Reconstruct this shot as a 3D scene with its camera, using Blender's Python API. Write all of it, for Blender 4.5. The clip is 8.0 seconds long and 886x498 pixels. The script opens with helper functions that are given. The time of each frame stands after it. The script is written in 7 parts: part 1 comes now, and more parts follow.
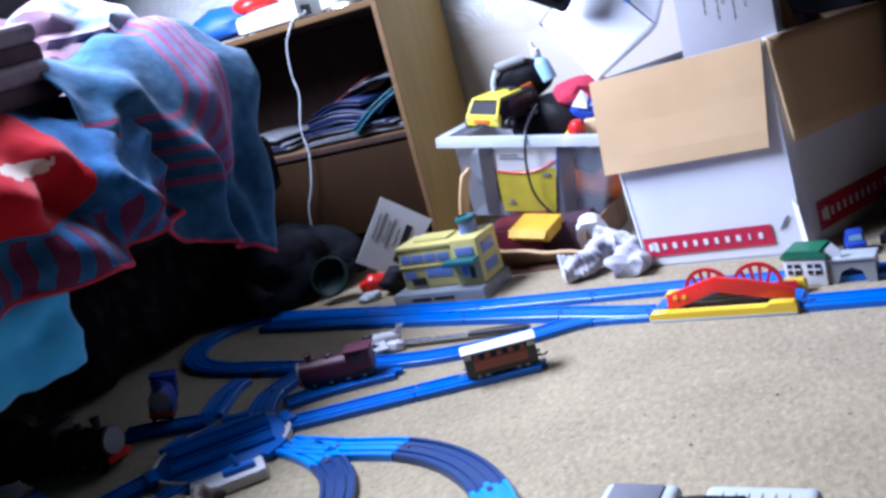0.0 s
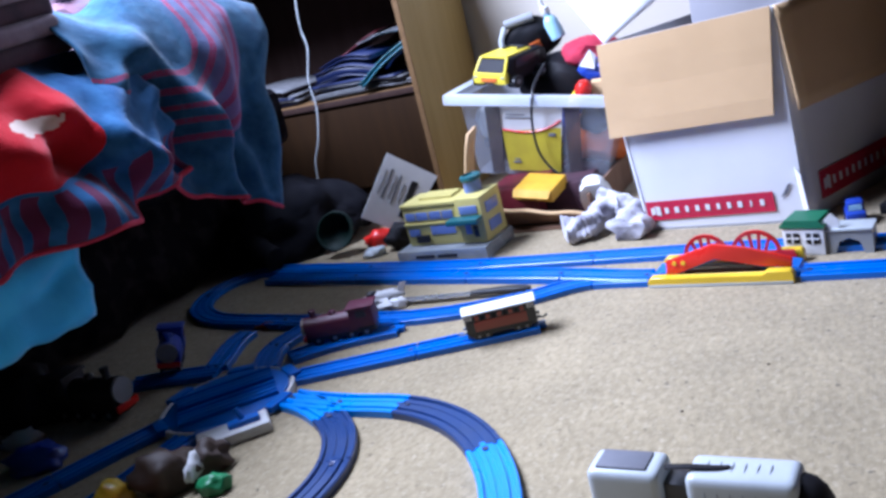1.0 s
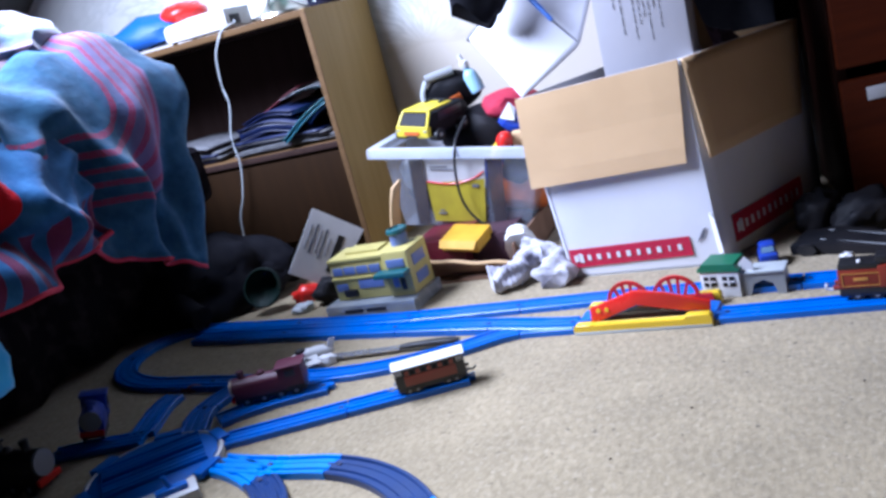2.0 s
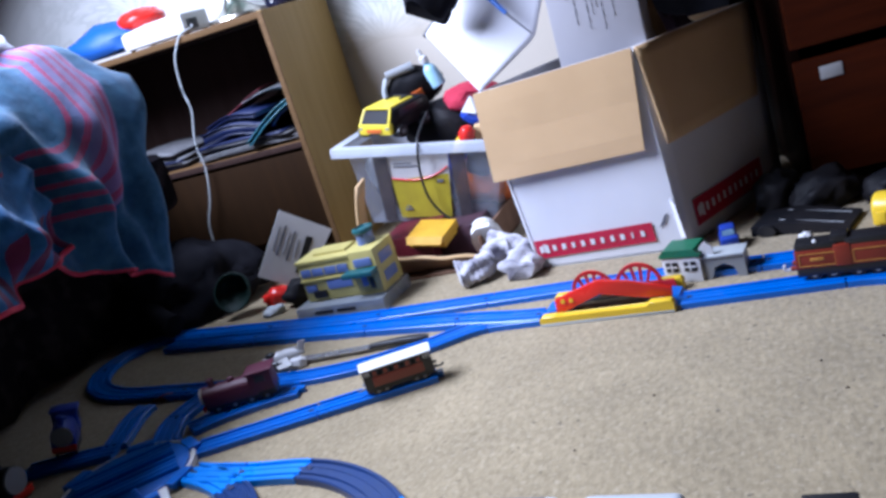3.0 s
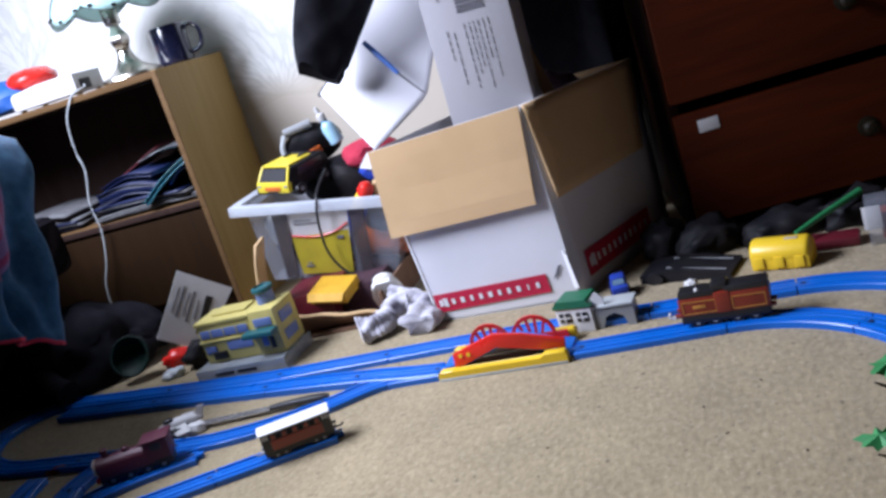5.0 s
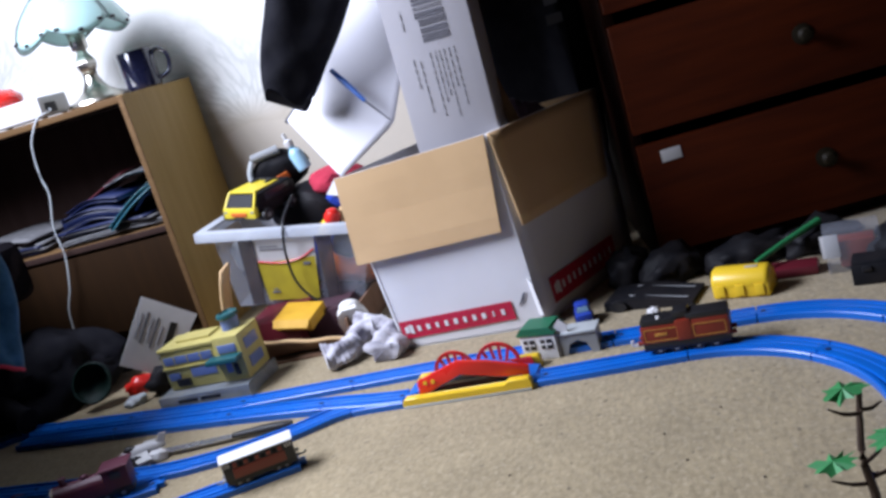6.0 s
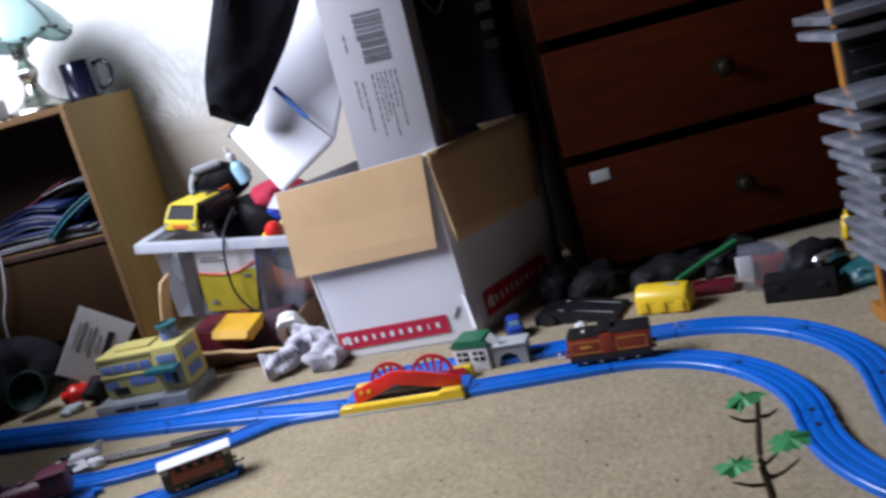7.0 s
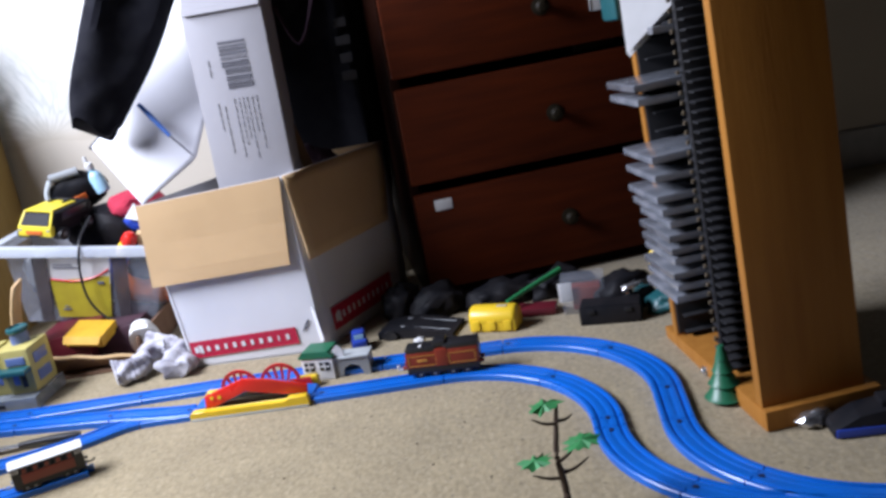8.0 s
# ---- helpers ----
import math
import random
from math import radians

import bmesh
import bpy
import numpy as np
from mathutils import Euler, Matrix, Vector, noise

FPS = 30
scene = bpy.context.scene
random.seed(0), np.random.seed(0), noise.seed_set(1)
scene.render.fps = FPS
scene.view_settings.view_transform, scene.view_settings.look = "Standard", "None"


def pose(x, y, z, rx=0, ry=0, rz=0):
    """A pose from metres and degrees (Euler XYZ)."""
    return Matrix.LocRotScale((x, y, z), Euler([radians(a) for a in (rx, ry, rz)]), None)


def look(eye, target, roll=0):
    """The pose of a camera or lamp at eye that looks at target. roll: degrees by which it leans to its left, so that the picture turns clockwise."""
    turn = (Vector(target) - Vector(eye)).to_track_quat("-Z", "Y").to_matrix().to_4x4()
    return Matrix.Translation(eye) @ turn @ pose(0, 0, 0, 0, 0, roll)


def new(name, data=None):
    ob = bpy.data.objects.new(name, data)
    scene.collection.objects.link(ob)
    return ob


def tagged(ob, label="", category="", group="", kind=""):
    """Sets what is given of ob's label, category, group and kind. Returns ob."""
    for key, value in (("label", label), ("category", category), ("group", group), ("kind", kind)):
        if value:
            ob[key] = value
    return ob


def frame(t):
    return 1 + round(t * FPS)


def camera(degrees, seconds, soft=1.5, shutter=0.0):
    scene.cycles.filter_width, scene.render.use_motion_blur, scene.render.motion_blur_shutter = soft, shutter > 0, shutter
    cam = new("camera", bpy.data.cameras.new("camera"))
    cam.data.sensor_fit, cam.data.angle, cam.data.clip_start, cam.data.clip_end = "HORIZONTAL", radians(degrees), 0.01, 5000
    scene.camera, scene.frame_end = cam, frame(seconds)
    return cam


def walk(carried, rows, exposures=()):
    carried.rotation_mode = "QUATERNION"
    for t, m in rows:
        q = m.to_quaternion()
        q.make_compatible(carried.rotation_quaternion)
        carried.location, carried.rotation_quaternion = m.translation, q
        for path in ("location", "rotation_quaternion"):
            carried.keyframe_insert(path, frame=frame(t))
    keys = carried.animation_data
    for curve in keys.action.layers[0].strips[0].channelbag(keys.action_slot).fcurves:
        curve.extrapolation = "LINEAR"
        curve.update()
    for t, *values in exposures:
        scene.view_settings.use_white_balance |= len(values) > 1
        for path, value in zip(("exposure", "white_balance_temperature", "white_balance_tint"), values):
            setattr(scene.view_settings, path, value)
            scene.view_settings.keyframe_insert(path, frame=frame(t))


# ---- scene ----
cam = camera(51.52, 8.0, soft=3.0, shutter=0.4)
PATH = [
    (0, (-0.0773, 0.0237, 0.4480), (-0.3160, 1.4643, 0.1048), -15.32),
    (0.5, (-0.0676, 0.0193, 0.4573), (-0.3188, 1.4458, 0.0674), -15.45),
    (1, (-0.0654, 0.0126, 0.4704), (-0.3330, 1.4267, 0.0479), -14.44),
    (1.5, (-0.0614, 0.0116, 0.4748), (-0.1996, 1.4469, 0.0613), -13.35),
    (1.7, (-0.0622, 0.0079, 0.4831), (-0.1946, 1.4538, 0.1065), -14.02),
    (2.8, (-0.0267, 0.0121, 0.4820), (-0.1679, 1.4478, 0.0709), -17.28),
    (3, (-0.0267, 0.0078, 0.4885), (-0.1460, 1.4468, 0.0824), -17.55),
    (3.5, (-0.0139, 0.0001, 0.4978), (-0.0907, 1.4462, 0.1071), -18.01),
    (4, (-0.0038, -0.0008, 0.4989), (-0.0416, 1.4492, 0.1169), -18.21),
    (4.5, (0.0009, 0.0002, 0.5003), (0.0009, 1.4508, 0.1187), -18.02),
    (6, (0.0136, -0.0065, 0.4997), (0.1049, 1.4485, 0.1468), -16.90),
    (6.5, (0.0166, -0.0145, 0.4985), (0.1376, 1.4420, 0.1608), -16.29),
    (7, (0.0129, -0.0571, 0.5135), (0.2051, 1.3866, 0.1546), -15.06),
    (7.5, (0.0080, -0.1177, 0.5228), (0.3528, 1.2867, 0.1243), -12.30),
    (8, (0.0007, -0.1773, 0.5533), (0.4218, 1.2090, 0.1650), -10.38),
]
# the camera darkens its picture as it turns towards the window's light
LIGHT = [(0, -1.62, 5350, 26), (1.7, -1.62, 5350, 26), (2.9, -1.88, 5500, 25), (4.5, -2.02, 5950, 24), (6.5, -2.18, 6150, 23), (7.1, -2.26, 6200, 23), (8, -1.87, 6200, 22)]
walk(cam, [(t, look(eye, target, roll)) for t, eye, target, roll in PATH], LIGHT)

# ---- world, sun, large lights ----
world = bpy.data.worlds.new("sky")
scene.world = world
world.use_nodes = True
_n = world.node_tree.nodes
_sky = _n.new("ShaderNodeTexSky")
_sky.sky_type, _sky.sun_disc = "NISHITA", False
_sky.sun_elevation, _sky.sun_rotation = radians(38), radians(250)
world.node_tree.links.new(_sky.outputs[0], _n["Background"].inputs[0])
_n["Background"].inputs[1].default_value = 0.05

TURN = -18.0  # the room's walls against the world axes


def room(a, b, z=0.0):
    """A place of the room: a along the back wall, b towards it."""
    c, s = math.cos(radians(TURN)), math.sin(radians(TURN))
    return Vector((a * c - b * s, a * s + b * c, z))


def area_lamp(name, place, target, w, h, watts, colour):
    data = bpy.data.lights.new(name, "AREA")
    data.shape, data.size, data.size_y, data.energy, data.color = "RECTANGLE", w, h, watts, colour
    ob = new(name, data)
    ob.matrix_world = look(place, target)
    return ob


# assumed, unseen: a sloping roof and skylight added to place daylight over the bed
KNEE, PITCH = 0.64, 40.0  # where the slope meets the west wall, and its angle
SKY_A, SKY_B, SKY_W, SKY_L = -1.33, 0.92, 0.98, 0.64  # the skylight's middle, its width along the wall and length up the slope


def slope_z(a):
    return KNEE + (a + 2.0) * math.tan(radians(PITCH))


_n_in = Vector((math.sin(radians(PITCH)), 0, -math.cos(radians(PITCH))))  # inwards from the slope, in the room's a, b, z
_mid = Vector((SKY_A, SKY_B, slope_z(SKY_A))) - 0.02 * _n_in
area_lamp("assumed_skylight_lamp", room(*_mid), room(*(_mid + _n_in)), SKY_W - 0.06, SKY_L - 0.06, 290, (0.84, 0.93, 1.0))

# ---- materials ----


def mat(name, base, base2=None, rough=0.6, scale=25.0, detail=4.0, bump=0.0, bump_scale=300.0, metal=0.0, coat=0.0,
        stretch=(1, 1, 1), mix=(0.35, 0.65), island=0.0, spec=0.5, sheen=0.0, trans=0.0, alpha=1.0, bump2=0.0, bump2_scale=30.0, rnd=0.0, rough_var=0.12):
    """A surface of two tones mingled by noise, with relief and uneven gloss."""
    m = bpy.data.materials.new(name)
    m.use_nodes = True
    t = m.node_tree
    n, l = t.nodes, t.links
    p = n["Principled BSDF"]
    co = n.new("ShaderNodeTexCoord")
    mp = n.new("ShaderNodeMapping")
    mp.inputs["Scale"].default_value = stretch
    l.new(co.outputs["Object"], mp.inputs[0])
    nz = n.new("ShaderNodeTexNoise")
    nz.inputs["Scale"].default_value, nz.inputs["Detail"].default_value = scale, detail
    l.new(mp.outputs[0], nz.inputs["Vector"])
    base2 = base2 or tuple(0.82 * c for c in base)
    ramp = n.new("ShaderNodeValToRGB")
    e = ramp.color_ramp.elements
    e[0].position, e[1].position = mix
    e[0].color, e[1].color = (*base, 1), (*base2, 1)
    l.new(nz.outputs["Fac"], ramp.inputs[0])
    colour = ramp.outputs[0]
    if rnd:
        info = n.new("ShaderNodeObjectInfo")
        hsv = n.new("ShaderNodeHueSaturation")
        mr = n.new("ShaderNodeMapRange")
        mr.inputs["To Min"].default_value, mr.inputs["To Max"].default_value = 1 - rnd, 1 + rnd
        l.new(info.outputs["Random"], mr.inputs["Value"])
        l.new(mr.outputs[0], hsv.inputs["Value"])
        l.new(colour, hsv.inputs["Color"])
        colour = hsv.outputs[0]
    l.new(colour, p.inputs["Base Color"])
    p.inputs["Metallic"].default_value = metal
    p.inputs["Specular IOR Level"].default_value = spec
    p.inputs["Coat Weight"].default_value = coat
    p.inputs["Sheen Weight"].default_value = sheen
    p.inputs["Transmission Weight"].default_value = trans
    p.inputs["Alpha"].default_value = alpha
    rr = n.new("ShaderNodeMapRange")
    rr.inputs["To Min"].default_value, rr.inputs["To Max"].default_value = max(0.02, rough - rough_var), min(1, rough + rough_var)
    l.new(nz.outputs["Fac"], rr.inputs["Value"])
    l.new(rr.outputs[0], p.inputs["Roughness"])
    if bump or bump2:
        last = None
        for strength, sc in ((bump, bump_scale), (bump2, bump2_scale)):
            if not strength:
                continue
            bz = n.new("ShaderNodeTexNoise")
            bz.inputs["Scale"].default_value, bz.inputs["Detail"].default_value = sc, 3
            l.new(mp.outputs[0], bz.inputs["Vector"])
            bp = n.new("ShaderNodeBump")
            bp.inputs["Strength"].default_value, bp.inputs["Distance"].default_value = strength, 0.3 / sc
            l.new(bz.outputs["Fac"], bp.inputs["Height"])
            if last:
                l.new(last.outputs[0], bp.inputs["Normal"])
            last = bp
        l.new(last.outputs[0], p.inputs["Normal"])
    return m


def wood(name, dark, light, rough=0.4, scale=6.0, stretch=(1, 14, 14), coat=0.1, bump=0.15, spec=0.5):
    return mat(name, dark, light, rough=rough, scale=scale, detail=6, stretch=stretch, coat=coat, bump=bump * 0.35, bump_scale=scale * 5, mix=(0.3, 0.7), spec=spec)


def plastic(name, base, rough=0.35, var=0.88):
    return mat(name, base, tuple(var * c for c in base), rough=rough, scale=18, bump=0.04, bump_scale=160)


M = {}


def carpet_material():
    m = mat("carpet", (0.305, 0.245, 0.145), (0.212, 0.167, 0.094), rough=0.95, scale=150, detail=6, mix=(0.32, 0.70), spec=0.1, sheen=0.25,
            stretch=(1, 0.55, 1), bump=0.55, bump_scale=210, bump2=0.35, bump2_scale=45)
    t = m.node_tree
    n, l = t.nodes, t.links
    p = n["Principled BSDF"]
    src = p.inputs["Base Color"].links[0].from_socket
    co = n.new("ShaderNodeTexCoord")
    fleck = n.new("ShaderNodeTexNoise")
    fleck.inputs["Scale"].default_value, fleck.inputs["Detail"].default_value = 95, 3
    l.new(co.outputs["Object"], fleck.inputs["Vector"])
    fr = n.new("ShaderNodeValToRGB")
    fr.color_ramp.elements[0].position, fr.color_ramp.elements[1].position = 0.64, 0.77
    l.new(fleck.outputs["Fac"], fr.inputs[0])
    mx = n.new("ShaderNodeMixRGB")
    mx.inputs[2].default_value = (0.080, 0.062, 0.038, 1)
    l.new(fr.outputs[0], mx.inputs[0])
    l.new(src, mx.inputs[1])
    pale = n.new("ShaderNodeTexNoise")
    pale.noise_dimensions = "4D"
    pale.inputs["W"].default_value = 7.3
    pale.inputs["Scale"].default_value, pale.inputs["Detail"].default_value = 140, 3
    l.new(co.outputs["Object"], pale.inputs["Vector"])
    pr = n.new("ShaderNodeMapRange")
    pr.inputs["From Min"].default_value, pr.inputs["From Max"].default_value, pr.inputs["To Max"].default_value = 0.55, 0.70, 0.7
    l.new(pale.outputs["Fac"], pr.inputs["Value"])
    mp2 = n.new("ShaderNodeMixRGB")
    mp2.inputs[2].default_value = (0.385, 0.323, 0.216, 1)
    l.new(pr.outputs[0], mp2.inputs[0])
    l.new(mx.outputs[0], mp2.inputs[1])
    mx = mp2
    big = n.new("ShaderNodeTexNoise")
    big.inputs["Scale"].default_value, big.inputs["Detail"].default_value = 9, 6
    l.new(co.outputs["Object"], big.inputs["Vector"])
    bm_ = n.new("ShaderNodeMapRange")
    bm_.inputs["To Min"].default_value, bm_.inputs["To Max"].default_value = 0.74, 1.22
    l.new(big.outputs["Fac"], bm_.inputs["Value"])
    hs = n.new("ShaderNodeHueSaturation")
    l.new(bm_.outputs[0], hs.inputs["Value"])
    l.new(mx.outputs[0], hs.inputs["Color"])
    l.new(hs.outputs[0], p.inputs["Base Color"])
    return m


M["carpet"] = carpet_material()


def wall_material():
    """White wallpaper with faint grey fans of long leaves printed on it."""
    m = mat("leaf_wallpaper", (0.84, 0.84, 0.81), (0.79, 0.79, 0.76), rough=0.8, scale=3, bump=0.12, bump_scale=120)
    t = m.node_tree
    n, l = t.nodes, t.links
    p = n["Principled BSDF"]
    colour = p.inputs["Base Color"].links[0].from_socket
    co = n.new("ShaderNodeTexCoord")
    sep = n.new("ShaderNodeSeparateXYZ")
    l.new(co.outputs["Object"], sep.inputs[0])

    def op(kind, *vs):
        x = n.new("ShaderNodeMath")
        x.operation = kind
        for i, v in enumerate(vs):
            if isinstance(v, (int, float)):
                x.inputs[i].default_value = v
            else:
                l.new(v, x.inputs[i])
        return x.outputs[0]

    for a0, z0, reach in ((-0.84, 0.40, 0.34), (-1.45, 0.62, 0.40), (-0.50, 0.78, 0.36), (0.25, 0.95, 0.4)):
        da, dz = op("SUBTRACT", sep.outputs[0], a0), op("SUBTRACT", sep.outputs[2], z0)
        ang = op("ARCTAN2", da, dz)
        rad = op("SQRT", op("ADD", op("MULTIPLY", da, da), op("MULTIPLY", dz, dz)))
        v = n.new("ShaderNodeCombineXYZ")
        l.new(op("MULTIPLY", op("ADD", ang, op("MULTIPLY", rad, 2.2)), 2.0), v.inputs[0])
        l.new(op("MULTIPLY", rad, 5.0), v.inputs[1])
        v.inputs[2].default_value = a0 * 7
        nz = n.new("ShaderNodeTexNoise")
        nz.inputs["Scale"].default_value, nz.inputs["Detail"].default_value = 2.4, 4
        l.new(v.outputs[0], nz.inputs["Vector"])
        ridge = op("SUBTRACT", 1.0, op("MULTIPLY", op("ABSOLUTE", op("SUBTRACT", nz.outputs["Fac"], 0.5)), 11.0))
        ridge = op("MAXIMUM", ridge, 0.0)
        fade = op("MAXIMUM", op("SUBTRACT", 1.0, op("DIVIDE", rad, reach)), 0.0)
        upper = op("LESS_THAN", op("ABSOLUTE", ang), 1.75)
        fac = op("MULTIPLY", op("MULTIPLY", op("ADD", op("MULTIPLY", ridge, 0.34), 0.26), op("POWER", fade, 0.6)), upper)
        mx = n.new("ShaderNodeMixRGB")
        mx.inputs[2].default_value = (0.30, 0.32, 0.28, 1)
        l.new(fac, mx.inputs[0])
        l.new(colour, mx.inputs[1])
        colour = mx.outputs[0]
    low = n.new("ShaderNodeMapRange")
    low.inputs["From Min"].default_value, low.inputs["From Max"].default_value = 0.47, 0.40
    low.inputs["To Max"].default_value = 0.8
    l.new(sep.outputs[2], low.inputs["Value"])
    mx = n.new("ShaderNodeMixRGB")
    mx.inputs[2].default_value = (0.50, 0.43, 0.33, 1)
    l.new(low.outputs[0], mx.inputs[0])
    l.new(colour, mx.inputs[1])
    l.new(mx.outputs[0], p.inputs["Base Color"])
    return m


M["wallpaper"] = wall_material()
# Kept dark so the unseen ceiling and walls bounce little light.
M["ceiling"] = mat("ceiling_kept_dark", (0.08, 0.08, 0.08), rough=0.9, scale=4)
# On the east wall this dark also imitates the rack's shadow.
M["wall_dull"] = mat("wall_kept_dark", (0.016, 0.013, 0.012), rough=0.9, spec=0.1, scale=3, bump=0.1, bump_scale=120)
M["skirting"] = mat("white_gloss_paint", (0.45, 0.44, 0.42), rough=0.4)
M["track"] = plastic("blue_track_plastic", (0.003, 0.122, 0.52), 0.32)
M["track_light"] = plastic("light_blue_track_plastic", (0.015, 0.22, 0.72), 0.3)
M["track_navy"] = plastic("navy_track_plastic", (0.010, 0.034, 0.125), 0.32)
M["hole"] = plastic("dark_hole", (0.006, 0.012, 0.06), 0.6)
M["card_white"] = mat("white_printed_card", (0.68, 0.68, 0.70), (0.62, 0.62, 0.64), rough=0.55, scale=7, bump=0.06, bump_scale=90)
M["card_brown"] = mat("brown_corrugated_card", (0.55, 0.365, 0.185), (0.50, 0.33, 0.165), rough=0.85, scale=9, bump=0.12, bump_scale=140)
M["red_ink"] = mat("crimson_ink", (0.50, 0.012, 0.05), (0.42, 0.01, 0.04), rough=0.5, scale=12)
M["ink"] = mat("grey_ink", (0.12, 0.12, 0.14), rough=0.6)
M["pine"] = wood("pine_veneer", (0.38, 0.245, 0.078), (0.33, 0.21, 0.064), rough=0.5, scale=4, stretch=(14, 14, 1), coat=0.0, spec=0.2)
M["mahogany"] = wood("mahogany_stain", (0.064, 0.0105, 0.0018), (0.036, 0.0058, 0.0010), rough=0.6, scale=5, stretch=(1.2, 12, 12), coat=0.0, spec=0.10)
M["rackwood"] = wood("orange_pine", (0.37, 0.158, 0.030), (0.30, 0.120, 0.021), rough=0.5, scale=4, stretch=(14, 14, 1), coat=0.0, spec=0.2)
M["black"] = plastic("black_plastic", (0.012, 0.012, 0.014), 0.4)
M["red"] = plastic("red_plastic", (0.62, 0.02, 0.012), 0.3)
M["lemon"] = plastic("lemon_yellow_print", (0.64, 0.51, 0.025), 0.4)
M["yellow"] = plastic("yellow_plastic", (0.75, 0.50, 0.02), 0.35)
M["white"] = plastic("white_plastic", (0.62, 0.62, 0.62), 0.4)
M["grey"] = plastic("grey_plastic", (0.25, 0.26, 0.27), 0.4)
M["green"] = plastic("green_plastic", (0.02, 0.20, 0.07), 0.4)

# ---- shapes ----


def put(bm, verts, faces):
    v = [bm.verts.new(c) for c in verts]
    out = []
    for f in faces:
        try:
            out.append(bm.faces.new([v[i] for i in f]))
        except ValueError:
            pass
    return v, out


def box(bm, c, s, bevel=0.0, m=None, seg=2):
    """A box of size s round c, with bevelled edges."""
    mm = Matrix.Translation(c) @ Matrix.Diagonal((*s, 1))
    if m is not None:
        mm = m @ mm
    g = bmesh.ops.create_cube(bm, size=1, matrix=mm)
    if bevel:
        ed = list({e for v in g["verts"] for e in v.link_edges})
        bmesh.ops.bevel(bm, geom=ed, offset=bevel, segments=seg, profile=0.6, affect="EDGES")


def rod(bm, p, q, r, r2=None, seg=12):
    """A round rod from p to q."""
    p, q = Vector(p), Vector(q)
    d = q - p
    m = Matrix.Translation((p + q) / 2) @ d.to_track_quat("Z", "Y").to_matrix().to_4x4()
    bmesh.ops.create_cone(bm, cap_ends=True, segments=seg, radius1=r, radius2=r if r2 is None else r2, depth=d.length, matrix=m)


def ball(bm, c, r, s=(1, 1, 1), seg=12, m=None):
    mm = Matrix.Translation(c) @ Matrix.Diagonal((*s, 1))
    if m is not None:
        mm = m @ mm
    bmesh.ops.create_uvsphere(bm, u_segments=seg, v_segments=max(6, seg * 2 // 3), radius=r, matrix=mm)


def lathe(bm, profile, seg=24, m=None, sx=1.0):
    rows = []
    for r, z in profile:
        ring = []
        for k in range(seg):
            a = 2 * math.pi * k / seg
            c = Vector((r * math.cos(a) * sx, r * math.sin(a), z))
            ring.append(bm.verts.new(m @ c if m is not None else c))
        rows.append(ring)
    for a, b in zip(rows, rows[1:]):
        for k in range(seg):
            bm.faces.new((a[k], a[(k + 1) % seg], b[(k + 1) % seg], b[k]))
    if profile[0][0] > 1e-4:
        bm.faces.new(list(reversed(rows[0])))
    if profile[-1][0] > 1e-4:
        bm.faces.new(rows[-1])


def tube(bm, pts, r, seg=8, closed_ends=True, flat=1.0):
    """A tube along a line of points; r is one radius or one for each point."""
    pts = [Vector(p) for p in pts]
    rs = r if isinstance(r, (list, tuple)) else [r] * len(pts)
    rings = []
    up = Vector((0, 0, 1))
    for k, p in enumerate(pts):
        d = (pts[min(k + 1, len(pts) - 1)] - pts[max(k - 1, 0)]).normalized()
        side = d.cross(up)
        if side.length < 0.05:
            side = d.cross(Vector((0, 1, 0)))
        side.normalize()
        top = side.cross(d).normalized()
        rings.append([bm.verts.new(p + rs[k] * (math.cos(a) * side + flat * math.sin(a) * top)) for a in [2 * math.pi * j / seg for j in range(seg)]])
    for a, b in zip(rings, rings[1:]):
        for k in range(seg):
            bm.faces.new((a[k], a[(k + 1) % seg], b[(k + 1) % seg], b[k]))
    if closed_ends:
        bm.faces.new(list(reversed(rings[0])))
        bm.faces.new(rings[-1])


def smooth_line(pts, n=8):
    """Points along a rounded line through a few given ones."""
    pts = [Vector(p) for p in pts]
    out = []
    for k in range(len(pts) - 1):
        a, b, c, d = pts[max(k - 1, 0)], pts[k], pts[k + 1], pts[min(k + 2, len(pts) - 1)]
        for j in range(n):
            t = j / n
            out.append(0.5 * ((2 * b) + (c - a) * t + (2 * a - 5 * b + 4 * c - d) * t * t + (3 * b - a - 3 * c + d) * t ** 3))
    out.append(pts[-1])
    return out


def prism(bm, outline, y0, y1, m=None):
    """A flat outline in x and z, drawn out from y0 to y1."""
    n = len(outline)
    vs = [(x, y0, z) for x, z in outline] + [(x, y1, z) for x, z in outline]
    if m is not None:
        vs = [m @ Vector(v) for v in vs]
    put(bm, vs, [tuple(range(n)), tuple(range(2 * n - 1, n - 1, -1))] + [(k, k + n, (k + 1) % n + n, (k + 1) % n) for k in range(n)])


def cloth_grid(bm, nu, nv, fn):
    """A sheet of nu by nv steps, laid out by fn(u, v)."""
    g = [[bm.verts.new(fn(i / nu, j / nv)) for i in range(nu + 1)] for j in range(nv + 1)]
    for j in range(nv):
        for i in range(nu):
            bm.faces.new((g[j][i], g[j][i + 1], g[j + 1][i + 1], g[j + 1][i]))


def mesh_of(name, bm, material, smooth=True):
    bmesh.ops.recalc_face_normals(bm, faces=bm.faces[:])
    me = bpy.data.meshes.new(name)
    bm.to_mesh(me)
    bm.free()
    me.materials.append(material)
    if smooth:
        for p in me.polygons:
            p.use_smooth = True
        me.set_sharp_from_angle(angle=radians(35))
    return me


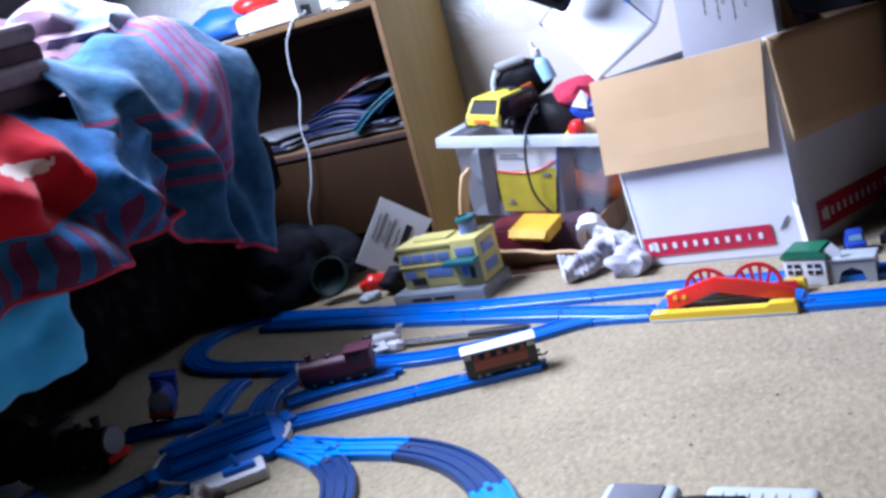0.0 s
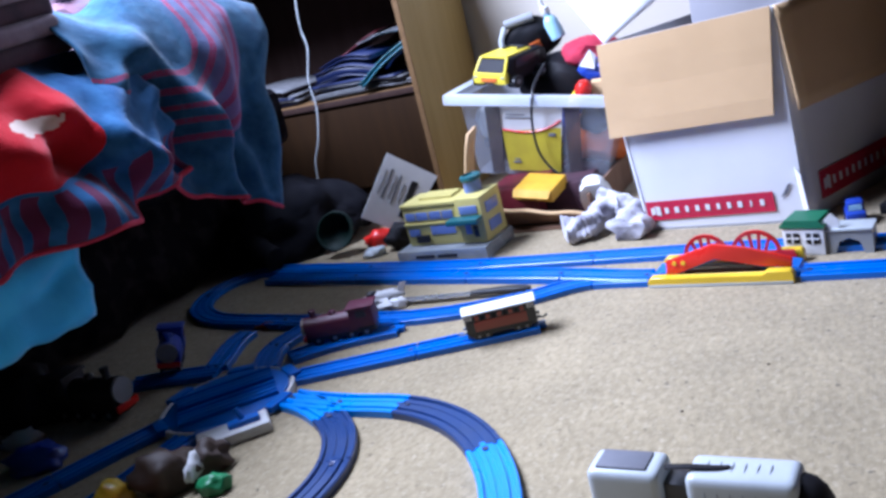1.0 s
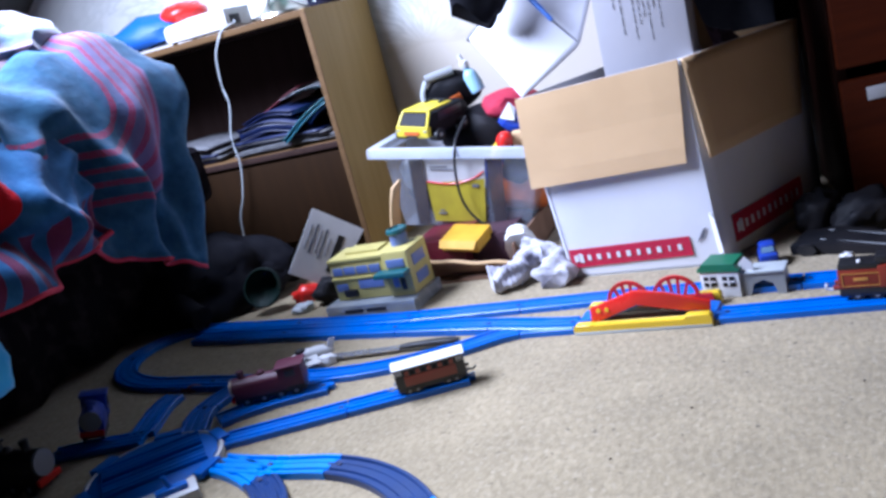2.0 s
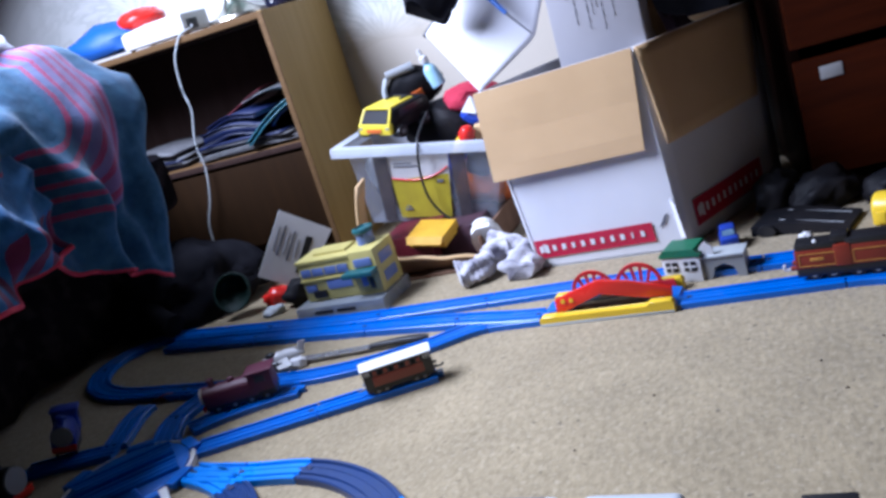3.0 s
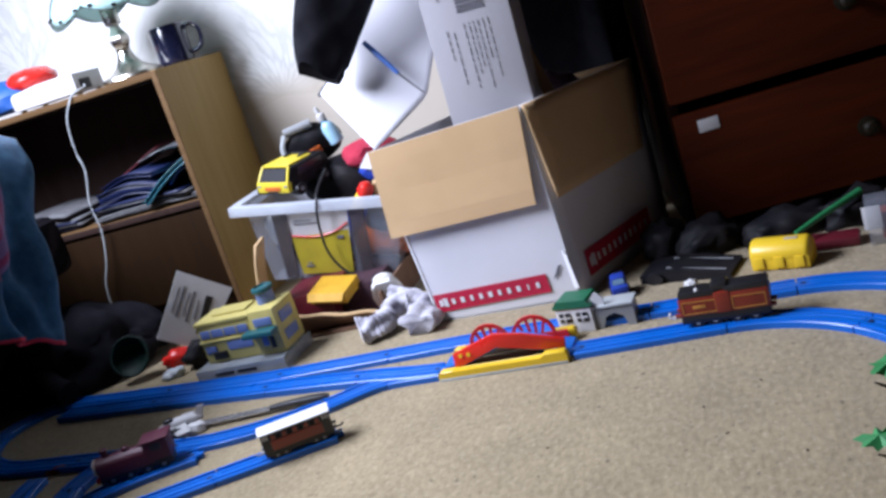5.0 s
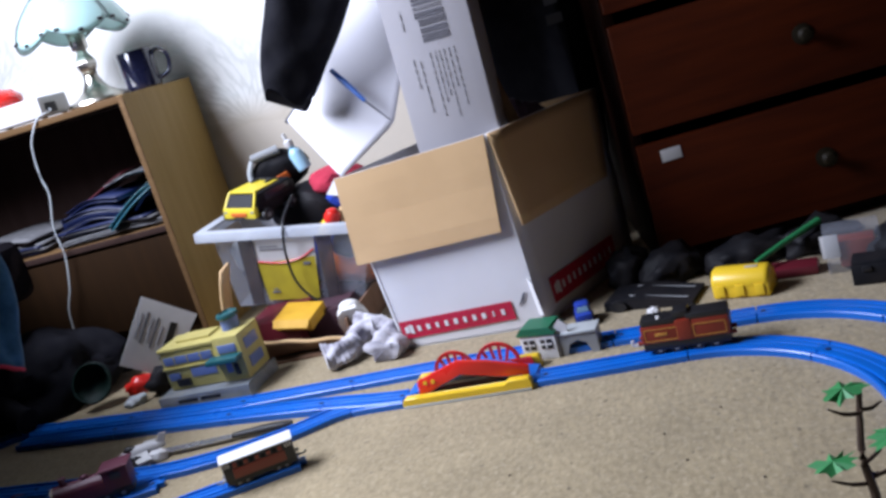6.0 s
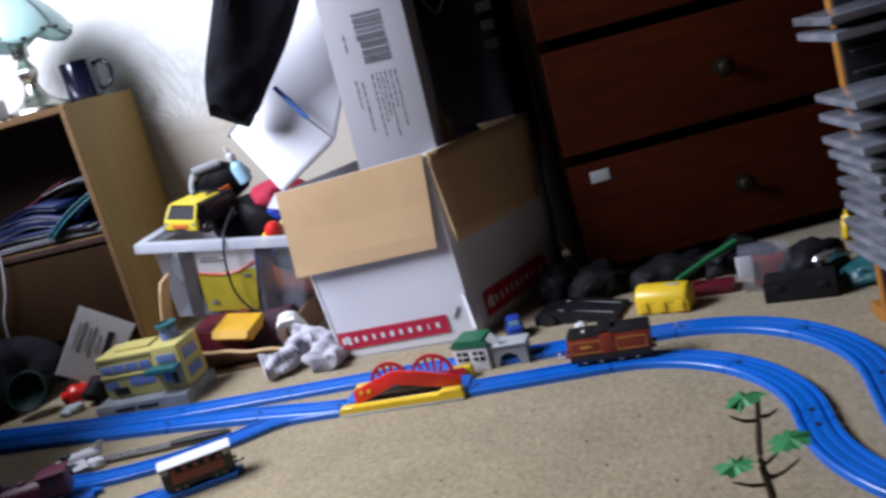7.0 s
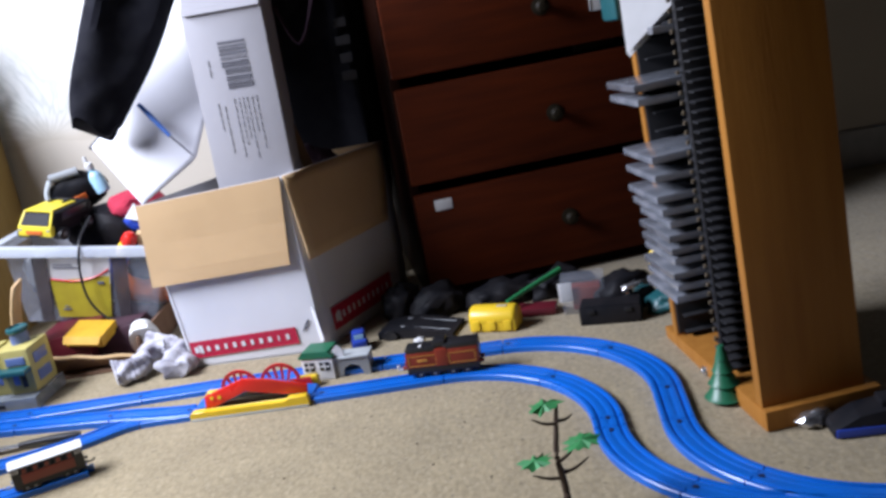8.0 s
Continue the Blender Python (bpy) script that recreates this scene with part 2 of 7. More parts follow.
def part(name, bm, material, parent, label="", m=None, smooth=True):
    ob = new(name, mesh_of(name, bm, material, smooth))
    ob.parent = parent
    if m is not None:
        ob.matrix_basis = m
    return tagged(ob, label)


def thing(name, m, label, category, group="", kind=""):
    ob = new(name)
    ob.empty_display_size = 0.05
    ob.matrix_world = m
    return tagged(ob, label, category, group, kind)


def piece(name, bm, material, m, label, category, group="", kind="", smooth=True):
    """A thing that is one mesh."""
    ob = new(name, mesh_of(name, bm, material, smooth))
    ob.matrix_world = m
    return tagged(ob, label, category, group, kind)


def solid(ob, thickness, offset=0.0):
    md = ob.modifiers.new("thick", "SOLIDIFY")
    md.thickness, md.offset = thickness, offset
    return ob


def B():
    return bmesh.new()


def at(x, y, z=0.0, turn=0.0, rx=0.0, ry=0.0):
    return pose(x, y, z, rx, ry, turn)


def in_room(a, b, z=0.0, turn=0.0):
    p = room(a, b, z)
    return pose(p.x, p.y, p.z, 0, 0, TURN + turn)

# ---- the room ----


def slab(name, lo, hi, material, label, category, bevel=0.0, m=None):
    bm = B()
    c = [(p + q) / 2 for p, q in zip(lo, hi)]
    box(bm, c, [q - p for p, q in zip(lo, hi)], bevel)
    return piece(name, bm, material, m or in_room(0, 0), label, category, kind="structure", smooth=False)


A0, A1, B0, B1, TOP = -2.0, 1.35, -1.9, 1.98, 2.4
slab("floor", (A0 - 0.1, B0 - 0.1, -0.1), (A1 + 0.1, B1 + 0.1, 0.0), M["carpet"], "beige flecked loop-pile carpet, worn", "floor")
slab("ceiling", (A0 + 1.6, B0 - 0.1, TOP), (A1 + 0.1, B1 + 0.1, TOP + 0.1), M["ceiling"], "plain unseen ceiling, darkened to cut bounced light", "ceiling")
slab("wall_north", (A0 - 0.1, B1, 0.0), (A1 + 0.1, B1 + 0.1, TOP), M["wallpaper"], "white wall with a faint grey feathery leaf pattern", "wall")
slab("wall_south", (A0 - 0.1, B0 - 0.1, 0.0), (A1 + 0.1, B0, TOP), M["wall_dull"], "plain wall, darkened to cut bounced light", "wall")
slab("wall_east", (A1, B0, 0.0), (A1 + 0.1, B1, TOP), M["wall_dull"], "plain wall, darkened to cut bounced light", "wall")
slab("wall_west", (A0 - 0.1, B0, 0.0), (A0, B1, KNEE), M["wall_dull"], "low unseen wall under the assumed slope, darkened to cut bounced light", "wall")


def assumed_roof():
    """The assumed, unseen slope over the bed, in its own axes: x up the slope, y along the wall, z outwards, with the
    skylight's opening.
    """
    p = room(A0, 0, KNEE)
    m = pose(p.x, p.y, p.z, 0, 0, TURN) @ pose(0, 0, 0, 0, -PITCH, 0)
    top = (TOP - KNEE) / math.sin(radians(PITCH))
    u = (SKY_A - A0) / math.cos(radians(PITCH))
    u0, u1, v0, v1 = u - SKY_L / 2, u + SKY_L / 2, SKY_B - SKY_W / 2, SKY_B + SKY_W / 2
    bm = B()
    for lo, hi in (((-0.08, B0), (u0, B1)), ((u1, B0), (top, B1)), ((u0, B0), (u1, v0)), ((u0, v1), (u1, B1))):
        box(bm, ((lo[0] + hi[0]) / 2, (lo[1] + hi[1]) / 2, 0.05), (hi[0] - lo[0], hi[1] - lo[1], 0.1))
    piece("ceiling_slope", bm, M["ceiling"], m, "assumed sloping ceiling, unseen and darkened, with a skylight opening", "ceiling", kind="structure", smooth=False)
    win = thing("window_1", m @ at(u, SKY_B, 0.04), "assumed white-framed skylight, unseen, standing for the daylight's source", "window", kind="structure")
    for x in (-SKY_L / 2 + 0.015, SKY_L / 2 - 0.015):
        bm = B()
        box(bm, (x, 0, 0), (0.028, SKY_W - 0.004, 0.05), 0.004)
        part("window_frame", bm, M["skirting"], win)
    for y in (-SKY_W / 2 + 0.015, SKY_W / 2 - 0.015):
        bm = B()
        box(bm, (0, y, 0), (SKY_L - 0.064, 0.026, 0.046), 0.004)
        part("window_frame", bm, M["skirting"], win)


assumed_roof()
# The east board takes the walls' darkened colour.
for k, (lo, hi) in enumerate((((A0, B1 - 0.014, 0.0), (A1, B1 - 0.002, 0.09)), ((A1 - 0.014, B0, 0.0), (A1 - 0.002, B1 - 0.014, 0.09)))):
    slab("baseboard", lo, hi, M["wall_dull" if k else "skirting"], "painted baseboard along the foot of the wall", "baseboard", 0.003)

# ---- toy railway ----
RAIL = [(-0.0205, 0.0), (-0.0205, 0.0078), (-0.0192, 0.0092), (-0.0150, 0.0092), (-0.0144, 0.0062), (-0.0098, 0.0062), (-0.0092, 0.0086),
        (-0.0030, 0.0086), (-0.0026, 0.0076), (0.0026, 0.0076), (0.0030, 0.0086), (0.0092, 0.0086), (0.0098, 0.0062), (0.0144, 0.0062),
        (0.0150, 0.0092), (0.0192, 0.0092), (0.0205, 0.0078), (0.0205, 0.0)]


def arc_line(p, h0, q, h1, n):
    """Points and headings from p to q along a bend that leaves at h0 and arrives at h1 (degrees)."""
    p, q = Vector((*p, 0)), Vector((*q, 0))
    turn = (h1 - h0 + 180) % 360 - 180
    chord = (q - p).length
    hnd = chord / 3 if abs(turn) < 2 else 4 / 3 * math.tan(radians(abs(turn)) / 4) * chord / (2 * math.sin(radians(abs(turn)) / 2))
    a = p + hnd * Vector((math.cos(radians(h0)), math.sin(radians(h0)), 0))
    b = q - hnd * Vector((math.cos(radians(h1)), math.sin(radians(h1)), 0))
    out = []
    for k in range(n + 1):
        t = k / n
        c = (1 - t) ** 3 * p + 3 * (1 - t) ** 2 * t * a + 3 * (1 - t) * t * t * b + t ** 3 * q
        d = (1 - t) ** 2 * (a - p) + 2 * (1 - t) * t * (b - a) + t * t * (q - b)
        out.append((c, d.normalized()))
    return out


def rail_piece(line, z=0.0):
    bm = B()
    rows = []
    for c, d in line:
        side = Vector((d.y, -d.x, 0))
        rows.append([bm.verts.new(c + x * side + Vector((0, 0, zz + (z if zz else 0)))) for x, zz in RAIL])
    for a, b in zip(rows, rows[1:]):
        for k in range(len(RAIL) - 1):
            bm.faces.new((a[k], a[k + 1], b[k + 1], b[k]))
    bm.faces.new(rows[0])
    bm.faces.new(list(reversed(rows[-1])))
    return bm


def track(nodes, label, colours=None, z=0.0, flat_first=False):
    """A line of clipped track pieces through nodes (x, y, heading)."""
    th = thing("toy_track", at(0, 0), label, "toy track", "toy railway lines")
    for k, (p, q) in enumerate(zip(nodes, nodes[1:])):
        a, b = Vector(p[:2]), Vector(q[:2])
        turn = abs((q[2] - p[2] + 180) % 360 - 180)
        g = 0.0009
        line = arc_line(p[:2], p[2], q[:2], q[2], 2 if turn < 2 else max(6, int(turn / 5)))
        line[0] = (line[0][0] + g * line[0][1], line[0][1])
        line[-1] = (line[-1][0] - g * line[-1][1], line[-1][1])
        pc = part("track_piece", rail_piece(line, z), M[colours[k] if colours else "track"], th)
        # the clip hole at the piece's end
        c, d = arc_line(p[:2], p[2], q[:2], q[2], 20)[1]
        bm = B()
        rod(bm, c + Vector((0, 0, 0.0060 + z)), c + Vector((0, 0, 0.0089 + z)), 0.0036, seg=10)
        part("joint_hole", bm, M["hole"], pc)
        c, d = line[0]
        bm = B()
        mm = Matrix.Translation(c - 0.004 * d + Vector((0, 0, 0.0045 + z))) @ pose(0, 0, 0, 0, 0, math.degrees(math.atan2(d.y, d.x)))
        box(bm, (0, 0, 0), (0.010, 0.011, 0.0076), 0.0006, mm)
        part("clip", bm, M[colours[k] if colours else "track"], pc)
    return th


def chain(x, y, h, steps):
    """Nodes from a start and steps: ("S", length), ("L" or "R", radius, degrees)."""
    out = [(x, y, h)]
    for s in steps:
        if s[0] == "S":
            x, y = x + s[1] * math.cos(radians(h)), y + s[1] * math.sin(radians(h))
        else:
            sg = 1 if s[0] == "L" else -1
            r = s[1]
            cx, cy = x - sg * r * math.sin(radians(h)), y + sg * r * math.cos(radians(h))
            h += sg * s[2]
            x, y = cx + sg * r * math.sin(radians(h)), cy - sg * r * math.cos(radians(h))
        out.append((x, y, h))
    return out


track(chain(0.161, 1.155, -20.9, [("S", 0.201), ("R", 0.218, 45.5), ("R", 0.218, 45.6), ("S", 0.027), ("L", 0.227, 44.5), ("L", 0.227, 30), ("S", 0.2)]),
      "glossy blue plastic toy train track curving across the carpet")
track(chain(0.287, 1.206, -23.8, [("S", 0.196), ("R", 0.225, 45.3), ("R", 0.225, 45.4), ("S", 0.098), ("L", 0.218, 43), ("L", 0.218, 36), ("S", 0.2)]),
      "glossy blue plastic toy train track, the outer line of the bend")
track([(0.287, 1.206, 156.2), (0.09, 1.293, 156.2), (-0.09, 1.362, 157), (-0.27, 1.432, 157), (-0.48, 1.535, 152), (-0.69, 1.645, 152),
       (-0.815, 1.575, 260), (-0.715, 1.402, 330)], "blue plastic toy train track running behind the bridge")
track([(-0.02, 1.232, 158), (-0.10, 1.262, 168), (-0.20, 1.246, 186), (-0.42, 1.272, 157), (-0.592, 1.342, 150), (-0.715, 1.402, 150)],
      "blue plastic toy train track weaving from the bridge")
track([(-0.02, 1.234, 158), (-0.14, 1.306, 150), (-0.29, 1.388, 152), (-0.50, 1.496, 152.5), (-0.70, 1.600, 152.5)], "blue plastic toy train track laid close beside the far line", z=0.0015)
track([(-0.50, 1.303, 157), (-0.577, 1.24, 250), (-0.575, 1.155, 272)], "blue plastic connecting curve to the turntable", z=0.0012)
track([(-0.178, 1.141, 186), (-0.345, 1.127, 185), (-0.512, 1.112, 185)], "blue plastic siding track ending on the carpet")
track([(-0.385, 1.220, 182), (-0.545, 1.185, 208)], "short blue plastic siding track")
track([(-0.505, 1.045, -35), (-0.43, 1.005, -27), (-0.34, 0.968, -29), (-0.232, 0.84, -70), (-0.208, 0.70, -92)], "light blue and navy toy track curve",
      ["track_light", "track_light", "track_navy", "track_light"], z=0.0006)
track([(-0.50, 1.04, -35), (-0.435, 0.975, -55), (-0.40, 0.86, -92), (-0.45, 0.74, -130)], "navy toy track curve with a light blue end",
      ["track_light", "track_navy", "track_navy"])
track([(-0.655, 1.045, 220), (-0.775, 0.925, 226), (-0.92, 0.78, 226)], "blue plastic toy track leaving the turntable")
track([(-0.615, 1.0, 245), (-0.665, 0.893, 243), (-0.76, 0.72, 243)], "blue plastic toy track leaving the turntable")

# ---- bed and cloths ----


def towel_material(name, base, base2, band, centre, half, period, lo, hi, violet=None, dye=0.78, border=None, printed=None):
    """Terry cloth with bands woven in nested rounded frames, laid out in the cloth's own coordinates."""
    m = mat(name, base, base2, rough=0.95, scale=45, bump=0.9, bump_scale=420, bump2=0.3, bump2_scale=60, sheen=0.12, spec=0.05)
    t = m.node_tree
    n, l = t.nodes, t.links
    p = n["Principled BSDF"]
    src = p.inputs["Base Color"].links[0].from_socket
    uv = n.new("ShaderNodeUVMap")
    sep = n.new("ShaderNodeSeparateXYZ")
    l.new(uv.outputs[0], sep.inputs[0])

    def op(kind, a, b=None):
        x = n.new("ShaderNodeMath")
        x.operation = kind
        for i, v in enumerate((a, b)):
            if v is None:
                continue
            if isinstance(v, (int, float)):
                x.inputs[i].default_value = v
            else:
                l.new(v, x.inputs[i])
        return x.outputs[0]

    ax = op("ABSOLUTE", op("SUBTRACT", sep.outputs[0], centre[0]))
    ay = op("ABSOLUTE", op("SUBTRACT", sep.outputs[1], centre[1]))
    ax, ay = op("DIVIDE", ax, half[0]), op("DIVIDE", ay, half[1])
    d = op("POWER", op("ADD", op("POWER", ax, 5.0), op("POWER", ay, 5.0)), 0.2)
    inside = op("MULTIPLY", op("GREATER_THAN", d, lo), op("LESS_THAN", d, hi))
    stripe = op("LESS_THAN", op("FRACT", op("DIVIDE", d, period)), 0.36)
    nz = n.new("ShaderNodeTexNoise")
    nz.inputs["Scale"].default_value = 260
    soft = op("MULTIPLY", op("MULTIPLY", inside, stripe), op("MULTIPLY", op("GREATER_THAN", nz.outputs["Fac"], 0.40 if dye < 0.9 else 0.0), dye))
    mx = n.new("ShaderNodeMixRGB")
    mx.inputs[2].default_value = (*band, 1)
    l.new(soft, mx.inputs[0])
    if violet:
        vm = n.new("ShaderNodeMixRGB")
        vm.inputs[2].default_value = (*violet, 1)
        side = n.new("ShaderNodeMapRange")
        side.inputs["From Min"].default_value, side.inputs["From Max"].default_value = 0.45, 0.8
        side.inputs["To Max"].default_value = 0.75
        l.new(ax, side.inputs["Value"])
        l.new(op("MULTIPLY", side.outputs[0], op("LESS_THAN", d, hi)), vm.inputs[0])
        l.new(src, vm.inputs[1])
        src = vm.outputs[0]
    l.new(src, mx.inputs[1])
    out = mx.outputs[0]
    if border:
        bd = n.new("ShaderNodeMixRGB")
        bd.inputs[2].default_value = (*border[1], 1)
        lines = op("LESS_THAN", op("FRACT", op("DIVIDE", sep.outputs[0], 0.030)), 0.55)
        l.new(op("MULTIPLY", op("MULTIPLY", op("GREATER_THAN", sep.outputs[1], border[0]), lines), 0.85), bd.inputs[0])
        l.new(out, bd.inputs[1])
        out = bd.outputs[0]
    if printed:
        (cu, cv), (hu, hv), ink = printed
        ex = op("POWER", op("DIVIDE", op("SUBTRACT", sep.outputs[0], cu), hu), 2.0)
        ey = op("POWER", op("DIVIDE", op("SUBTRACT", sep.outputs[1], cv), hv), 2.0)
        wob = n.new("ShaderNodeTexNoise")
        wob.inputs["Scale"].default_value = 22
        pm = n.new("ShaderNodeMixRGB")
        pm.inputs[2].default_value = (*ink, 1)
        l.new(op("MULTIPLY", op("LESS_THAN", op("ADD", ex, ey), op("MULTIPLY", wob.outputs["Fac"], 2.0)), 0.9), pm.inputs[0])
        l.new(out, pm.inputs[1])
        out = pm.outputs[0]
    l.new(out, p.inputs["Base Color"])
    return m


def cloth(name, nu, nv, fn, size, material, m, label, category, thick=0.004):
    """A cloth laid out by fn(u, v), with its own coordinates in metres."""
    bm = B()
    g = [[bm.verts.new(fn(i / nu, j / nv)) for i in range(nu + 1)] for j in range(nv + 1)]
    uv = bm.loops.layers.uv.new("UVMap")
    for j in range(nv):
        for i in range(nu):
            f = bm.faces.new((g[j][i], g[j][i + 1], g[j + 1][i + 1], g[j + 1][i]))
            for lp, (a, b) in zip(f.loops, ((i, j), (i + 1, j), (i + 1, j + 1), (i, j + 1))):
                lp[uv].uv = (a / nu * size[0], b / nv * size[1])
    me = bpy.data.meshes.new(name)
    bm.to_mesh(me)
    bm.free()
    me.materials.append(material)
    for p in me.polygons:
        p.use_smooth = True
    ob = new(name, me)
    ob.matrix_world = m
    tagged(ob, label, category)
    solid(ob, thick)
    return ob


BED_A, BED_TOP = -1.03, 0.49


def drape(b0, b1, inner, drop, folds, seed, lift=0.0, flare=0.05, hem=0.03, lumps=0.02, out=0.0, slant=(1.0, 0.0), pull=0.0, creased=0.036, ridges=()):
    """The lie of a cloth over the bed's edge, in the room's a, b and z."""
    rnd = random.Random(seed)
    ph = [rnd.uniform(0, 6.28) for _ in range(6)]

    def fn(u, v):
        b = b0 + (b1 - b0) * u
        s = v * (inner + drop)
        d = drop * (slant[0] + slant[1] * u + hem * math.sin(3.1 * u * 2 + ph[0]) + hem * 0.6 * math.sin(9 * u + ph[1]))
        if s < inner:
            k = s / inner
            a = BED_A - inner + s
            z = BED_TOP + lift + 0.012 * (1 - 2 * abs(noise.noise(Vector((u * 5, k * 4 + u * 2, seed * 0.7))))) + lumps * (0.5 + 0.5 * math.sin(7 * u + 5 * k + ph[2])) * (1 - 0.4 * k) + 0.012 * noise.noise(Vector((u * 6, k * 6, seed)))
            if k > 0.8:
                z -= 0.03 * ((k - 0.8) / 0.2) ** 2
            return Vector((a, b, z))
        k = (s - inner) / drop
        f = math.sin(folds * 6.28 * u + ph[3] + 0.9 * k + 1.2 * math.sin(2.5 * u + ph[5])) + 0.5 * math.sin(folds * 11.3 * u + ph[4] - 1.3 * k)
        crease = 1 - 2.2 * abs(noise.noise(Vector((u * 3.2 + k * 2.2, k * 0.9 - u, seed * 1.7)))) + 0.4 * noise.noise(Vector((u * 9 + k * 5, k * 3, seed)))
        a = BED_A + out + creased * crease * min(1.0, k * 3) + 0.018 * math.sin(min(1, k * 4) * 1.57) + flare * k ** 0.8 * (0.5 + 0.35 * f)
        for u0, u1, high, wide in ridges:
            q = (u - u0 - (u1 - u0) * k) / wide
            a += high * min(1.0, 0.25 + 1.5 * k) * (math.exp(-q * q) - 0.9 * math.exp(-(q + 2.0) ** 2 * 0.7))
        z = BED_TOP + lift - 0.03 - k * d
        b += 0.03 * k * math.sin(4 * u + ph[1]) * (1 - u) - pull * k * u
        return Vector((a, b, z + 0.008 * noise.noise(Vector((u * 9, k * 5, seed + 3)))))
    return fn


M["black_cloth"] = mat("black_cotton", (0.007, 0.007, 0.010), (0.012, 0.012, 0.015), rough=0.95, scale=40, bump=0.4, spec=0.08)
M["valance"] = mat("dark_floral_cloth", (0.007, 0.006, 0.008), (0.022, 0.017, 0.019), rough=0.95, spec=0.05, scale=24, detail=2, mix=(0.5, 0.66), bump=0.3)
M["terry"] = towel_material("striped_terry", (0.030, 0.095, 0.170), (0.017, 0.058, 0.115), (0.26, 0.020, 0.060), (0.08, 0.30), (0.24, 0.265), 0.104, 0.5, 1.0, (0.22, 0.13, 0.26))
M["terry_red"] = towel_material("blue_terry_red_patch", (0.026, 0.105, 0.235), (0.014, 0.065, 0.165), (0.42, 0.008, 0.010), (0.125, 0.31), (0.120, 0.078), 3.0, -1.0, 1.0, dye=0.97, border=(0.395, (0.12, 0.008, 0.03)), printed=((0.165, 0.298), (0.042, 0.015), (0.50, 0.42, 0.34)))
M["sky_cloth"] = mat("sky_blue_cotton", (0.04, 0.42, 0.74), (0.03, 0.35, 0.66), rough=0.85, scale=25, bump=0.3, sheen=0.3)
M["hem"] = mat("crimson_hem", (0.42, 0.02, 0.05), rough=0.9, scale=60, bump=0.5)
M["pink_cloth"] = mat("pink_blue_fleece", (0.20, 0.085, 0.115), (0.045, 0.11, 0.16), rough=0.95, scale=9, bump=0.8, bump_scale=250, sheen=0.5, mix=(0.4, 0.6))
M["royal_cloth"] = mat("dark_blue_cotton", (0.012, 0.03, 0.10), (0.008, 0.02, 0.07), rough=0.9, scale=30, bump=0.4)
M["maroon_cloth"] = mat("dark_maroon_cloth", (0.055, 0.018, 0.028), (0.03, 0.012, 0.02), rough=0.9, scale=30, bump=0.4)
M["grey_cloth"] = mat("grey_white_cloth", (0.20, 0.15, 0.17), (0.10, 0.07, 0.085), rough=0.95, scale=20, bump=0.5)


# Far end runs on unseen behind the towel, to shade the bookcase gap.
BED_B0, BED_B1 = 0.36, 1.56


def bed():
    bd = thing("bed", in_room(0, 0), "low unmade bed heaped with towels, dark floral valance", "bed")
    mid, wide = (BED_B0 + BED_B1) / 2, BED_B1 - BED_B0
    bm = B()
    box(bm, (-1.585, mid, 0.275), (0.77, wide, 0.12), 0.03, seg=3)
    part("mattress", bm, M["valance"], bd)
    bm = B()
    box(bm, (-1.68, mid, 0.18), (0.58, wide - 0.02, 0.07), 0.006)
    part("bed_base", bm, M["valance"], bd)
    bm = B()
    # a gathered skirt along the open sides
    edge = BED_A - 0.30
    pts = [(-1.95 + (edge + 1.95) * k / 30, BED_B0 + 0.02) for k in range(30)] + [(edge, BED_B0 + 0.02 + (wide - 0.025) * k / 40) for k in range(41)] + [(edge - 0.62 * k / 30, BED_B1 - 0.005) for k in range(1, 31)]
    rows = []
    for z in (0.214, 0.12, 0.015):
        rows.append([bm.verts.new((a + 0.010 * math.sin(k * 1.1) * (0.4 - z) * 3, b + 0.006 * math.sin(k * 1.7), z + 0.006 * math.sin(k * 0.8))) for k, (a, b) in enumerate(pts)])
    for r, s in zip(rows, rows[1:]):
        for k in range(len(pts) - 1):
            bm.faces.new((r[k], r[k + 1], s[k + 1], s[k]))
    solid(part("valance", bm, M["valance"], bd, "dark floral bed skirt"), 0.003)
    for a in (-1.40, -1.93):
        for b in (BED_B0 + 0.08, BED_B1 - 0.14):
            bm = B()
            rod(bm, (a, b, 0), (a, b, 0.15), 0.022, 0.026)
            part("leg", bm, M["black"], bd)


bed()


def duvet():
    """A thick bunched quilt under the towels."""
    bm = B()
    box(bm, (-1.50, 0.96, 0.405), (0.86, 0.74, 0.125), 0.05, seg=4)
    for v in bm.verts:
        v.co += 0.012 * noise.noise(v.co * 9) * Vector((1, 1, 1))
    piece("duvet", bm, M["grey_cloth"], in_room(0, 0), "thick grey bunched duvet lying on the bed", "duvet")


duvet()
_lie = drape(0.88, 1.275, 0.34, 0.31, 2.1, 5, lift=0.045, flare=0.040, out=0.026, hem=0.02, lumps=0.06, slant=(0.62, 0.42), pull=0.135, creased=0.022, ridges=((0.18, 0.62, 0.032, 0.07), (0.55, 0.86, 0.014, 0.06)))
_t = cloth("towel", 64, 48, _lie, (0.395, 0.65), M["terry"], in_room(0, 0),
      "blue terry towel with nested crimson bands, draped over the bed", "towel")
_lie_b = drape(0.60, 0.955, 0.22, 0.20, 1.3, 11, lift=-0.01, flare=0.050, slant=(1.0, -0.28), hem=0.06, lumps=0.02, out=0.04, creased=0.022, ridges=((0.50, 0.86, 0.030, 0.07), (0.22, 0.50, 0.022, 0.08)))
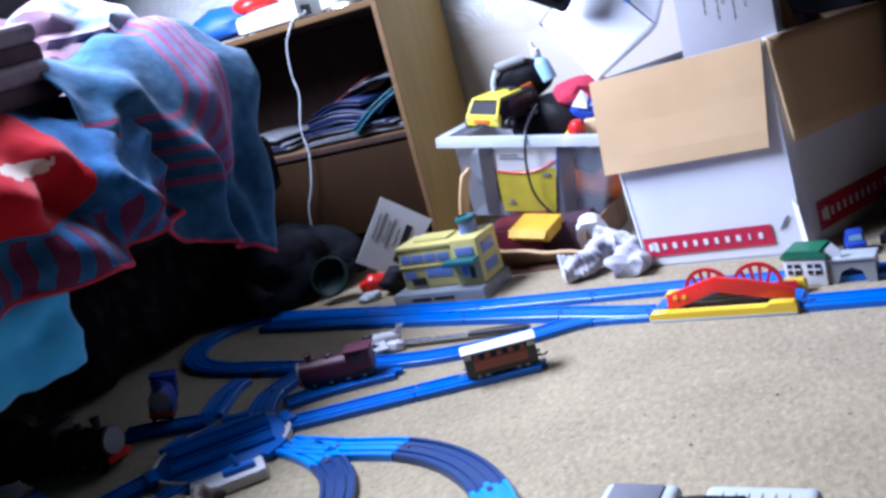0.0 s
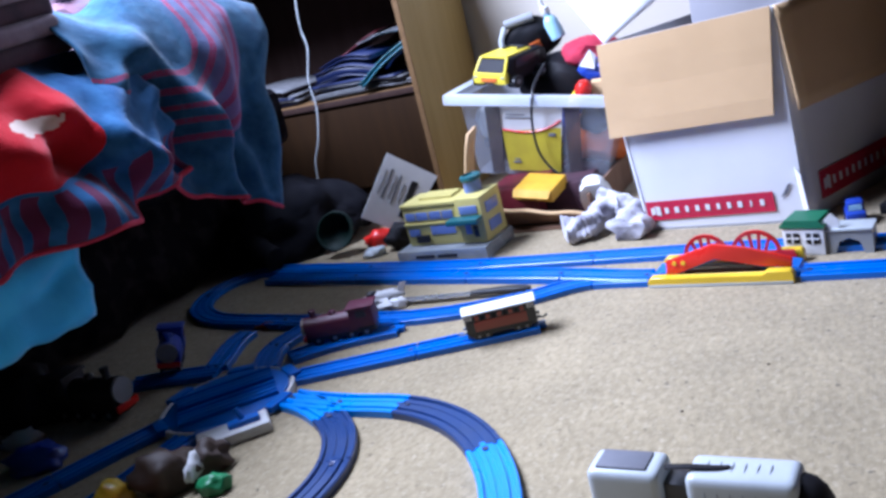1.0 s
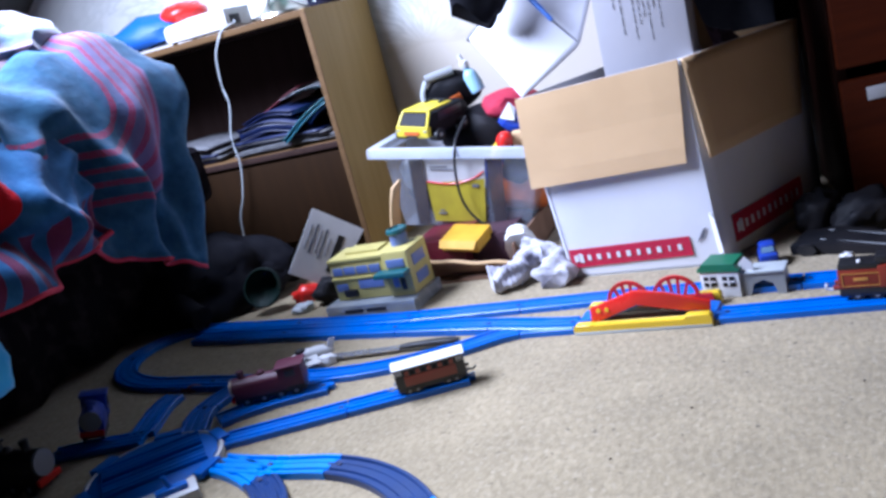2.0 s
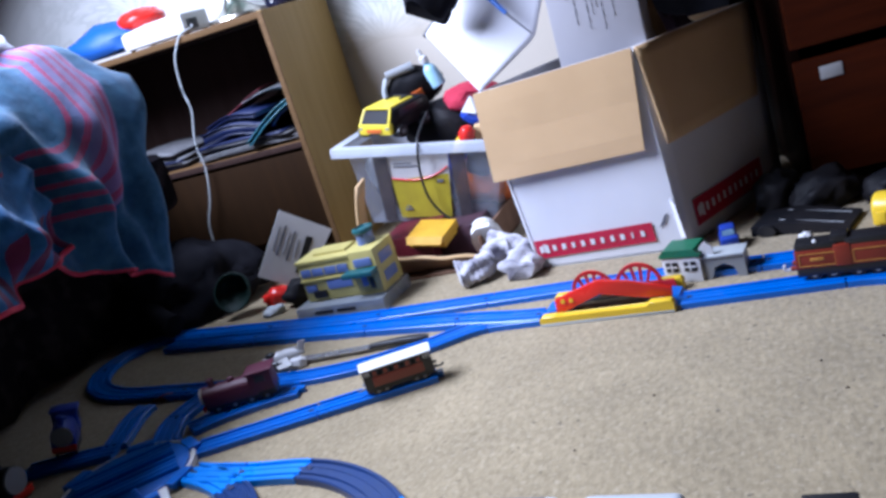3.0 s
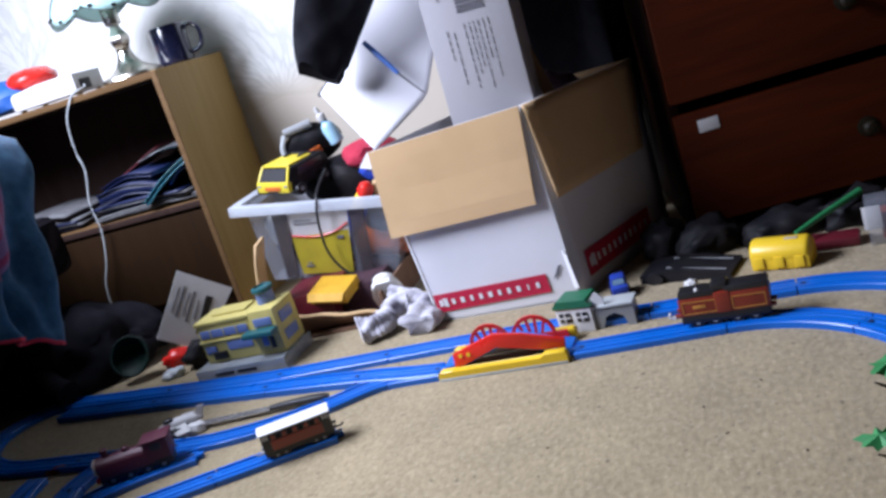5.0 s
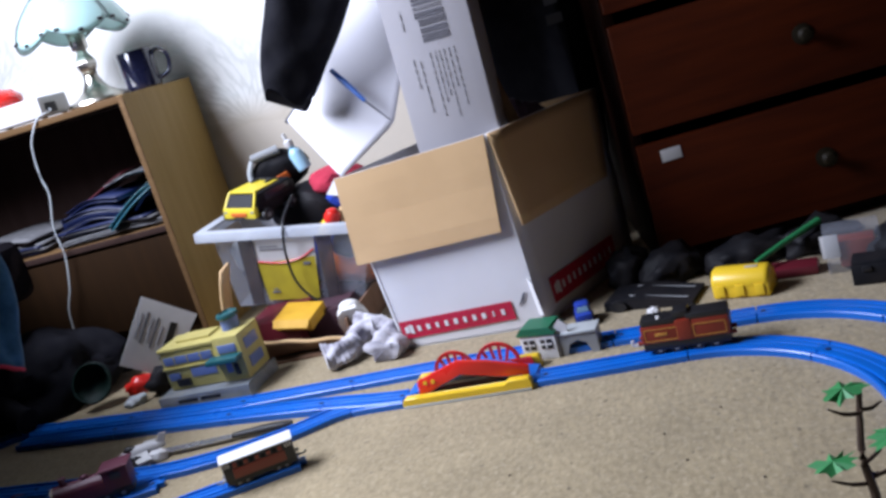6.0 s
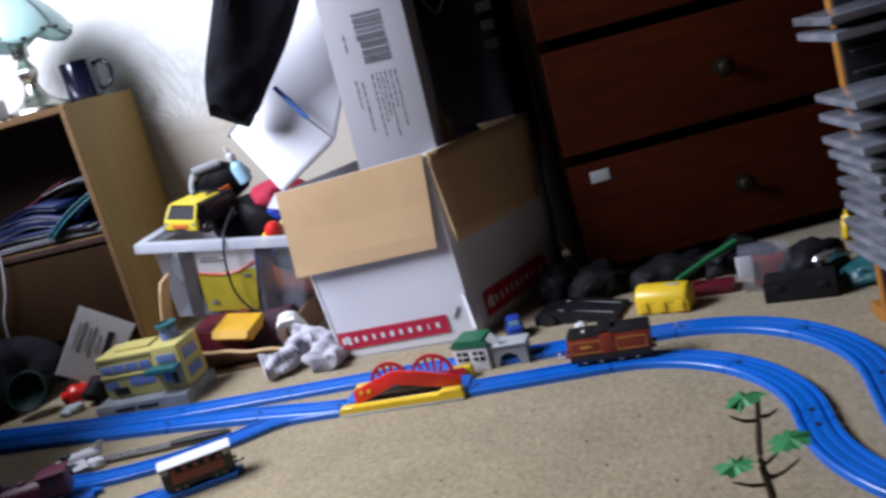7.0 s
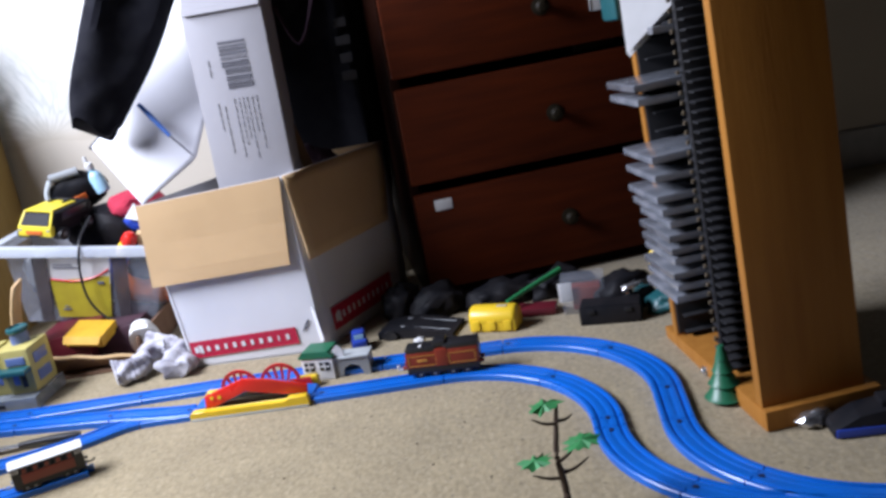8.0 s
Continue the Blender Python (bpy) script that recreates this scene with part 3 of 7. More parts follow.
_tb = cloth("towel", 50, 40, _lie_b, (0.40, 0.48), M["terry_red"], in_room(0, 0),
      "blue terry towel with a large red patch, hanging off the bed", "towel")
cloth("bed_sheet", 40, 36, drape(0.36, 0.752, 0.2, 0.112, 1.1, 23, lift=-0.165, flare=0.004, hem=0.015, lumps=0.01, out=0.045, pull=0.02, creased=0.010), (0.35, 0.5), M["sky_cloth"], in_room(0, 0),
      "bright sky-blue cotton cloth hanging low beside the bed", "cloth")


def hem_line(owner, fn, r, n=48):
    bm = B()
    tube(bm, [fn(k / n, 1.0) for k in range(n + 1)], r, 6)
    part("hem", bm, M["hem"], owner, "crimson hem")


def bundle(name, c, r, s, seed, material, label, category="cloth", amp=0.28):
    """A heaped, creased cloth."""
    bm = B()
    bmesh.ops.create_icosphere(bm, subdivisions=4, radius=1)
    for v in bm.verts:
        q = v.co.copy()
        k = 1 + amp * noise.noise(q * 1.6 + Vector((seed, 0, 0))) + 0.13 * abs(noise.noise(q * 4 + Vector((0, seed, 0)))) - 0.06 * abs(noise.noise(q * 9))
        v.co = Vector((q.x * s[0], q.y * s[1], max(-0.55 * s[2], q.z * s[2]))) * r * k
    p = room(c[0], c[1], c[2])
    return piece(name, bm, material, pose(p.x, p.y, p.z, 0, 0, TURN + seed * 17), label, category)


hem_line(_t, _lie, 0.0034)
hem_line(_tb, _lie_b, 0.004)
bundle("fleece_throw", (-1.23, 1.13, BED_TOP + 0.07), 0.13, (1.0, 1.35, 0.6), 3, M["pink_cloth"], "bunched pink and blue fleece throw on the bed", "throw")
bundle("fleece_throw", (-1.28, 0.84, BED_TOP + 0.05), 0.11, (1.0, 1.2, 0.6), 8, M["pink_cloth"], "crumpled pink and blue fleece throw on the bed", "throw")
# Pillow added out of view as a light block.
bundle("pillow", (-1.56, 1.42, 0.405), 0.16, (1.5, 0.72, 0.95), 2, M["grey_cloth"], "rumpled grey pillow, added out of view to shade the bookcase gap", "pillow", 0.12)
# Heaps behind the fleece, raised also to shade the bookcase front.
bundle("jumper", (-1.50, 1.08, BED_TOP + 0.085), 0.16, (1.1, 1.45, 0.62), 5, M["maroon_cloth"], "dark maroon jumper heaped on the bed", "jumper")
bundle("pillow", (-1.76, 1.06, BED_TOP + 0.09), 0.17, (0.9, 1.5, 0.62), 9, M["royal_cloth"], "plump dark blue pillow heaped on the bed", "pillow", 0.12)


def folded(c, w, d, layers, h, label, turn=0):
    """A folded garment: soft layers with rounded folds."""
    p = room(*c)
    th = thing("folded_blanket", pose(p.x, p.y, p.z, 0, 0, TURN + turn), label, "blanket")
    z = 0.0
    for k, mt in enumerate(layers):
        bm = B()
        box(bm, (0.006 * math.sin(k * 2.1), 0.008 * math.cos(k * 3), z + h / 2), (d - 0.01 * (k % 2), w - 0.012 * (k % 3), h * 0.94), h * 0.42, seg=4)
        for v in bm.verts:
            v.co.z += 0.005 * noise.noise(v.co * 14) + 0.01 * math.sin(v.co.y * 11)
            v.co.x += 0.008 * noise.noise(v.co * 9 + Vector((k, 0, 0)))
        part("fold", bm, M[mt], th)
        z += h * 0.86


# Dark heap added to deepen the shade in this gap.
_j1 = bundle("dark_gap_cloth", (-1.22, 1.49, 0.055), 0.12, (1.2, 0.95, 0.75), 13, M["black_cloth"], "crumpled dark cloth added to deepen the shade between bed and bookcase", "jumper")
for _j, _s in ((_j1, 1),):
    for _a in (0.4, 2.3):
        _bm = B()
        tube(_bm, smooth_line([(0.07 * math.cos(_s * _a + q), 0.07 * math.sin(_s * _a + q), 0.03 - 0.012 * k) if k == 0 else ((0.07 + 0.028 * k) * math.cos(_s * _a + q), (0.07 + 0.028 * k) * math.sin(_s * _a + q), 0.022 - 0.016 * k) for k, q in enumerate((0, 0.2, 0.5, 0.8))], 6), 0.024, 12)
        part("sleeve", _bm, M["black_cloth"], _j)


folded((-1.10, 0.76, BED_TOP - 0.01), 0.30, 0.16, ("maroon_cloth", "grey_cloth", "maroon_cloth", "grey_cloth"), 0.028, "folded maroon and grey blanket with pale edges on the bed", 6)

# ---- bookcase and what stands on it ----
# Pine darkened for the shade on the bookcase front; the ruler shares it.
M["pine_edge"] = wood("pine_darkened", (0.13, 0.074, 0.032), (0.10, 0.056, 0.024), rough=0.6, scale=6, stretch=(1, 12, 12), coat=0.0, spec=0.1)
M["brass"] = mat("aged_silver_metal", (0.62, 0.60, 0.54), (0.5, 0.47, 0.40), rough=0.28, metal=1.0, scale=20)
M["dark_toy"] = mat("dark_toy_plastic", (0.007, 0.0075, 0.010), (0.016, 0.014, 0.015), rough=0.6, scale=18, spec=0.15)
M["pale_grey"] = plastic("pale_grey_plastic", (0.42, 0.45, 0.46), 0.35)
M["teal_glass"] = mat("frosted_teal_glass", (0.55, 0.80, 0.76), (0.60, 0.84, 0.80), rough=0.3, scale=5, trans=0.4)
M["navy_ceramic"] = mat("navy_ceramic", (0.012, 0.014, 0.04), rough=0.18, scale=10, coat=0.4)
# Page colour lowered to stand for the shade on the shelf.
M["pages"] = mat("pages_shaded", (0.15, 0.15, 0.155), (0.09, 0.09, 0.095), rough=0.8, scale=60)
M["carton_grey"] = mat("greyish_white_card", (0.38, 0.37, 0.39), (0.34, 0.33, 0.35), rough=0.5, scale=7, bump=0.05, bump_scale=90)
M["faint_ink"] = mat("faint_grey_print", (0.022, 0.020, 0.022), rough=0.8)
M["pale_ink"] = mat("pale_grey_ink", (0.27, 0.27, 0.29), rough=0.6)
M["paper"] = mat("white_paper", (0.55, 0.55, 0.55), (0.48, 0.48, 0.48), rough=0.7, scale=15)
M["navy_card"] = mat("navy_folder", (0.008, 0.015, 0.060), rough=0.4, scale=12)
M["teal_card"] = mat("teal_book_cover", (0.03, 0.19, 0.25), rough=0.35, scale=12)
M["red_card"] = mat("dark_red_cover", (0.11, 0.008, 0.016), rough=0.45, scale=12)
M["blue_vinyl"] = mat("bright_blue_vinyl", (0.012, 0.10, 0.40), rough=0.5, scale=8)
# Wood darkened to carry the shade on the door and inside.
M["front_in_shade"] = wood("front_veneer_shaded", (0.023, 0.0115, 0.005), (0.018, 0.009, 0.004), rough=0.6, scale=4, stretch=(14, 14, 1), coat=0.0, spec=0.06)
M["wood_in_shade"] = wood("inner_wood_shaded", (0.042, 0.025, 0.021), (0.032, 0.018, 0.015), rough=0.7, scale=4, stretch=(14, 14, 1), coat=0.0, spec=0.06)
BC = at(-0.385, 1.891, 0, -20)
BH, BD, BW = 0.536, 0.285, 0.66


def bookcase():
    bc = thing("bookcase", BC, "small pine-veneer bookcase with one open shelf over a cupboard", "bookcase")
    t = 0.013
    for name, c, s, mt in (
            ("side_panel", (-t / 2, BD / 2, BH / 2), (t, BD, BH), "pine"),
            ("side_panel", (-BW + t / 2, BD / 2, BH / 2), (t, BD, BH), "pine"),
            ("top_board", (-BW / 2, BD / 2, BH - t / 2 - 0.0005), (BW - 2 * t, BD, t), "pine_edge"),
            ("shelf", (-BW / 2, BD / 2 - 0.004, 0.258), (BW - 2 * t, BD - 0.012, t), "pine_edge"),
            ("back_panel", (-BW / 2, BD - 0.006, BH / 2 - t / 2), (BW - 2 * t, 0.006, BH - t - 0.01), "wood_in_shade"),
            ("plinth", (-BW / 2, 0.03, 0.03), (BW - 2 * t, 0.016, 0.06), "front_in_shade")):
        bm = B()
        box(bm, c, s, 0.0012)
        part(name, bm, M[mt], bc)
    # Dark sheets added inside to imitate the shelf's shade.
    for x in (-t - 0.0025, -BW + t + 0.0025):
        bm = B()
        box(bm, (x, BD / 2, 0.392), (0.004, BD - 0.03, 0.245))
        part("shade_board", bm, M["wood_in_shade"], bc)
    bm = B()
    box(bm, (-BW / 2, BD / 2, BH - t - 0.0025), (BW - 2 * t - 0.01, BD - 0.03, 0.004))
    part("shade_board", bm, M["wood_in_shade"], bc)
    # Strips darkened so the front edges look shaded.
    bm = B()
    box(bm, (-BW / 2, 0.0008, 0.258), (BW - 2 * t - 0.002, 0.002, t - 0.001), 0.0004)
    part("edge_shade", bm, M["wood_in_shade"], bc, "shelf edge strip, darkened as if in shade")
    for x in (-t / 2, -BW + t / 2):
        bm = B()
        box(bm, (x, -0.0012, BH / 2), (t - 0.001, 0.002, BH - 0.002), 0.0004)
        part("edge_shade", bm, M["pine_edge"], bc, "edge strip added to keep the lit edge dark")
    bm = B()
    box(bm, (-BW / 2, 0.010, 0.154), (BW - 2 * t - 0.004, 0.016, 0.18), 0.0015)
    part("door", bm, M["front_in_shade"], bc, "plain flap door, darkened for the shade on it")


bookcase()


def on_case(x, y, turn=0.0, z=BH):
    return BC @ at(x, y, z, turn)


def table_lamp():
    lamp = thing("table_lamp", on_case(-0.126, 0.115, 10) @ Matrix.Scale(0.92, 4), "silver table lamp with a frosted teal scalloped glass shade", "lamp")
    bm = B()
    lathe(bm, [(0.070, 0), (0.073, 0.004), (0.070, 0.010), (0.060, 0.014), (0.046, 0.020), (0.032, 0.030), (0.023, 0.042), (0.017, 0.056), (0.015, 0.064), (0.018, 0.070)], 28)
    part("base", bm, M["brass"], lamp)
    bm = B()
    lathe(bm, [(0.015, 0.068), (0.022, 0.078), (0.025, 0.088), (0.025, 0.096), (0.018, 0.106), (0.013, 0.116), (0.012, 0.124)], 6)
    part("knop", bm, M["brass"], lamp, "faceted silver knop")
    bm = B()
    lathe(bm, [(0.011, 0.122), (0.018, 0.124), (0.019, 0.128), (0.019, 0.166), (0.017, 0.170), (0.006, 0.172), (0.004, 0.262)], 24)
    part("lamp_holder", bm, M["brass"], lamp, "silver cylindrical bulb holder")
    n = 6
    for k in range(n):
        bm = B()
        a0 = 2 * math.pi * k / n

        def petal(u, v, a0=a0, k=k):
            a = a0 + (u - 0.5) * 2 * math.pi / n * 1.12
            # a bell with a scalloped lower rim; every other petal laps over its neighbours
            rim = 0.147 + 0.030 * (2 * abs(u - 0.5)) ** 1.8
            z = 0.275 - v * (0.275 - rim)
            r = 0.026 + 0.100 * math.sin(min(1.0, (0.275 - z) / 0.125) * 1.5) ** 0.8 + 0.003 * (k % 2)
            return Vector((r * math.cos(a), r * math.sin(a), z))
        cloth_grid(bm, 10, 10, petal)
        pt = part("shade_panel", bm, M["teal_glass"], lamp, "frosted teal glass panel")
        solid(pt, 0.003)
        for u in (0.18, 0.5, 0.82):
            bm = B()
            c = petal(u, 0.95)
            box(bm, (0, 0, 0), (0.006, 0.010, 0.007), 0.0015, Matrix.Translation(c * 1.012) @ Matrix.Rotation(math.atan2(c.y, c.x), 4, "Z"))
            part("bead", bm, M["black"], pt)
        bm = B()
        tube(bm, [petal(1.0, v / 8) * 1.006 for v in range(9)], 0.0010, 6)
        part("lead_strip", bm, M["dark_toy"], pt)
        bm = B()
        tube(bm, [petal(v / 10, 1.0) * 1.003 for v in range(11)], 0.0011, 6)
        part("rim_strip", bm, M["dark_toy"], pt)
    bm = B()
    ball(bm, (0, 0, 0.278), 0.012, (1, 1, 0.8))
    part("finial", bm, M["brass"], lamp)


table_lamp()


def mug():
    mg = thing("mug", on_case(-0.050, 0.180, 12) @ Matrix.Scale(0.96, 4), "dark navy glazed ceramic mug", "mug")
    bm = B()
    lathe(bm, [(0.0, 0.003), (0.034, 0.0), (0.039, 0.003), (0.040, 0.012), (0.040, 0.084), (0.0388, 0.0865), (0.0372, 0.085), (0.0368, 0.014), (0.030, 0.009), (0.0, 0.009)], 32)
    part("cup", bm, M["navy_ceramic"], mg)
    bm = B()
    tube(bm, smooth_line([(0.038, 0, 0.070), (0.052, 0, 0.078), (0.068, 0, 0.066), (0.071, 0, 0.045), (0.062, 0, 0.024), (0.038, 0, 0.015)], 5), 0.0052, 8)
    part("handle", bm, M["navy_ceramic"], mg)


mug()


def router_box():
    rt = thing("telephone", on_case(-0.290, 0.080, 4), "white plastic telephone base with a dark socket", "telephone")
    bm = B()
    prism(bm, [(-0.080, 0.004), (0.078, 0.004), (0.078, 0.046), (-0.010, 0.046), (-0.072, 0.040), (-0.080, 0.034)], -0.056, 0.056)
    bmesh.ops.bevel(bm, geom=bm.edges[:], offset=0.004, segments=2, profile=0.5, affect="EDGES")
    body = part("body", bm, M["white"], rt)
    bm = B()
    box(bm, (0.0785, -0.018, 0.020), (0.003, 0.040, 0.022), 0.001)
    part("socket", bm, M["black"], body)
    for x in (-0.07, 0.07):
        for y in (-0.04, 0.04):
            bm = B()
            rod(bm, (x, y, 0), (x, y, 0.006), 0.006)
            part("foot", bm, M["black"], rt)
    bm = B()
    pts = [(-0.209, 0.058, BH + 0.018), (-0.190, 0.030, BH + 0.012), (-0.203, 0.002, BH + 0.004), (-0.216, -0.009, BH - 0.018), (-0.231, -0.012, 0.487), (-0.238, -0.013, 0.43), (-0.234, -0.014, 0.385),
           (-0.254, -0.015, 0.318), (-0.253, -0.015, 0.258), (-0.272, -0.015, 0.19), (-0.298, -0.015, 0.134), (-0.30, -0.02, 0.05), (-0.27, -0.03, 0.006), (-0.22, -0.05, 0.004)]
    tube(bm, smooth_line(pts, 6), 0.0020, 8)
    piece("telephone_cable", bm, M["pale_grey"], BC, "white cable trailing down the bookcase front", "cable")


router_box()


def cushion_bag():
    bag = thing("soft_bag", on_case(-0.46, 0.11, 12), "shiny blue and red soft bag on the bookcase", "bag")
    bm = B()
    bmesh.ops.create_icosphere(bm, subdivisions=3, radius=1)
    for v in bm.verts:
        q = v.co.copy()
        v.co = Vector((q.x * 0.12, q.y * 0.075, max(-0.02, q.z * 0.05) + 0.03)) * (1 + 0.12 * noise.noise(q * 2.3))
    part("body", bm, M["blue_vinyl"], bag)
    bm = B()
    bmesh.ops.create_icosphere(bm, subdivisions=3, radius=1)
    for v in bm.verts:
        q = v.co.copy()
        v.co = Vector((0.085 + q.x * 0.055, -0.005 + q.y * 0.06, 0.062 + q.z * 0.026)) + 0.006 * Vector((0, 0, noise.noise(q * 3)))
    part("flap", bm, M["red"], bag, "red flap")


cushion_bag()


def magazine(name, place, size, curl, mt, label, category="magazine", sheets=1, lean=(0, 0, 0)):
    """Limp printed matter: thin sheets that sag or arch by curl, one over another, with page edges darkened for the
    shelf's shade.
    """
    w, d, h = size
    mg = thing(name, BC @ at(place[0], place[1], place[2], lean[0], lean[1], lean[2]), label, category)
    for k in range(sheets):
        bm = B()
        o = k * h * 1.15
        cloth_grid(bm, 14, 6, lambda u, v: Vector((w * (u - 0.5) + 0.006 * math.sin(k * 2.3), d * (v - 0.5) + 0.004 * math.cos(k * 1.9),
                   o + h / 2 + curl * math.sin(math.pi * u) ** 1.3 + 0.003 * noise.noise(Vector((u * 3, v * 2, k * 1.7 + place[0] * 9))))))
        solid(part("page", bm, M["pages"] if sheets > 1 and k % 2 else M[mt], mg), h, 0.0)
    if sheets == 1 and h > 0.006:
        for z in (0.0008, h + 0.0008):
            bm = B()
            cloth_grid(bm, 14, 2, lambda u, v: Vector(((w + 0.003) * (u - 0.5), (d + 0.003) * (v - 0.5), z + curl * math.sin(math.pi * u) ** 1.3)))
            solid(part("cover", bm, M[mt], mg), 0.0014, 0.0)


def shelf_books():
    z = 0.267
    magazine("papers", (-0.150, 0.115, z), (0.250, 0.205, 0.0022), 0.004, "pages", "fanned stack of papers, greyed for the shelf's shade", "papers", 5, (3, 0, 0))
    magazine("magazine", (-0.155, 0.110, z + 0.016), (0.235, 0.19, 0.0040), 0.003, "navy_card", "dark magazines lying on the papers", "magazine", 3, (-4, 0, 1))
    magazine("folder", (-0.190, 0.110, z + 0.032), (0.150, 0.18, 0.020), 0.012, "navy_card", "thick glossy dark blue folder lying flat", "folder", 1, (5, 0, 4))
    magazine("folder", (-0.185, 0.125, z + 0.062), (0.140, 0.16, 0.008), 0.012, "navy_card", "slim dark blue folder on the heap", "folder", 1, (-6, 0, -3))
    magazine("book", (-0.090, 0.080, z + 0.050), (0.145, 0.15, 0.009), 0.006, "teal_card", "teal picture book lying aslant on the heap", "book", 1, (18, 0, -30))
    magazine("booklet", (-0.075, 0.100, z + 0.055), (0.090, 0.14, 0.006), 0.010, "blue_vinyl", "bright blue booklet beside the teal book", "booklet", 1, (30, 0, -22))
    magazine("papers", (-0.105, 0.150, z + 0.094), (0.150, 0.13, 0.0016), 0.016, "paper", "white papers arched over the heap", "papers", 2, (8, 0, 3))
    magazine("folder", (-0.235, 0.180, z + 0.080), (0.180, 0.13, 0.003), 0.002, "red_card", "dark red card folder leaning in the shelf", "folder", 1, (6, 0, -22))
    magazine("magazine", (-0.450, 0.130, z), (0.22, 0.20, 0.005), 0.004, "navy_card", "dark magazines at the shelf's far end", "magazine", 4, (2, 0, 0))
    magazine("magazine", (-0.450, 0.130, z + 0.030), (0.20, 0.19, 0.004), 0.006, "maroon_cloth", "dark red magazines at the shelf's far end", "magazine", 2, (-7, 0, 2))


shelf_books()

# ---- the printed carton and its contents ----
BX = at(-0.003, 1.459, 0, -25)


def sheet4(bm, p, q, r, s, t):
    """A board of four corners with thickness t."""
    p, q, r, s = map(Vector, (p, q, r, s))
    n = (q - p).cross(s - p).normalized() * t
    put(bm, [p, q, r, s, p + n, q + n, r + n, s + n], [(0, 1, 2, 3), (7, 6, 5, 4), (0, 4, 5, 1), (1, 5, 6, 2), (2, 6, 7, 3), (3, 7, 4, 0)])


def carton():
    bx = thing("cardboard_box", BX, "open white cardboard box with red labels and folded-out brown flaps", "box")
    D, T, K = 0.276, 0.004, 0.117
    fl, fr, bl, br = (0, 0, 0.0), (0.244, 0, 0.0), (K, D, 0.0), (0.244 + K, D, 0.0)
    tfl, tfr, tbl, tbr = (-0.026, 0, 0.306), (0.234, 0, 0.318), (K - 0.026, D, 0.306), (0.359, D + 0.012, 0.310)
    for name, c in (("front_panel", (fl, fr, tfr, tfl)), ("back_panel", (br, bl, tbl, tbr)), ("side_panel", (bl, fl, tfl, tbl)), ("bottom_panel", (fl, bl, br, fr))):
        bm = B()
        sheet4(bm, *c, -T)
        part(name, bm, M["card_brown" if name == "back_panel" else "card_white"], bx, smooth=False)

    def side(u, v, out=0.0):
        """A place on the warped outer side, u backwards and v upwards."""
        p = Vector(fr).lerp(Vector(br), u).lerp(Vector(tfr).lerp(Vector(tbr), u), v)
        return p + out * Vector((0.92, -0.39, 0.03))

    bm = B()
    cloth_grid(bm, 10, 10, lambda u, v: side(u, v))
    solid(part("side_panel", bm, M["card_white"], bx), T, 0.0)
    # brown insides of the flaps face outwards
    bm = B()
    rows = []
    for k in range(7):
        u = k / 6
        top = Vector(tfl).lerp(Vector(tfr), u)
        bot = Vector((-0.030, -0.009, 0.161)).lerp(Vector((0.221, -0.007, 0.167)), u)
        col = []
        for j in range(7):
            v = j / 6
            p = top.lerp(bot, v) + Vector((0, -0.0045, 0.0005))
            col.append(bm.verts.new(p + 0.0012 * Vector((0, noise.noise(Vector((u * 3, v * 3, 1))), 0))))
        rows.append(col)
    for a, b in zip(rows, rows[1:]):
        for j in range(6):
            bm.faces.new((a[j], a[j + 1], b[j + 1], b[j]))
    solid(part("flap", bm, M["card_brown"], bx, "brown flap folded down over the front", smooth=False), 0.004)
    bm = B()
    cloth_grid(bm, 10, 8, lambda u, v: side(0.02 * v + u * (0.985 - 0.16 * v), 1.0 - 0.475 * v, 0.006 + 0.008 * v))
    solid(part("flap", bm, M["card_brown"], bx, "brown flap folded down over the side"), 0.004)
    # labels
    for place in (lambda x, y, o: Vector((0.005 + 0.198 * x - 0.002 * y, -0.0014 - o, 0.017 + 0.003 * x + 0.031 * y)),
                  lambda x, y, o: side(0.13 + 0.66 * x, 0.068 + 0.135 * y, 0.0034 + o)):
        def patch(bm, x0, x1, y0, y1, o, t, skew=0.0):
            sheet4(bm, place(x0, y0, o), place(x1, y0 + skew, o), place(x1, y1, o), place(x0, y1 - skew, o), t)
        bm = B()
        patch(bm, 0, 1, 0, 1, 0.0, 0.0008)
        lb = part("label", bm, M["red_ink"], bx, "crimson printed strip with white marks", smooth=False)
        # a small open-book mark and ten letter-sized blocks
        bm = B()
        patch(bm, 0.036, 0.072, 0.30, 0.72, 0.0014, 0.0006, 0.06)
        patch(bm, 0.078, 0.114, 0.30, 0.72, 0.0014, 0.0006, -0.06)
        part("printed_mark", bm, M["card_white"], lb, smooth=False)
        for k in range(10):
            bm = B()
            c, wd = 0.165 + 0.083 * k, 0.006 if k == 8 else (0.015, 0.017, 0.013)[k % 3]
            patch(bm, c - wd, c + wd, 0.35, 0.65, 0.0014, 0.0006)
            part("letter_block", bm, M["card_white"], lb, smooth=False)
    # a torn corner and a small stamp near the front edge
    bm = B()
    sheet4(bm, (0.212, -0.0012, 0.040), (0.222, -0.0012, 0.046), (0.229, -0.0012, 0.062), (0.224, -0.0012, 0.060), 0.0008)
    part("stamp_mark", bm, M["ink"], bx, smooth=False)
    bm = B()
    sheet4(bm, (0.243, -0.002, 0.02), (0.252, -0.010, 0.022), (0.247, -0.012, 0.075), (0.238, -0.002, 0.085), 0.002)
    part("torn_edge", bm, M["card_white"], bx, smooth=False)


carton()


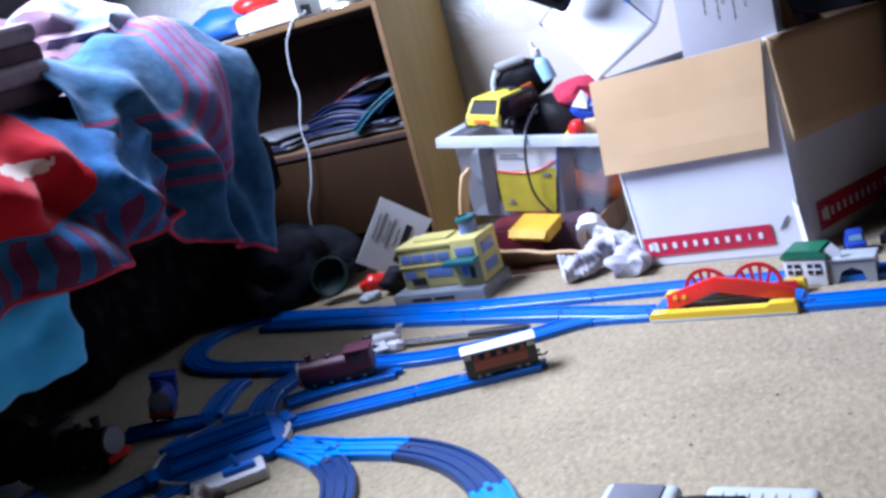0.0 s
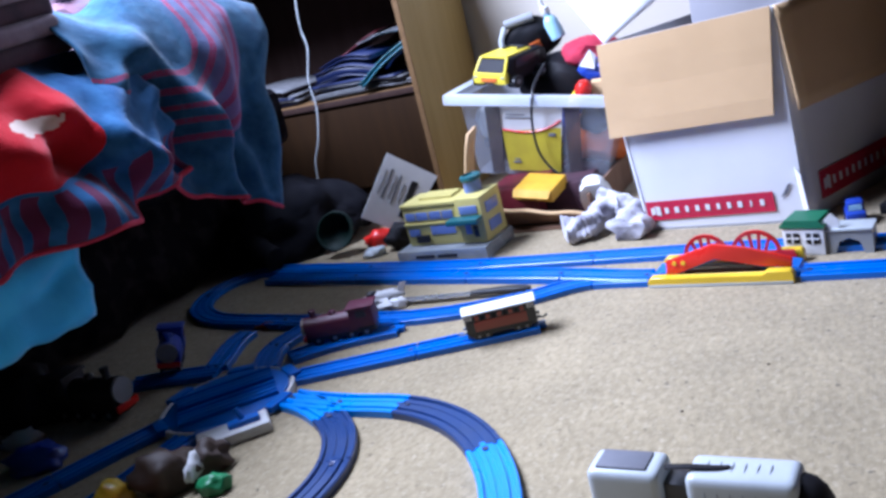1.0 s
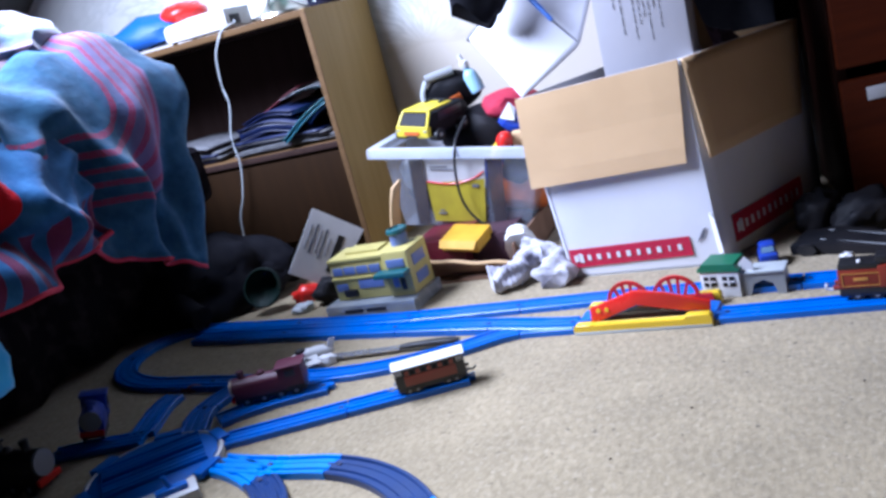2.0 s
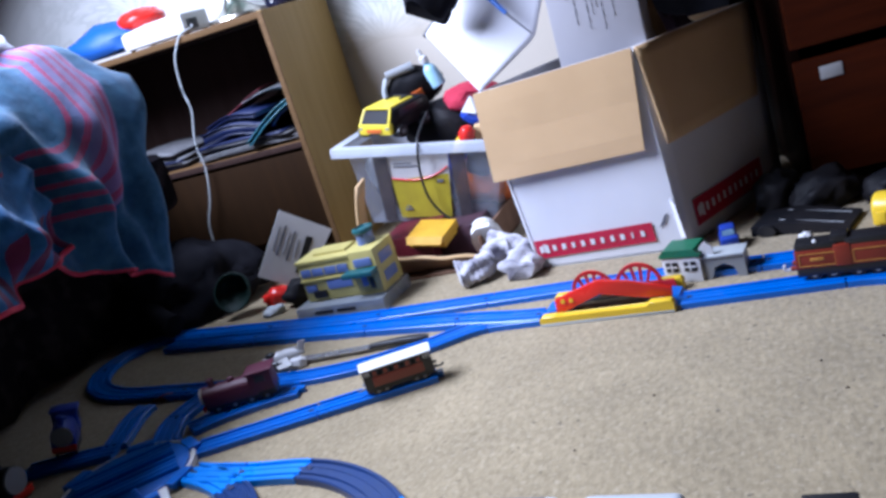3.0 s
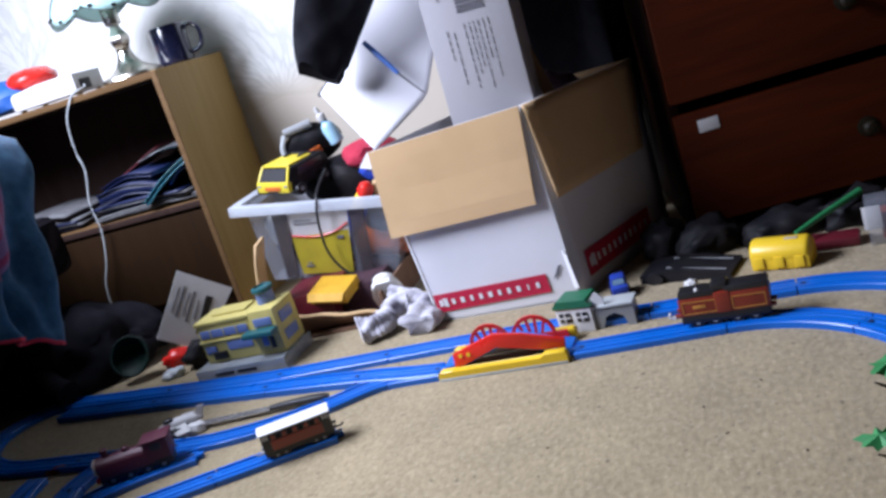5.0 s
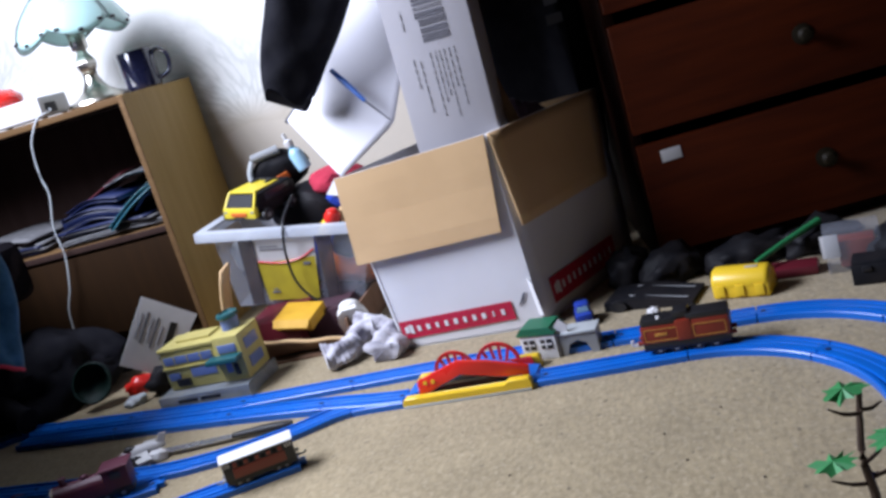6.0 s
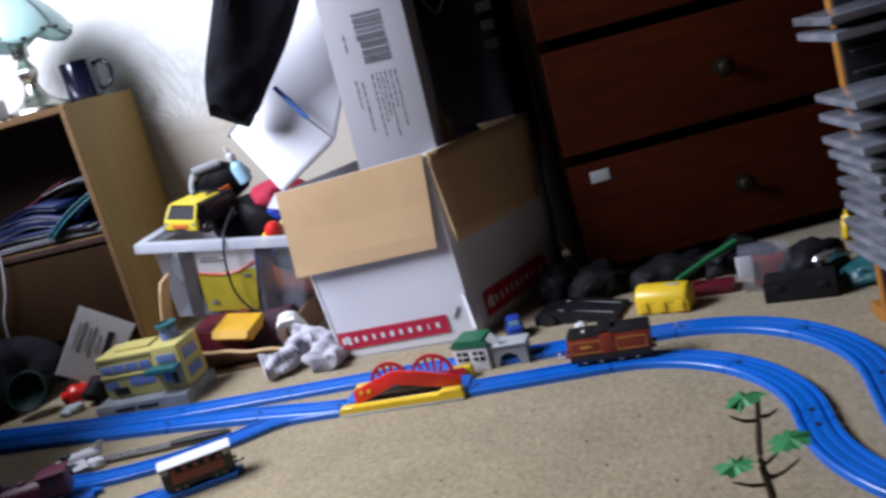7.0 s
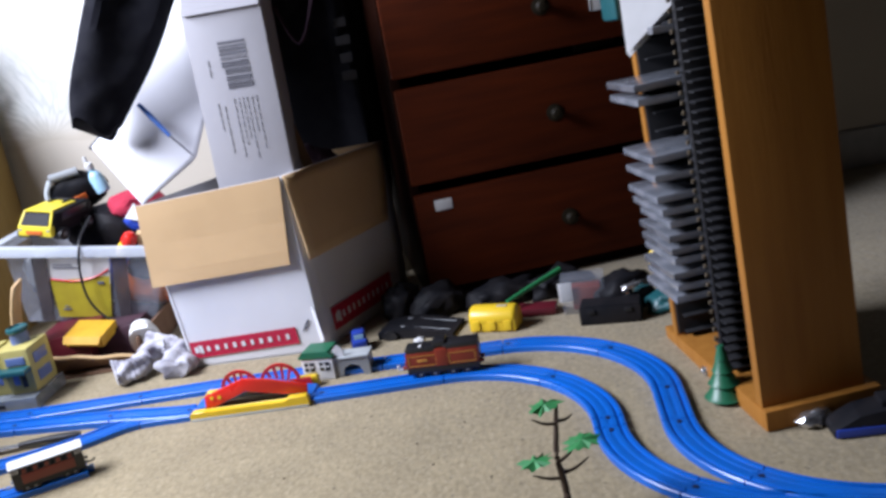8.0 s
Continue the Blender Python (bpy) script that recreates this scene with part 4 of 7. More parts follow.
def tall_carton():
    tc = thing("tall_carton", at(-0.002, 1.462, 0, -20.7) @ pose(0.108, 0.022, 0.006, 0, 1.2, 1), "tall narrow white carton with a barcode standing in the box", "carton")
    w, d, h = 0.134, 0.10, 0.605
    bm = B()
    box(bm, (w / 2, d / 2, h / 2), (w, d, h), 0.0015)
    part("body", bm, M["carton_grey"], tc)
    bm = B()
    sheet4(bm, (0.002, -0.004, h - 0.012), (w - 0.002, -0.004, h - 0.010), (w - 0.004, 0.03, h + 0.045), (0.004, 0.03, h + 0.045), 0.0015)
    part("lid_flap", bm, M["carton_grey"], tc, smooth=False)

    def bars(name, items):
        for x0, x1, z0, z1 in items:
            bm = B()
            box(bm, ((x0 + x1) / 2, -0.0004, (z0 + z1) / 2), (x1 - x0, 0.001, z1 - z0))
            part(name, bm, M["ink" if name == "barcode_bar" else "pale_ink"], tc, smooth=False)

    rnd = random.Random(9)
    z, items = 0.545, []
    while z > 0.505:
        k = rnd.choice((0.0012, 0.002, 0.003, 0.0042))
        items.append((0.050, 0.096, z - k, z))
        z -= k + rnd.choice((0.0012, 0.002, 0.003))
    bars("barcode_bar", items)
    z, items = 0.500, []
    while z > 0.466:
        k = rnd.choice((0.0012, 0.002, 0.0034))
        items.append((0.054, 0.097, z - k, z))
        z -= k + rnd.choice((0.0012, 0.002, 0.003))
    bars("barcode_bar", items)
    for k, (x, z0, z1) in enumerate(((0.028, 0.49, 0.52), (0.030, 0.40, 0.445), (0.040, 0.36, 0.44), (0.058, 0.35, 0.45), (0.066, 0.37, 0.45), (0.073, 0.38, 0.45), (0.080, 0.345, 0.45), (0.088, 0.39, 0.45), (0.096, 0.36, 0.45),
                                     (0.068, 0.235, 0.30), (0.075, 0.235, 0.30), (0.084, 0.24, 0.27))):
        items, z = [], z0
        while z < z1:
            L = rnd.uniform(0.006, 0.016)
            items.append((x, x + 0.0015, z, min(z1, z + L)))
            z += L + 0.003
        bars("printed_bar", items)


tall_carton()


def white_board():
    """A glossy white sheet bent over on itself, leaning out of the box."""
    bm = B()

    def fn(u, v):
        # u from the outer low edge inwards, v upwards along the bend
        low = Vector((-0.077, 1.600, 0.409)).lerp(Vector((-0.017, 1.472, 0.306)), u)
        mid = Vector((0.003, 1.570, 0.473)).lerp(Vector((0.091, 1.500, 0.361)), u)
        top = Vector((0.129, 1.660, 0.676)).lerp(Vector((0.206, 1.580, 0.617)), u)
        if v < 0.45:
            return low.lerp(mid, v / 0.45) + Vector((0, -0.004 * math.sin(v / 0.45 * 3.14), 0))
        k = (v - 0.45) / 0.55
        return mid.lerp(top, k) + Vector((0.01 * math.sin(k * 3.14), 0.030 * math.sin(k * 3.14), 0.0))
    cloth_grid(bm, 14, 24, fn)
    ob = piece("white_board", bm, M["gloss_white"], Matrix.Identity(4), "glossy white bent plastic board with a dark back", "board")
    solid(ob, 0.003)
    bm = B()
    tube(bm, [fn(0.0, 0.45 * v / 6) + Vector((-0.003, 0.004, -0.002)) for v in range(7)], 0.004, 6)
    part("edge_strip", bm, M["black"], ob)


M["gloss_white"] = mat("glossy_white_plastic", (0.66, 0.66, 0.70), (0.60, 0.60, 0.64), rough=0.45, scale=4, coat=0.05, spec=0.4)
M["purple_cloth"] = mat("dark_purple_cloth", (0.030, 0.010, 0.022), rough=0.9, scale=30, bump=0.4)
white_board()


def jacket():
    jk = thing("jacket", at(0, 0), "black cotton jacket slung over the box contents", "jacket")
    bm = B()
    ln = smooth_line([(0.17, 1.66, 0.80), (0.112, 1.60, 0.755), (0.060, 1.555, 0.66), (0.010, 1.535, 0.57), (-0.034, 1.52, 0.50), (-0.062, 1.512, 0.445)], 8)
    n = len(ln)
    rings = []
    for k, p in enumerate(ln):
        t = k / (n - 1)
        w, d = 0.078 - 0.040 * t + 0.012 * math.sin(math.pi * t), 0.036 - 0.012 * t
        ax = Vector((0.86, 0.12, -0.42 * t - 0.1)).normalized()
        ring = []
        for j in range(28):
            a = 2 * math.pi * j / 28
            q = p + w * math.cos(a) * ax + d * math.sin(a) * Vector((0.1, -1, 0.2))
            fold = 0.016 * math.sin(4 * a + 5 * t + 2) * math.sin(math.pi * min(1, 0.25 + t)) + 0.008 * noise.noise(q * 30)
            ring.append(bm.verts.new(q + fold * Vector((0.2, -1, 0.15)) + (Vector((0, 0, 0.010 * math.sin(3 * a + 1))) if k > n - 4 else Vector())))
        rings.append(ring)
    for a, b in zip(rings, rings[1:]):
        for j in range(28):
            bm.faces.new((a[j], a[(j + 1) % 28], b[(j + 1) % 28], b[j]))
    bm.faces.new(rings[0])
    bm.faces.new(list(reversed(rings[-1])))
    part("sleeve", bm, M["black_cloth"], jk)
    bm = B()
    bmesh.ops.create_icosphere(bm, subdivisions=4, radius=1)
    for v in bm.verts:
        q = v.co.copy()
        v.co = Vector((0.24 + q.x * 0.15, 1.69 + q.y * 0.075, 0.68 + q.z * 0.16)) + 0.022 * noise.noise(q * 2.6) * q
    part("body", bm, M["black_cloth"], jk)


jacket()


def pen_blue():
    pn = thing("paintbrush", at(0, 0), "blue-handled paintbrush lying on the white board", "paintbrush")
    bm = B()
    tube(bm, [(0.020, 1.535, 0.470), (0.034, 1.522, 0.447), (0.057, 1.500, 0.409)], [0.0040, 0.0048, 0.0035], 8)
    part("handle", bm, M["blue_vinyl"], pn)
    bm = B()
    tube(bm, [(0.057, 1.500, 0.409), (0.068, 1.497, 0.394), (0.087, 1.490, 0.368)], [0.0020, 0.0018, 0.0012], 6)
    part("shaft", bm, M["ink"], pn)


pen_blue()


def dark_bag():
    bg = thing("black_bag", at(0.375, 1.775, 0, -14), "tall black bag standing between the box and the chest", "bag")
    bm = B()
    bmesh.ops.create_icosphere(bm, subdivisions=4, radius=1)
    for v in bm.verts:
        q = v.co.copy()
        s = lambda t: math.copysign(abs(t) ** 0.55, t)
        v.co = Vector((s(q.x) * 0.125, s(q.y) * 0.085, 0.40 + s(q.z) * 0.40)) + 0.022 * noise.noise(q * 2.2) * q + 0.008 * noise.noise(q * 6) * q
    part("body", bm, M["black_cloth"], bg)
    bm = B()
    tube(bm, smooth_line([(-0.05, -0.085, 0.70), (-0.04, -0.13, 0.62), (0.0, -0.135, 0.52), (0.045, -0.125, 0.62), (0.05, -0.085, 0.70)], 6), 0.008, 8, flat=0.4)
    part("strap", bm, M["purple_cloth"], bg)
    for k, z in enumerate((0.44, 0.475, 0.51, 0.545)):
        bm = B()
        box(bm, (0.083, -0.098, z), (0.03 - 0.006 * (k % 2), 0.004, 0.018), 0.001)
        part("printed_bar", bm, M["faint_ink"], bg)


dark_bag()
bm = B()
sheet4(bm, (0.272, 1.474, 0.30), (0.288, 1.474, 0.31), (0.228, 1.50, 0.58), (0.212, 1.50, 0.57), 0.003)
piece("wooden_ruler", bm, M["pine_edge"], Matrix.Identity(4), "thin wooden ruler leaning in the box", "ruler", smooth=False)
bundle("shirt", (-0.235, 1.49, 0.20), 0.075, (0.6, 0.5, 1.5), 6, M["purple_cloth"], "dark purple shirt stuffed into the box", "shirt")
# Added to hide the lit rear panel and keep the box's inside dark.
bundle("shirt", (-0.185, 1.590, 0.235), 0.080, (0.7, 0.5, 1.1), 11, M["purple_cloth"], "dark purple cloth added to darken the box's rear edge", "shirt")

# ---- chest of drawers ----
CH = at(0.45, 1.434, 0, -9.5)
M["knob"] = mat("dull_brass_knob", (0.014, 0.010, 0.005), rough=0.6, metal=0.0, spec=0.15, scale=20)
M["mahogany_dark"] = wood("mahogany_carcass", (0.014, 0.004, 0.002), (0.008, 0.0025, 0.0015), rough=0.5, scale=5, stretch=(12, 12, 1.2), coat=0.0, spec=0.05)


def chest():
    ch = thing("chest_of_drawers", CH, "dark mahogany chest of drawers with round knobs", "chest of drawers")
    W, D, H = 0.585, 0.42, 0.83
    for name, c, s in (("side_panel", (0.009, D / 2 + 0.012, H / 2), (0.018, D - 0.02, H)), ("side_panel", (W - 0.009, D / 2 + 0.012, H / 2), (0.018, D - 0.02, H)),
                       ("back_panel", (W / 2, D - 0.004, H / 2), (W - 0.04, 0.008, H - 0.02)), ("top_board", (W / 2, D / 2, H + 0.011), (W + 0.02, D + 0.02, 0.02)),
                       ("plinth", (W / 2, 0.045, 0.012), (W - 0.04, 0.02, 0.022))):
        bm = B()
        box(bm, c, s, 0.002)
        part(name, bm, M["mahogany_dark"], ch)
    for k, (z0, z1) in enumerate(((0.026, 0.212), (0.232, 0.410), (0.430, 0.600), (0.620, 0.800))):
        bm = B()
        box(bm, (W / 2, 0.010, (z0 + z1) / 2), (W - 0.006, 0.020, z1 - z0), 0.004)
        box(bm, (W / 2, 0.2, (z0 + z1) / 2 - 0.01), (W - 0.05, 0.36, z1 - z0 - 0.03))
        dr = part("drawer", bm, M["mahogany"], ch)
        x = 0.292
        bm = B()
        lathe(bm, [(0.016, 0), (0.0165, 0.002), (0.008, 0.004), (0.006, 0.010), (0.011, 0.015), (0.0125, 0.019), (0.008, 0.024), (0.0, 0.025)], 18, pose(x, 0.0, (z0 + z1) / 2 - 0.005, 90))
        part("knob", bm, M["knob"], dr)
        if k == 0:
            bm = B()
            box(bm, (0.058, -0.0006, 0.187), (0.033, 0.0012, 0.020), 0.0003, pose(0, 0, 0, 0, -1, 0))
            part("paper_tag", bm, M["paper"], dr, "white paper tag stuck on the drawer")
        if k == 2:
            bm = B()
            box(bm, (0.40, -0.0006, 0.50), (0.03, 0.0012, 0.03), 0.003)
            part("sticker", bm, M["paper"], dr, "pale round-cornered sticker")


chest()

# ---- disc rack ----
RK = pose(0.611, 0.666, 0, -1.6, -1.4, -13)
M["rib"] = plastic("black_rib_plastic", (0.012, 0.012, 0.014), 0.7)
M["teal"] = plastic("dark_teal_plastic", (0.012, 0.09, 0.10), 0.4)
M["foliage"] = plastic("leaf_green_plastic", (0.030, 0.22, 0.065), 0.5)
M["dark_green"] = mat("dark_green_plastic", (0.004, 0.018, 0.013), (0.003, 0.012, 0.010), rough=0.6, scale=20, spec=0.15)
M["fir"] = plastic("fir_green_plastic", (0.012, 0.125, 0.060), 0.4)
M["tooth"] = mat("dull_tan_strip", (0.15, 0.115, 0.07), (0.10, 0.075, 0.045), rough=0.7, scale=60)
M["case"] = mat("scratched_clear_case", (0.24, 0.25, 0.28), (0.13, 0.14, 0.16), rough=0.22, scale=20, coat=0.3)
M["case_dark"] = mat("dark_disc_case", (0.08, 0.085, 0.095), (0.15, 0.15, 0.165), rough=0.22, scale=20, coat=0.3)


def disc_rack():
    rk = thing("disc_rack", RK, "tall orange-pine rack with black slots for music discs", "disc rack")
    D, L, H, t = 0.128, 0.30, 0.95, 0.018
    for name, c, s, mt in (("side_panel", (D / 2, t / 2, H / 2 + 0.013), (D, t, H - 0.026), "rackwood"), ("side_panel", (D / 2, L - t / 2, H / 2 + 0.013), (D, t, H - 0.026), "rackwood"),
                           ("back_panel", (D - 0.004, L / 2, H / 2 + 0.013), (0.008, L - 2 * t, H - 0.03), "rib"), ("top_board", (D / 2, L / 2, H + 0.01), (D + 0.02, L + 0.02, 0.02), "rackwood"),
                           ("divider", (D / 2 + 0.002, L * 0.44, H / 2 + 0.013), (D - 0.012, 0.010, H - 0.03), "rib"),
                           # Dark sheet added over the far panel's inner face, as shade.
                           ("shade_board", (D / 2, L - t - 0.003, H / 2 + 0.013), (D - 0.004, 0.005, H - 0.034), "rib"),
                           ("plinth", (D / 2 + 0.006, L / 2 + 0.01, 0.013), (D + 0.016, L + 0.044, 0.026), "rackwood")):
        bm = B()
        box(bm, c, s, 0.002)
        part(name, bm, M[mt], rk)
    # a notched pale strip on the divider's and the walls' edges
    for y in (L * 0.44,):
        bm = B()
        box(bm, (0.003, y, 0.0036), (0.004, 0.0036, 0.0052), 0.0006)
        me = mesh_of("tooth", bm, M["tooth"])
        for k in range(int((H - 0.05) / 0.0125)):
            ob = tagged(new("tooth", me), "")
            ob.parent = rk
            ob.location = (0, 0, 0.03 + 0.0125 * k)
    for y0, y1 in ((t, L * 0.44 - 0.005), (L * 0.44 + 0.005, L - t)):
        z = 0.034
        while z < H - 0.03:
            for ya, yb in ((y0, y0 + 0.02), (y1 - 0.02, y1)):
                bm = B()
                box(bm, (D / 2, (ya + yb) / 2, z), (D - 0.02, yb - ya, 0.0022))
                part("slot_rib", bm, M["rib"], rk, smooth=False)
            z += 0.0125 if y0 < 0.1 else 0.025


disc_rack()


def disc_case(y, z, out, label, mt, tilt=0.0):
    dc = thing("disc_case", RK @ pose(0.016 - out, y, z, 0, tilt, 0), label, "disc case", "discs in the rack")
    bm = B()
    box(bm, (0.0625, 0, 0.0050), (0.125, 0.122, 0.0078), 0.0012)
    part("tray", bm, M[mt], dc)
    bm = B()
    box(bm, (0.0625, 0, 0.0096), (0.124, 0.121, 0.0014), 0.0004)
    part("lid", bm, M["case"], dc)
    bm = B()
    box(bm, (0.0625, 0, 0.0016), (0.11, 0.108, 0.0010))
    part("inlay", bm, M["paper"], dc)


for k, (z, out, mt) in enumerate(((0.120, 0.050, "case"), (0.136, 0.046, "case"), (0.152, 0.049, "case_dark"), (0.172, 0.045, "case"), (0.186, 0.047, "case_dark"), (0.204, 0.048, "case_dark"), (0.222, 0.044, "case"),
                                  (0.240, 0.052, "case"), (0.258, 0.056, "case"), (0.286, 0.055, "case"), (0.310, 0.055, "case"), (0.386, 0.062, "case"), (0.404, 0.064, "case_dark"), (0.47, 0.03, "case_dark"))):
    disc_case(0.215, z, out, "clear plastic disc case pushed halfway into the rack" if mt == "case" else "dark plastic disc case pushed halfway into the rack", mt, (0.0, 1.5, -1.0, 0.8)[k % 4])


def leaflets():
    lf = thing("leaflets", at(0, 0), "white leaflets sticking out of the rack", "leaflets")
    for k in range(3):
        bm = B()
        o = Vector((0.004 * k, 0.004 * k, -0.003 * k))
        sheet4(bm, Vector((0.606, 0.870, 0.446)) + o, Vector((0.665, 0.827, 0.508)) + o, Vector((0.670, 0.850, 0.575)) + o, Vector((0.615, 0.888, 0.520)) + o, 0.0012)
        part("leaflet", bm, M["paper"], lf, smooth=False)


leaflets()
bm = B()
box(bm, (0, 0, 0.05), (0.030, 0.05, 0.10), 0.006)
piece("toy_block", bm, M["teal"], RK @ pose(0.0, 0.33, 0.492, 0, 0, 8), "small teal packet wedged at the rack", "packet")

# ---- bin, its carton, toys ----
M["clear"] = mat("clear_plastic_tub", (0.52, 0.57, 0.66), (0.42, 0.46, 0.54), rough=0.2, scale=10, alpha=0.18, coat=0.3)
M["clear_rim"] = mat("milky_plastic_rim", (0.66, 0.70, 0.76), (0.58, 0.62, 0.68), rough=0.3, scale=10, alpha=0.55)
M["sheet_yellow"] = mat("faded_yellow_print", (0.42, 0.345, 0.018), (0.36, 0.29, 0.016), rough=0.6, scale=30)
M["box_yellow"] = mat("amber_yellow_card", (0.60, 0.33, 0.012), (0.52, 0.28, 0.010), rough=0.6, scale=30)
M["cloudy"] = mat("cloudy_clear_plastic", (0.36, 0.40, 0.43), (0.28, 0.31, 0.34), rough=0.3, scale=20, alpha=0.6, coat=0.2)
M["lightblue"] = plastic("pale_blue_plastic", (0.30, 0.50, 0.62), 0.35)
M["orange"] = plastic("orange_plastic", (0.55, 0.12, 0.02), 0.35)
M["royal"] = plastic("royal_blue_plastic", (0.02, 0.05, 0.32), 0.35)
M["carton_brown"] = mat("plain_brown_card", (0.20, 0.110, 0.065), (0.16, 0.085, 0.05), rough=0.85, scale=30, bump=0.15, bump_scale=120)
M["rib_plastic"] = mat("smoky_plastic", (0.10, 0.085, 0.09), (0.06, 0.05, 0.055), rough=0.3, scale=14, alpha=0.7)
BN = pose(-0.299, 1.743, 0.246, 0, 10, -18)


def storage_bin():
    bn = thing("storage_bin", BN, "clear plastic storage tub heaped with toys, tilted in a carton", "tub")
    W, D, H, s = 0.315, 0.22, 0.155, 0.028
    top = [(0, 0), (W, 0), (W, D), (0, D)]
    bot = [(s, s * 0.6), (W - s, s * 0.6), (W - s, D - s * 0.6), (s, D - s * 0.6)]
    bm = B()
    rows = []
    for k in range(5):
        t = k / 4
        ring = []
        for (a, b), (c, d) in zip(top, bot):
            ring.append((a + (c - a) * t, b + (d - b) * t))
        rr = []
        n = 4
        for i in range(4):
            p, q = Vector((*ring[i], 0)), Vector((*ring[(i + 1) % 4], 0))
            for j in range(n):
                rr.append(bm.verts.new(p.lerp(q, (j + 0.12 + 0.76 * 0) / n if j else 0.03) + Vector((0, 0, -H * t))))
        rows.append(rr)
    for a, b in zip(rows, rows[1:]):
        for k in range(len(a)):
            bm.faces.new((a[k], a[(k + 1) % len(a)], b[(k + 1) % len(a)], b[k]))
    bm.faces.new(rows[-1])
    solid(part("tub", bm, M["clear"], bn), 0.002)
    bm = B()
    for c, sz in (((W / 2, -0.008, -0.006), (W + 0.034, 0.020, 0.020)), ((W / 2, D + 0.008, -0.006), (W + 0.034, 0.020, 0.020)), ((-0.008, D / 2, -0.006), (0.020, D - 0.004, 0.020)), ((W + 0.008, D / 2, -0.006), (0.020, D - 0.004, 0.020))):
        box(bm, c, sz, 0.004)
    part("rim", bm, M["clear_rim"], bn)
    # ribs of the front wall
    for x in (0.062, 0.215):
        bm = B()
        sheet4(bm, (x, -0.001, -0.018), (x + 0.03, -0.001, -0.018), (x + 0.028, 0.014, -H + 0.004), (x + 0.004, 0.014, -H + 0.004), -0.004)
        part("wall_rib", bm, M["rib_plastic"], bn, smooth=False)
    # the printed sheet inside the front wall: white above, yellow below, a red line between
    bm = B()
    sheet4(bm, (0.088, -0.002, -0.020), (0.212, -0.002, -0.020), (0.208, 0.0040, -0.075), (0.092, 0.0035, -0.066), 0.001)
    sh = part("label_sheet", bm, M["paper"], bn, "white and yellow printed sheet", smooth=False)
    bm = B()
    sheet4(bm, (0.092, 0.0030, -0.068), (0.208, 0.0020, -0.058), (0.202, 0.0115, -0.145), (0.100, 0.0115, -0.145), 0.0012)
    part("yellow_field", bm, M["sheet_yellow"], sh, smooth=False)
    bm = B()
    tube(bm, smooth_line([(0.094, 0.002, -0.064), (0.14, 0.002, -0.068), (0.18, 0.001, -0.060), (0.208, -0.001, -0.044)], 5), 0.0018, 6)
    part("red_line", bm, M["red"], sh)
    for c, sz in (((0.190, 0.0025, -0.072), (0.013, 0.003, 0.006)), ((0.118, 0.0095, -0.128), (0.016, 0.003, 0.003)), ((0.118, 0.0090, -0.122), (0.010, 0.003, 0.002)), ((0.12, -0.0012, -0.034), (0.036, 0.002, 0.0018)), ((0.125, -0.0008, -0.040), (0.048, 0.002, 0.0018))):
        bm = B()
        box(bm, c, sz, 0.0006)
        part("printed_bar", bm, M["ink"], sh)


storage_bin()


def heap(name, x, y, z, r, s, seed, mt, label, cat, turn=0):
    bm = B()
    bmesh.ops.create_icosphere(bm, subdivisions=3, radius=1)
    for v in bm.verts:
        q = v.co.copy()
        v.co = Vector((q.x * s[0], q.y * s[1], q.z * s[2])) * r * (1 + 0.25 * noise.noise(q * 1.8 + Vector((seed, 0, 0))))
    return piece(name, bm, M[mt], BN @ at(x, y, z, turn), label, cat)


for k, (x, y, z, r, s, mt, nm, lb) in enumerate((
        (0.075, 0.12, -0.10, 0.06, (1, 1, 0.8), "dark_toy", "toy_part", "dark plastic toy part in the tub"),
        (0.16, 0.13, -0.09, 0.07, (1, 1, 0.8), "royal", "toy_part", "blue plastic toy part in the tub"),
        (0.25, 0.11, -0.10, 0.06, (1, 1, 0.85), "orange", "toy_part", "orange plastic toy part in the tub"),
        (0.26, 0.07, -0.055, 0.035, (1, 1, 0.9), "dark_toy", "toy_part", "dark plastic toy part in the tub"),
        (0.06, 0.06, -0.06, 0.04, (1, 0.9, 0.9), "grey", "toy_part", "grey plastic toy part in the tub"),
        (0.165, 0.165, -0.010, 0.075, (1.15, 0.8, 0.85), "dark_toy", "toy_part", "dark toys heaped in the tub"))):
    heap(nm, x, y, z, r, s, k * 3.3, mt, lb, "toy")


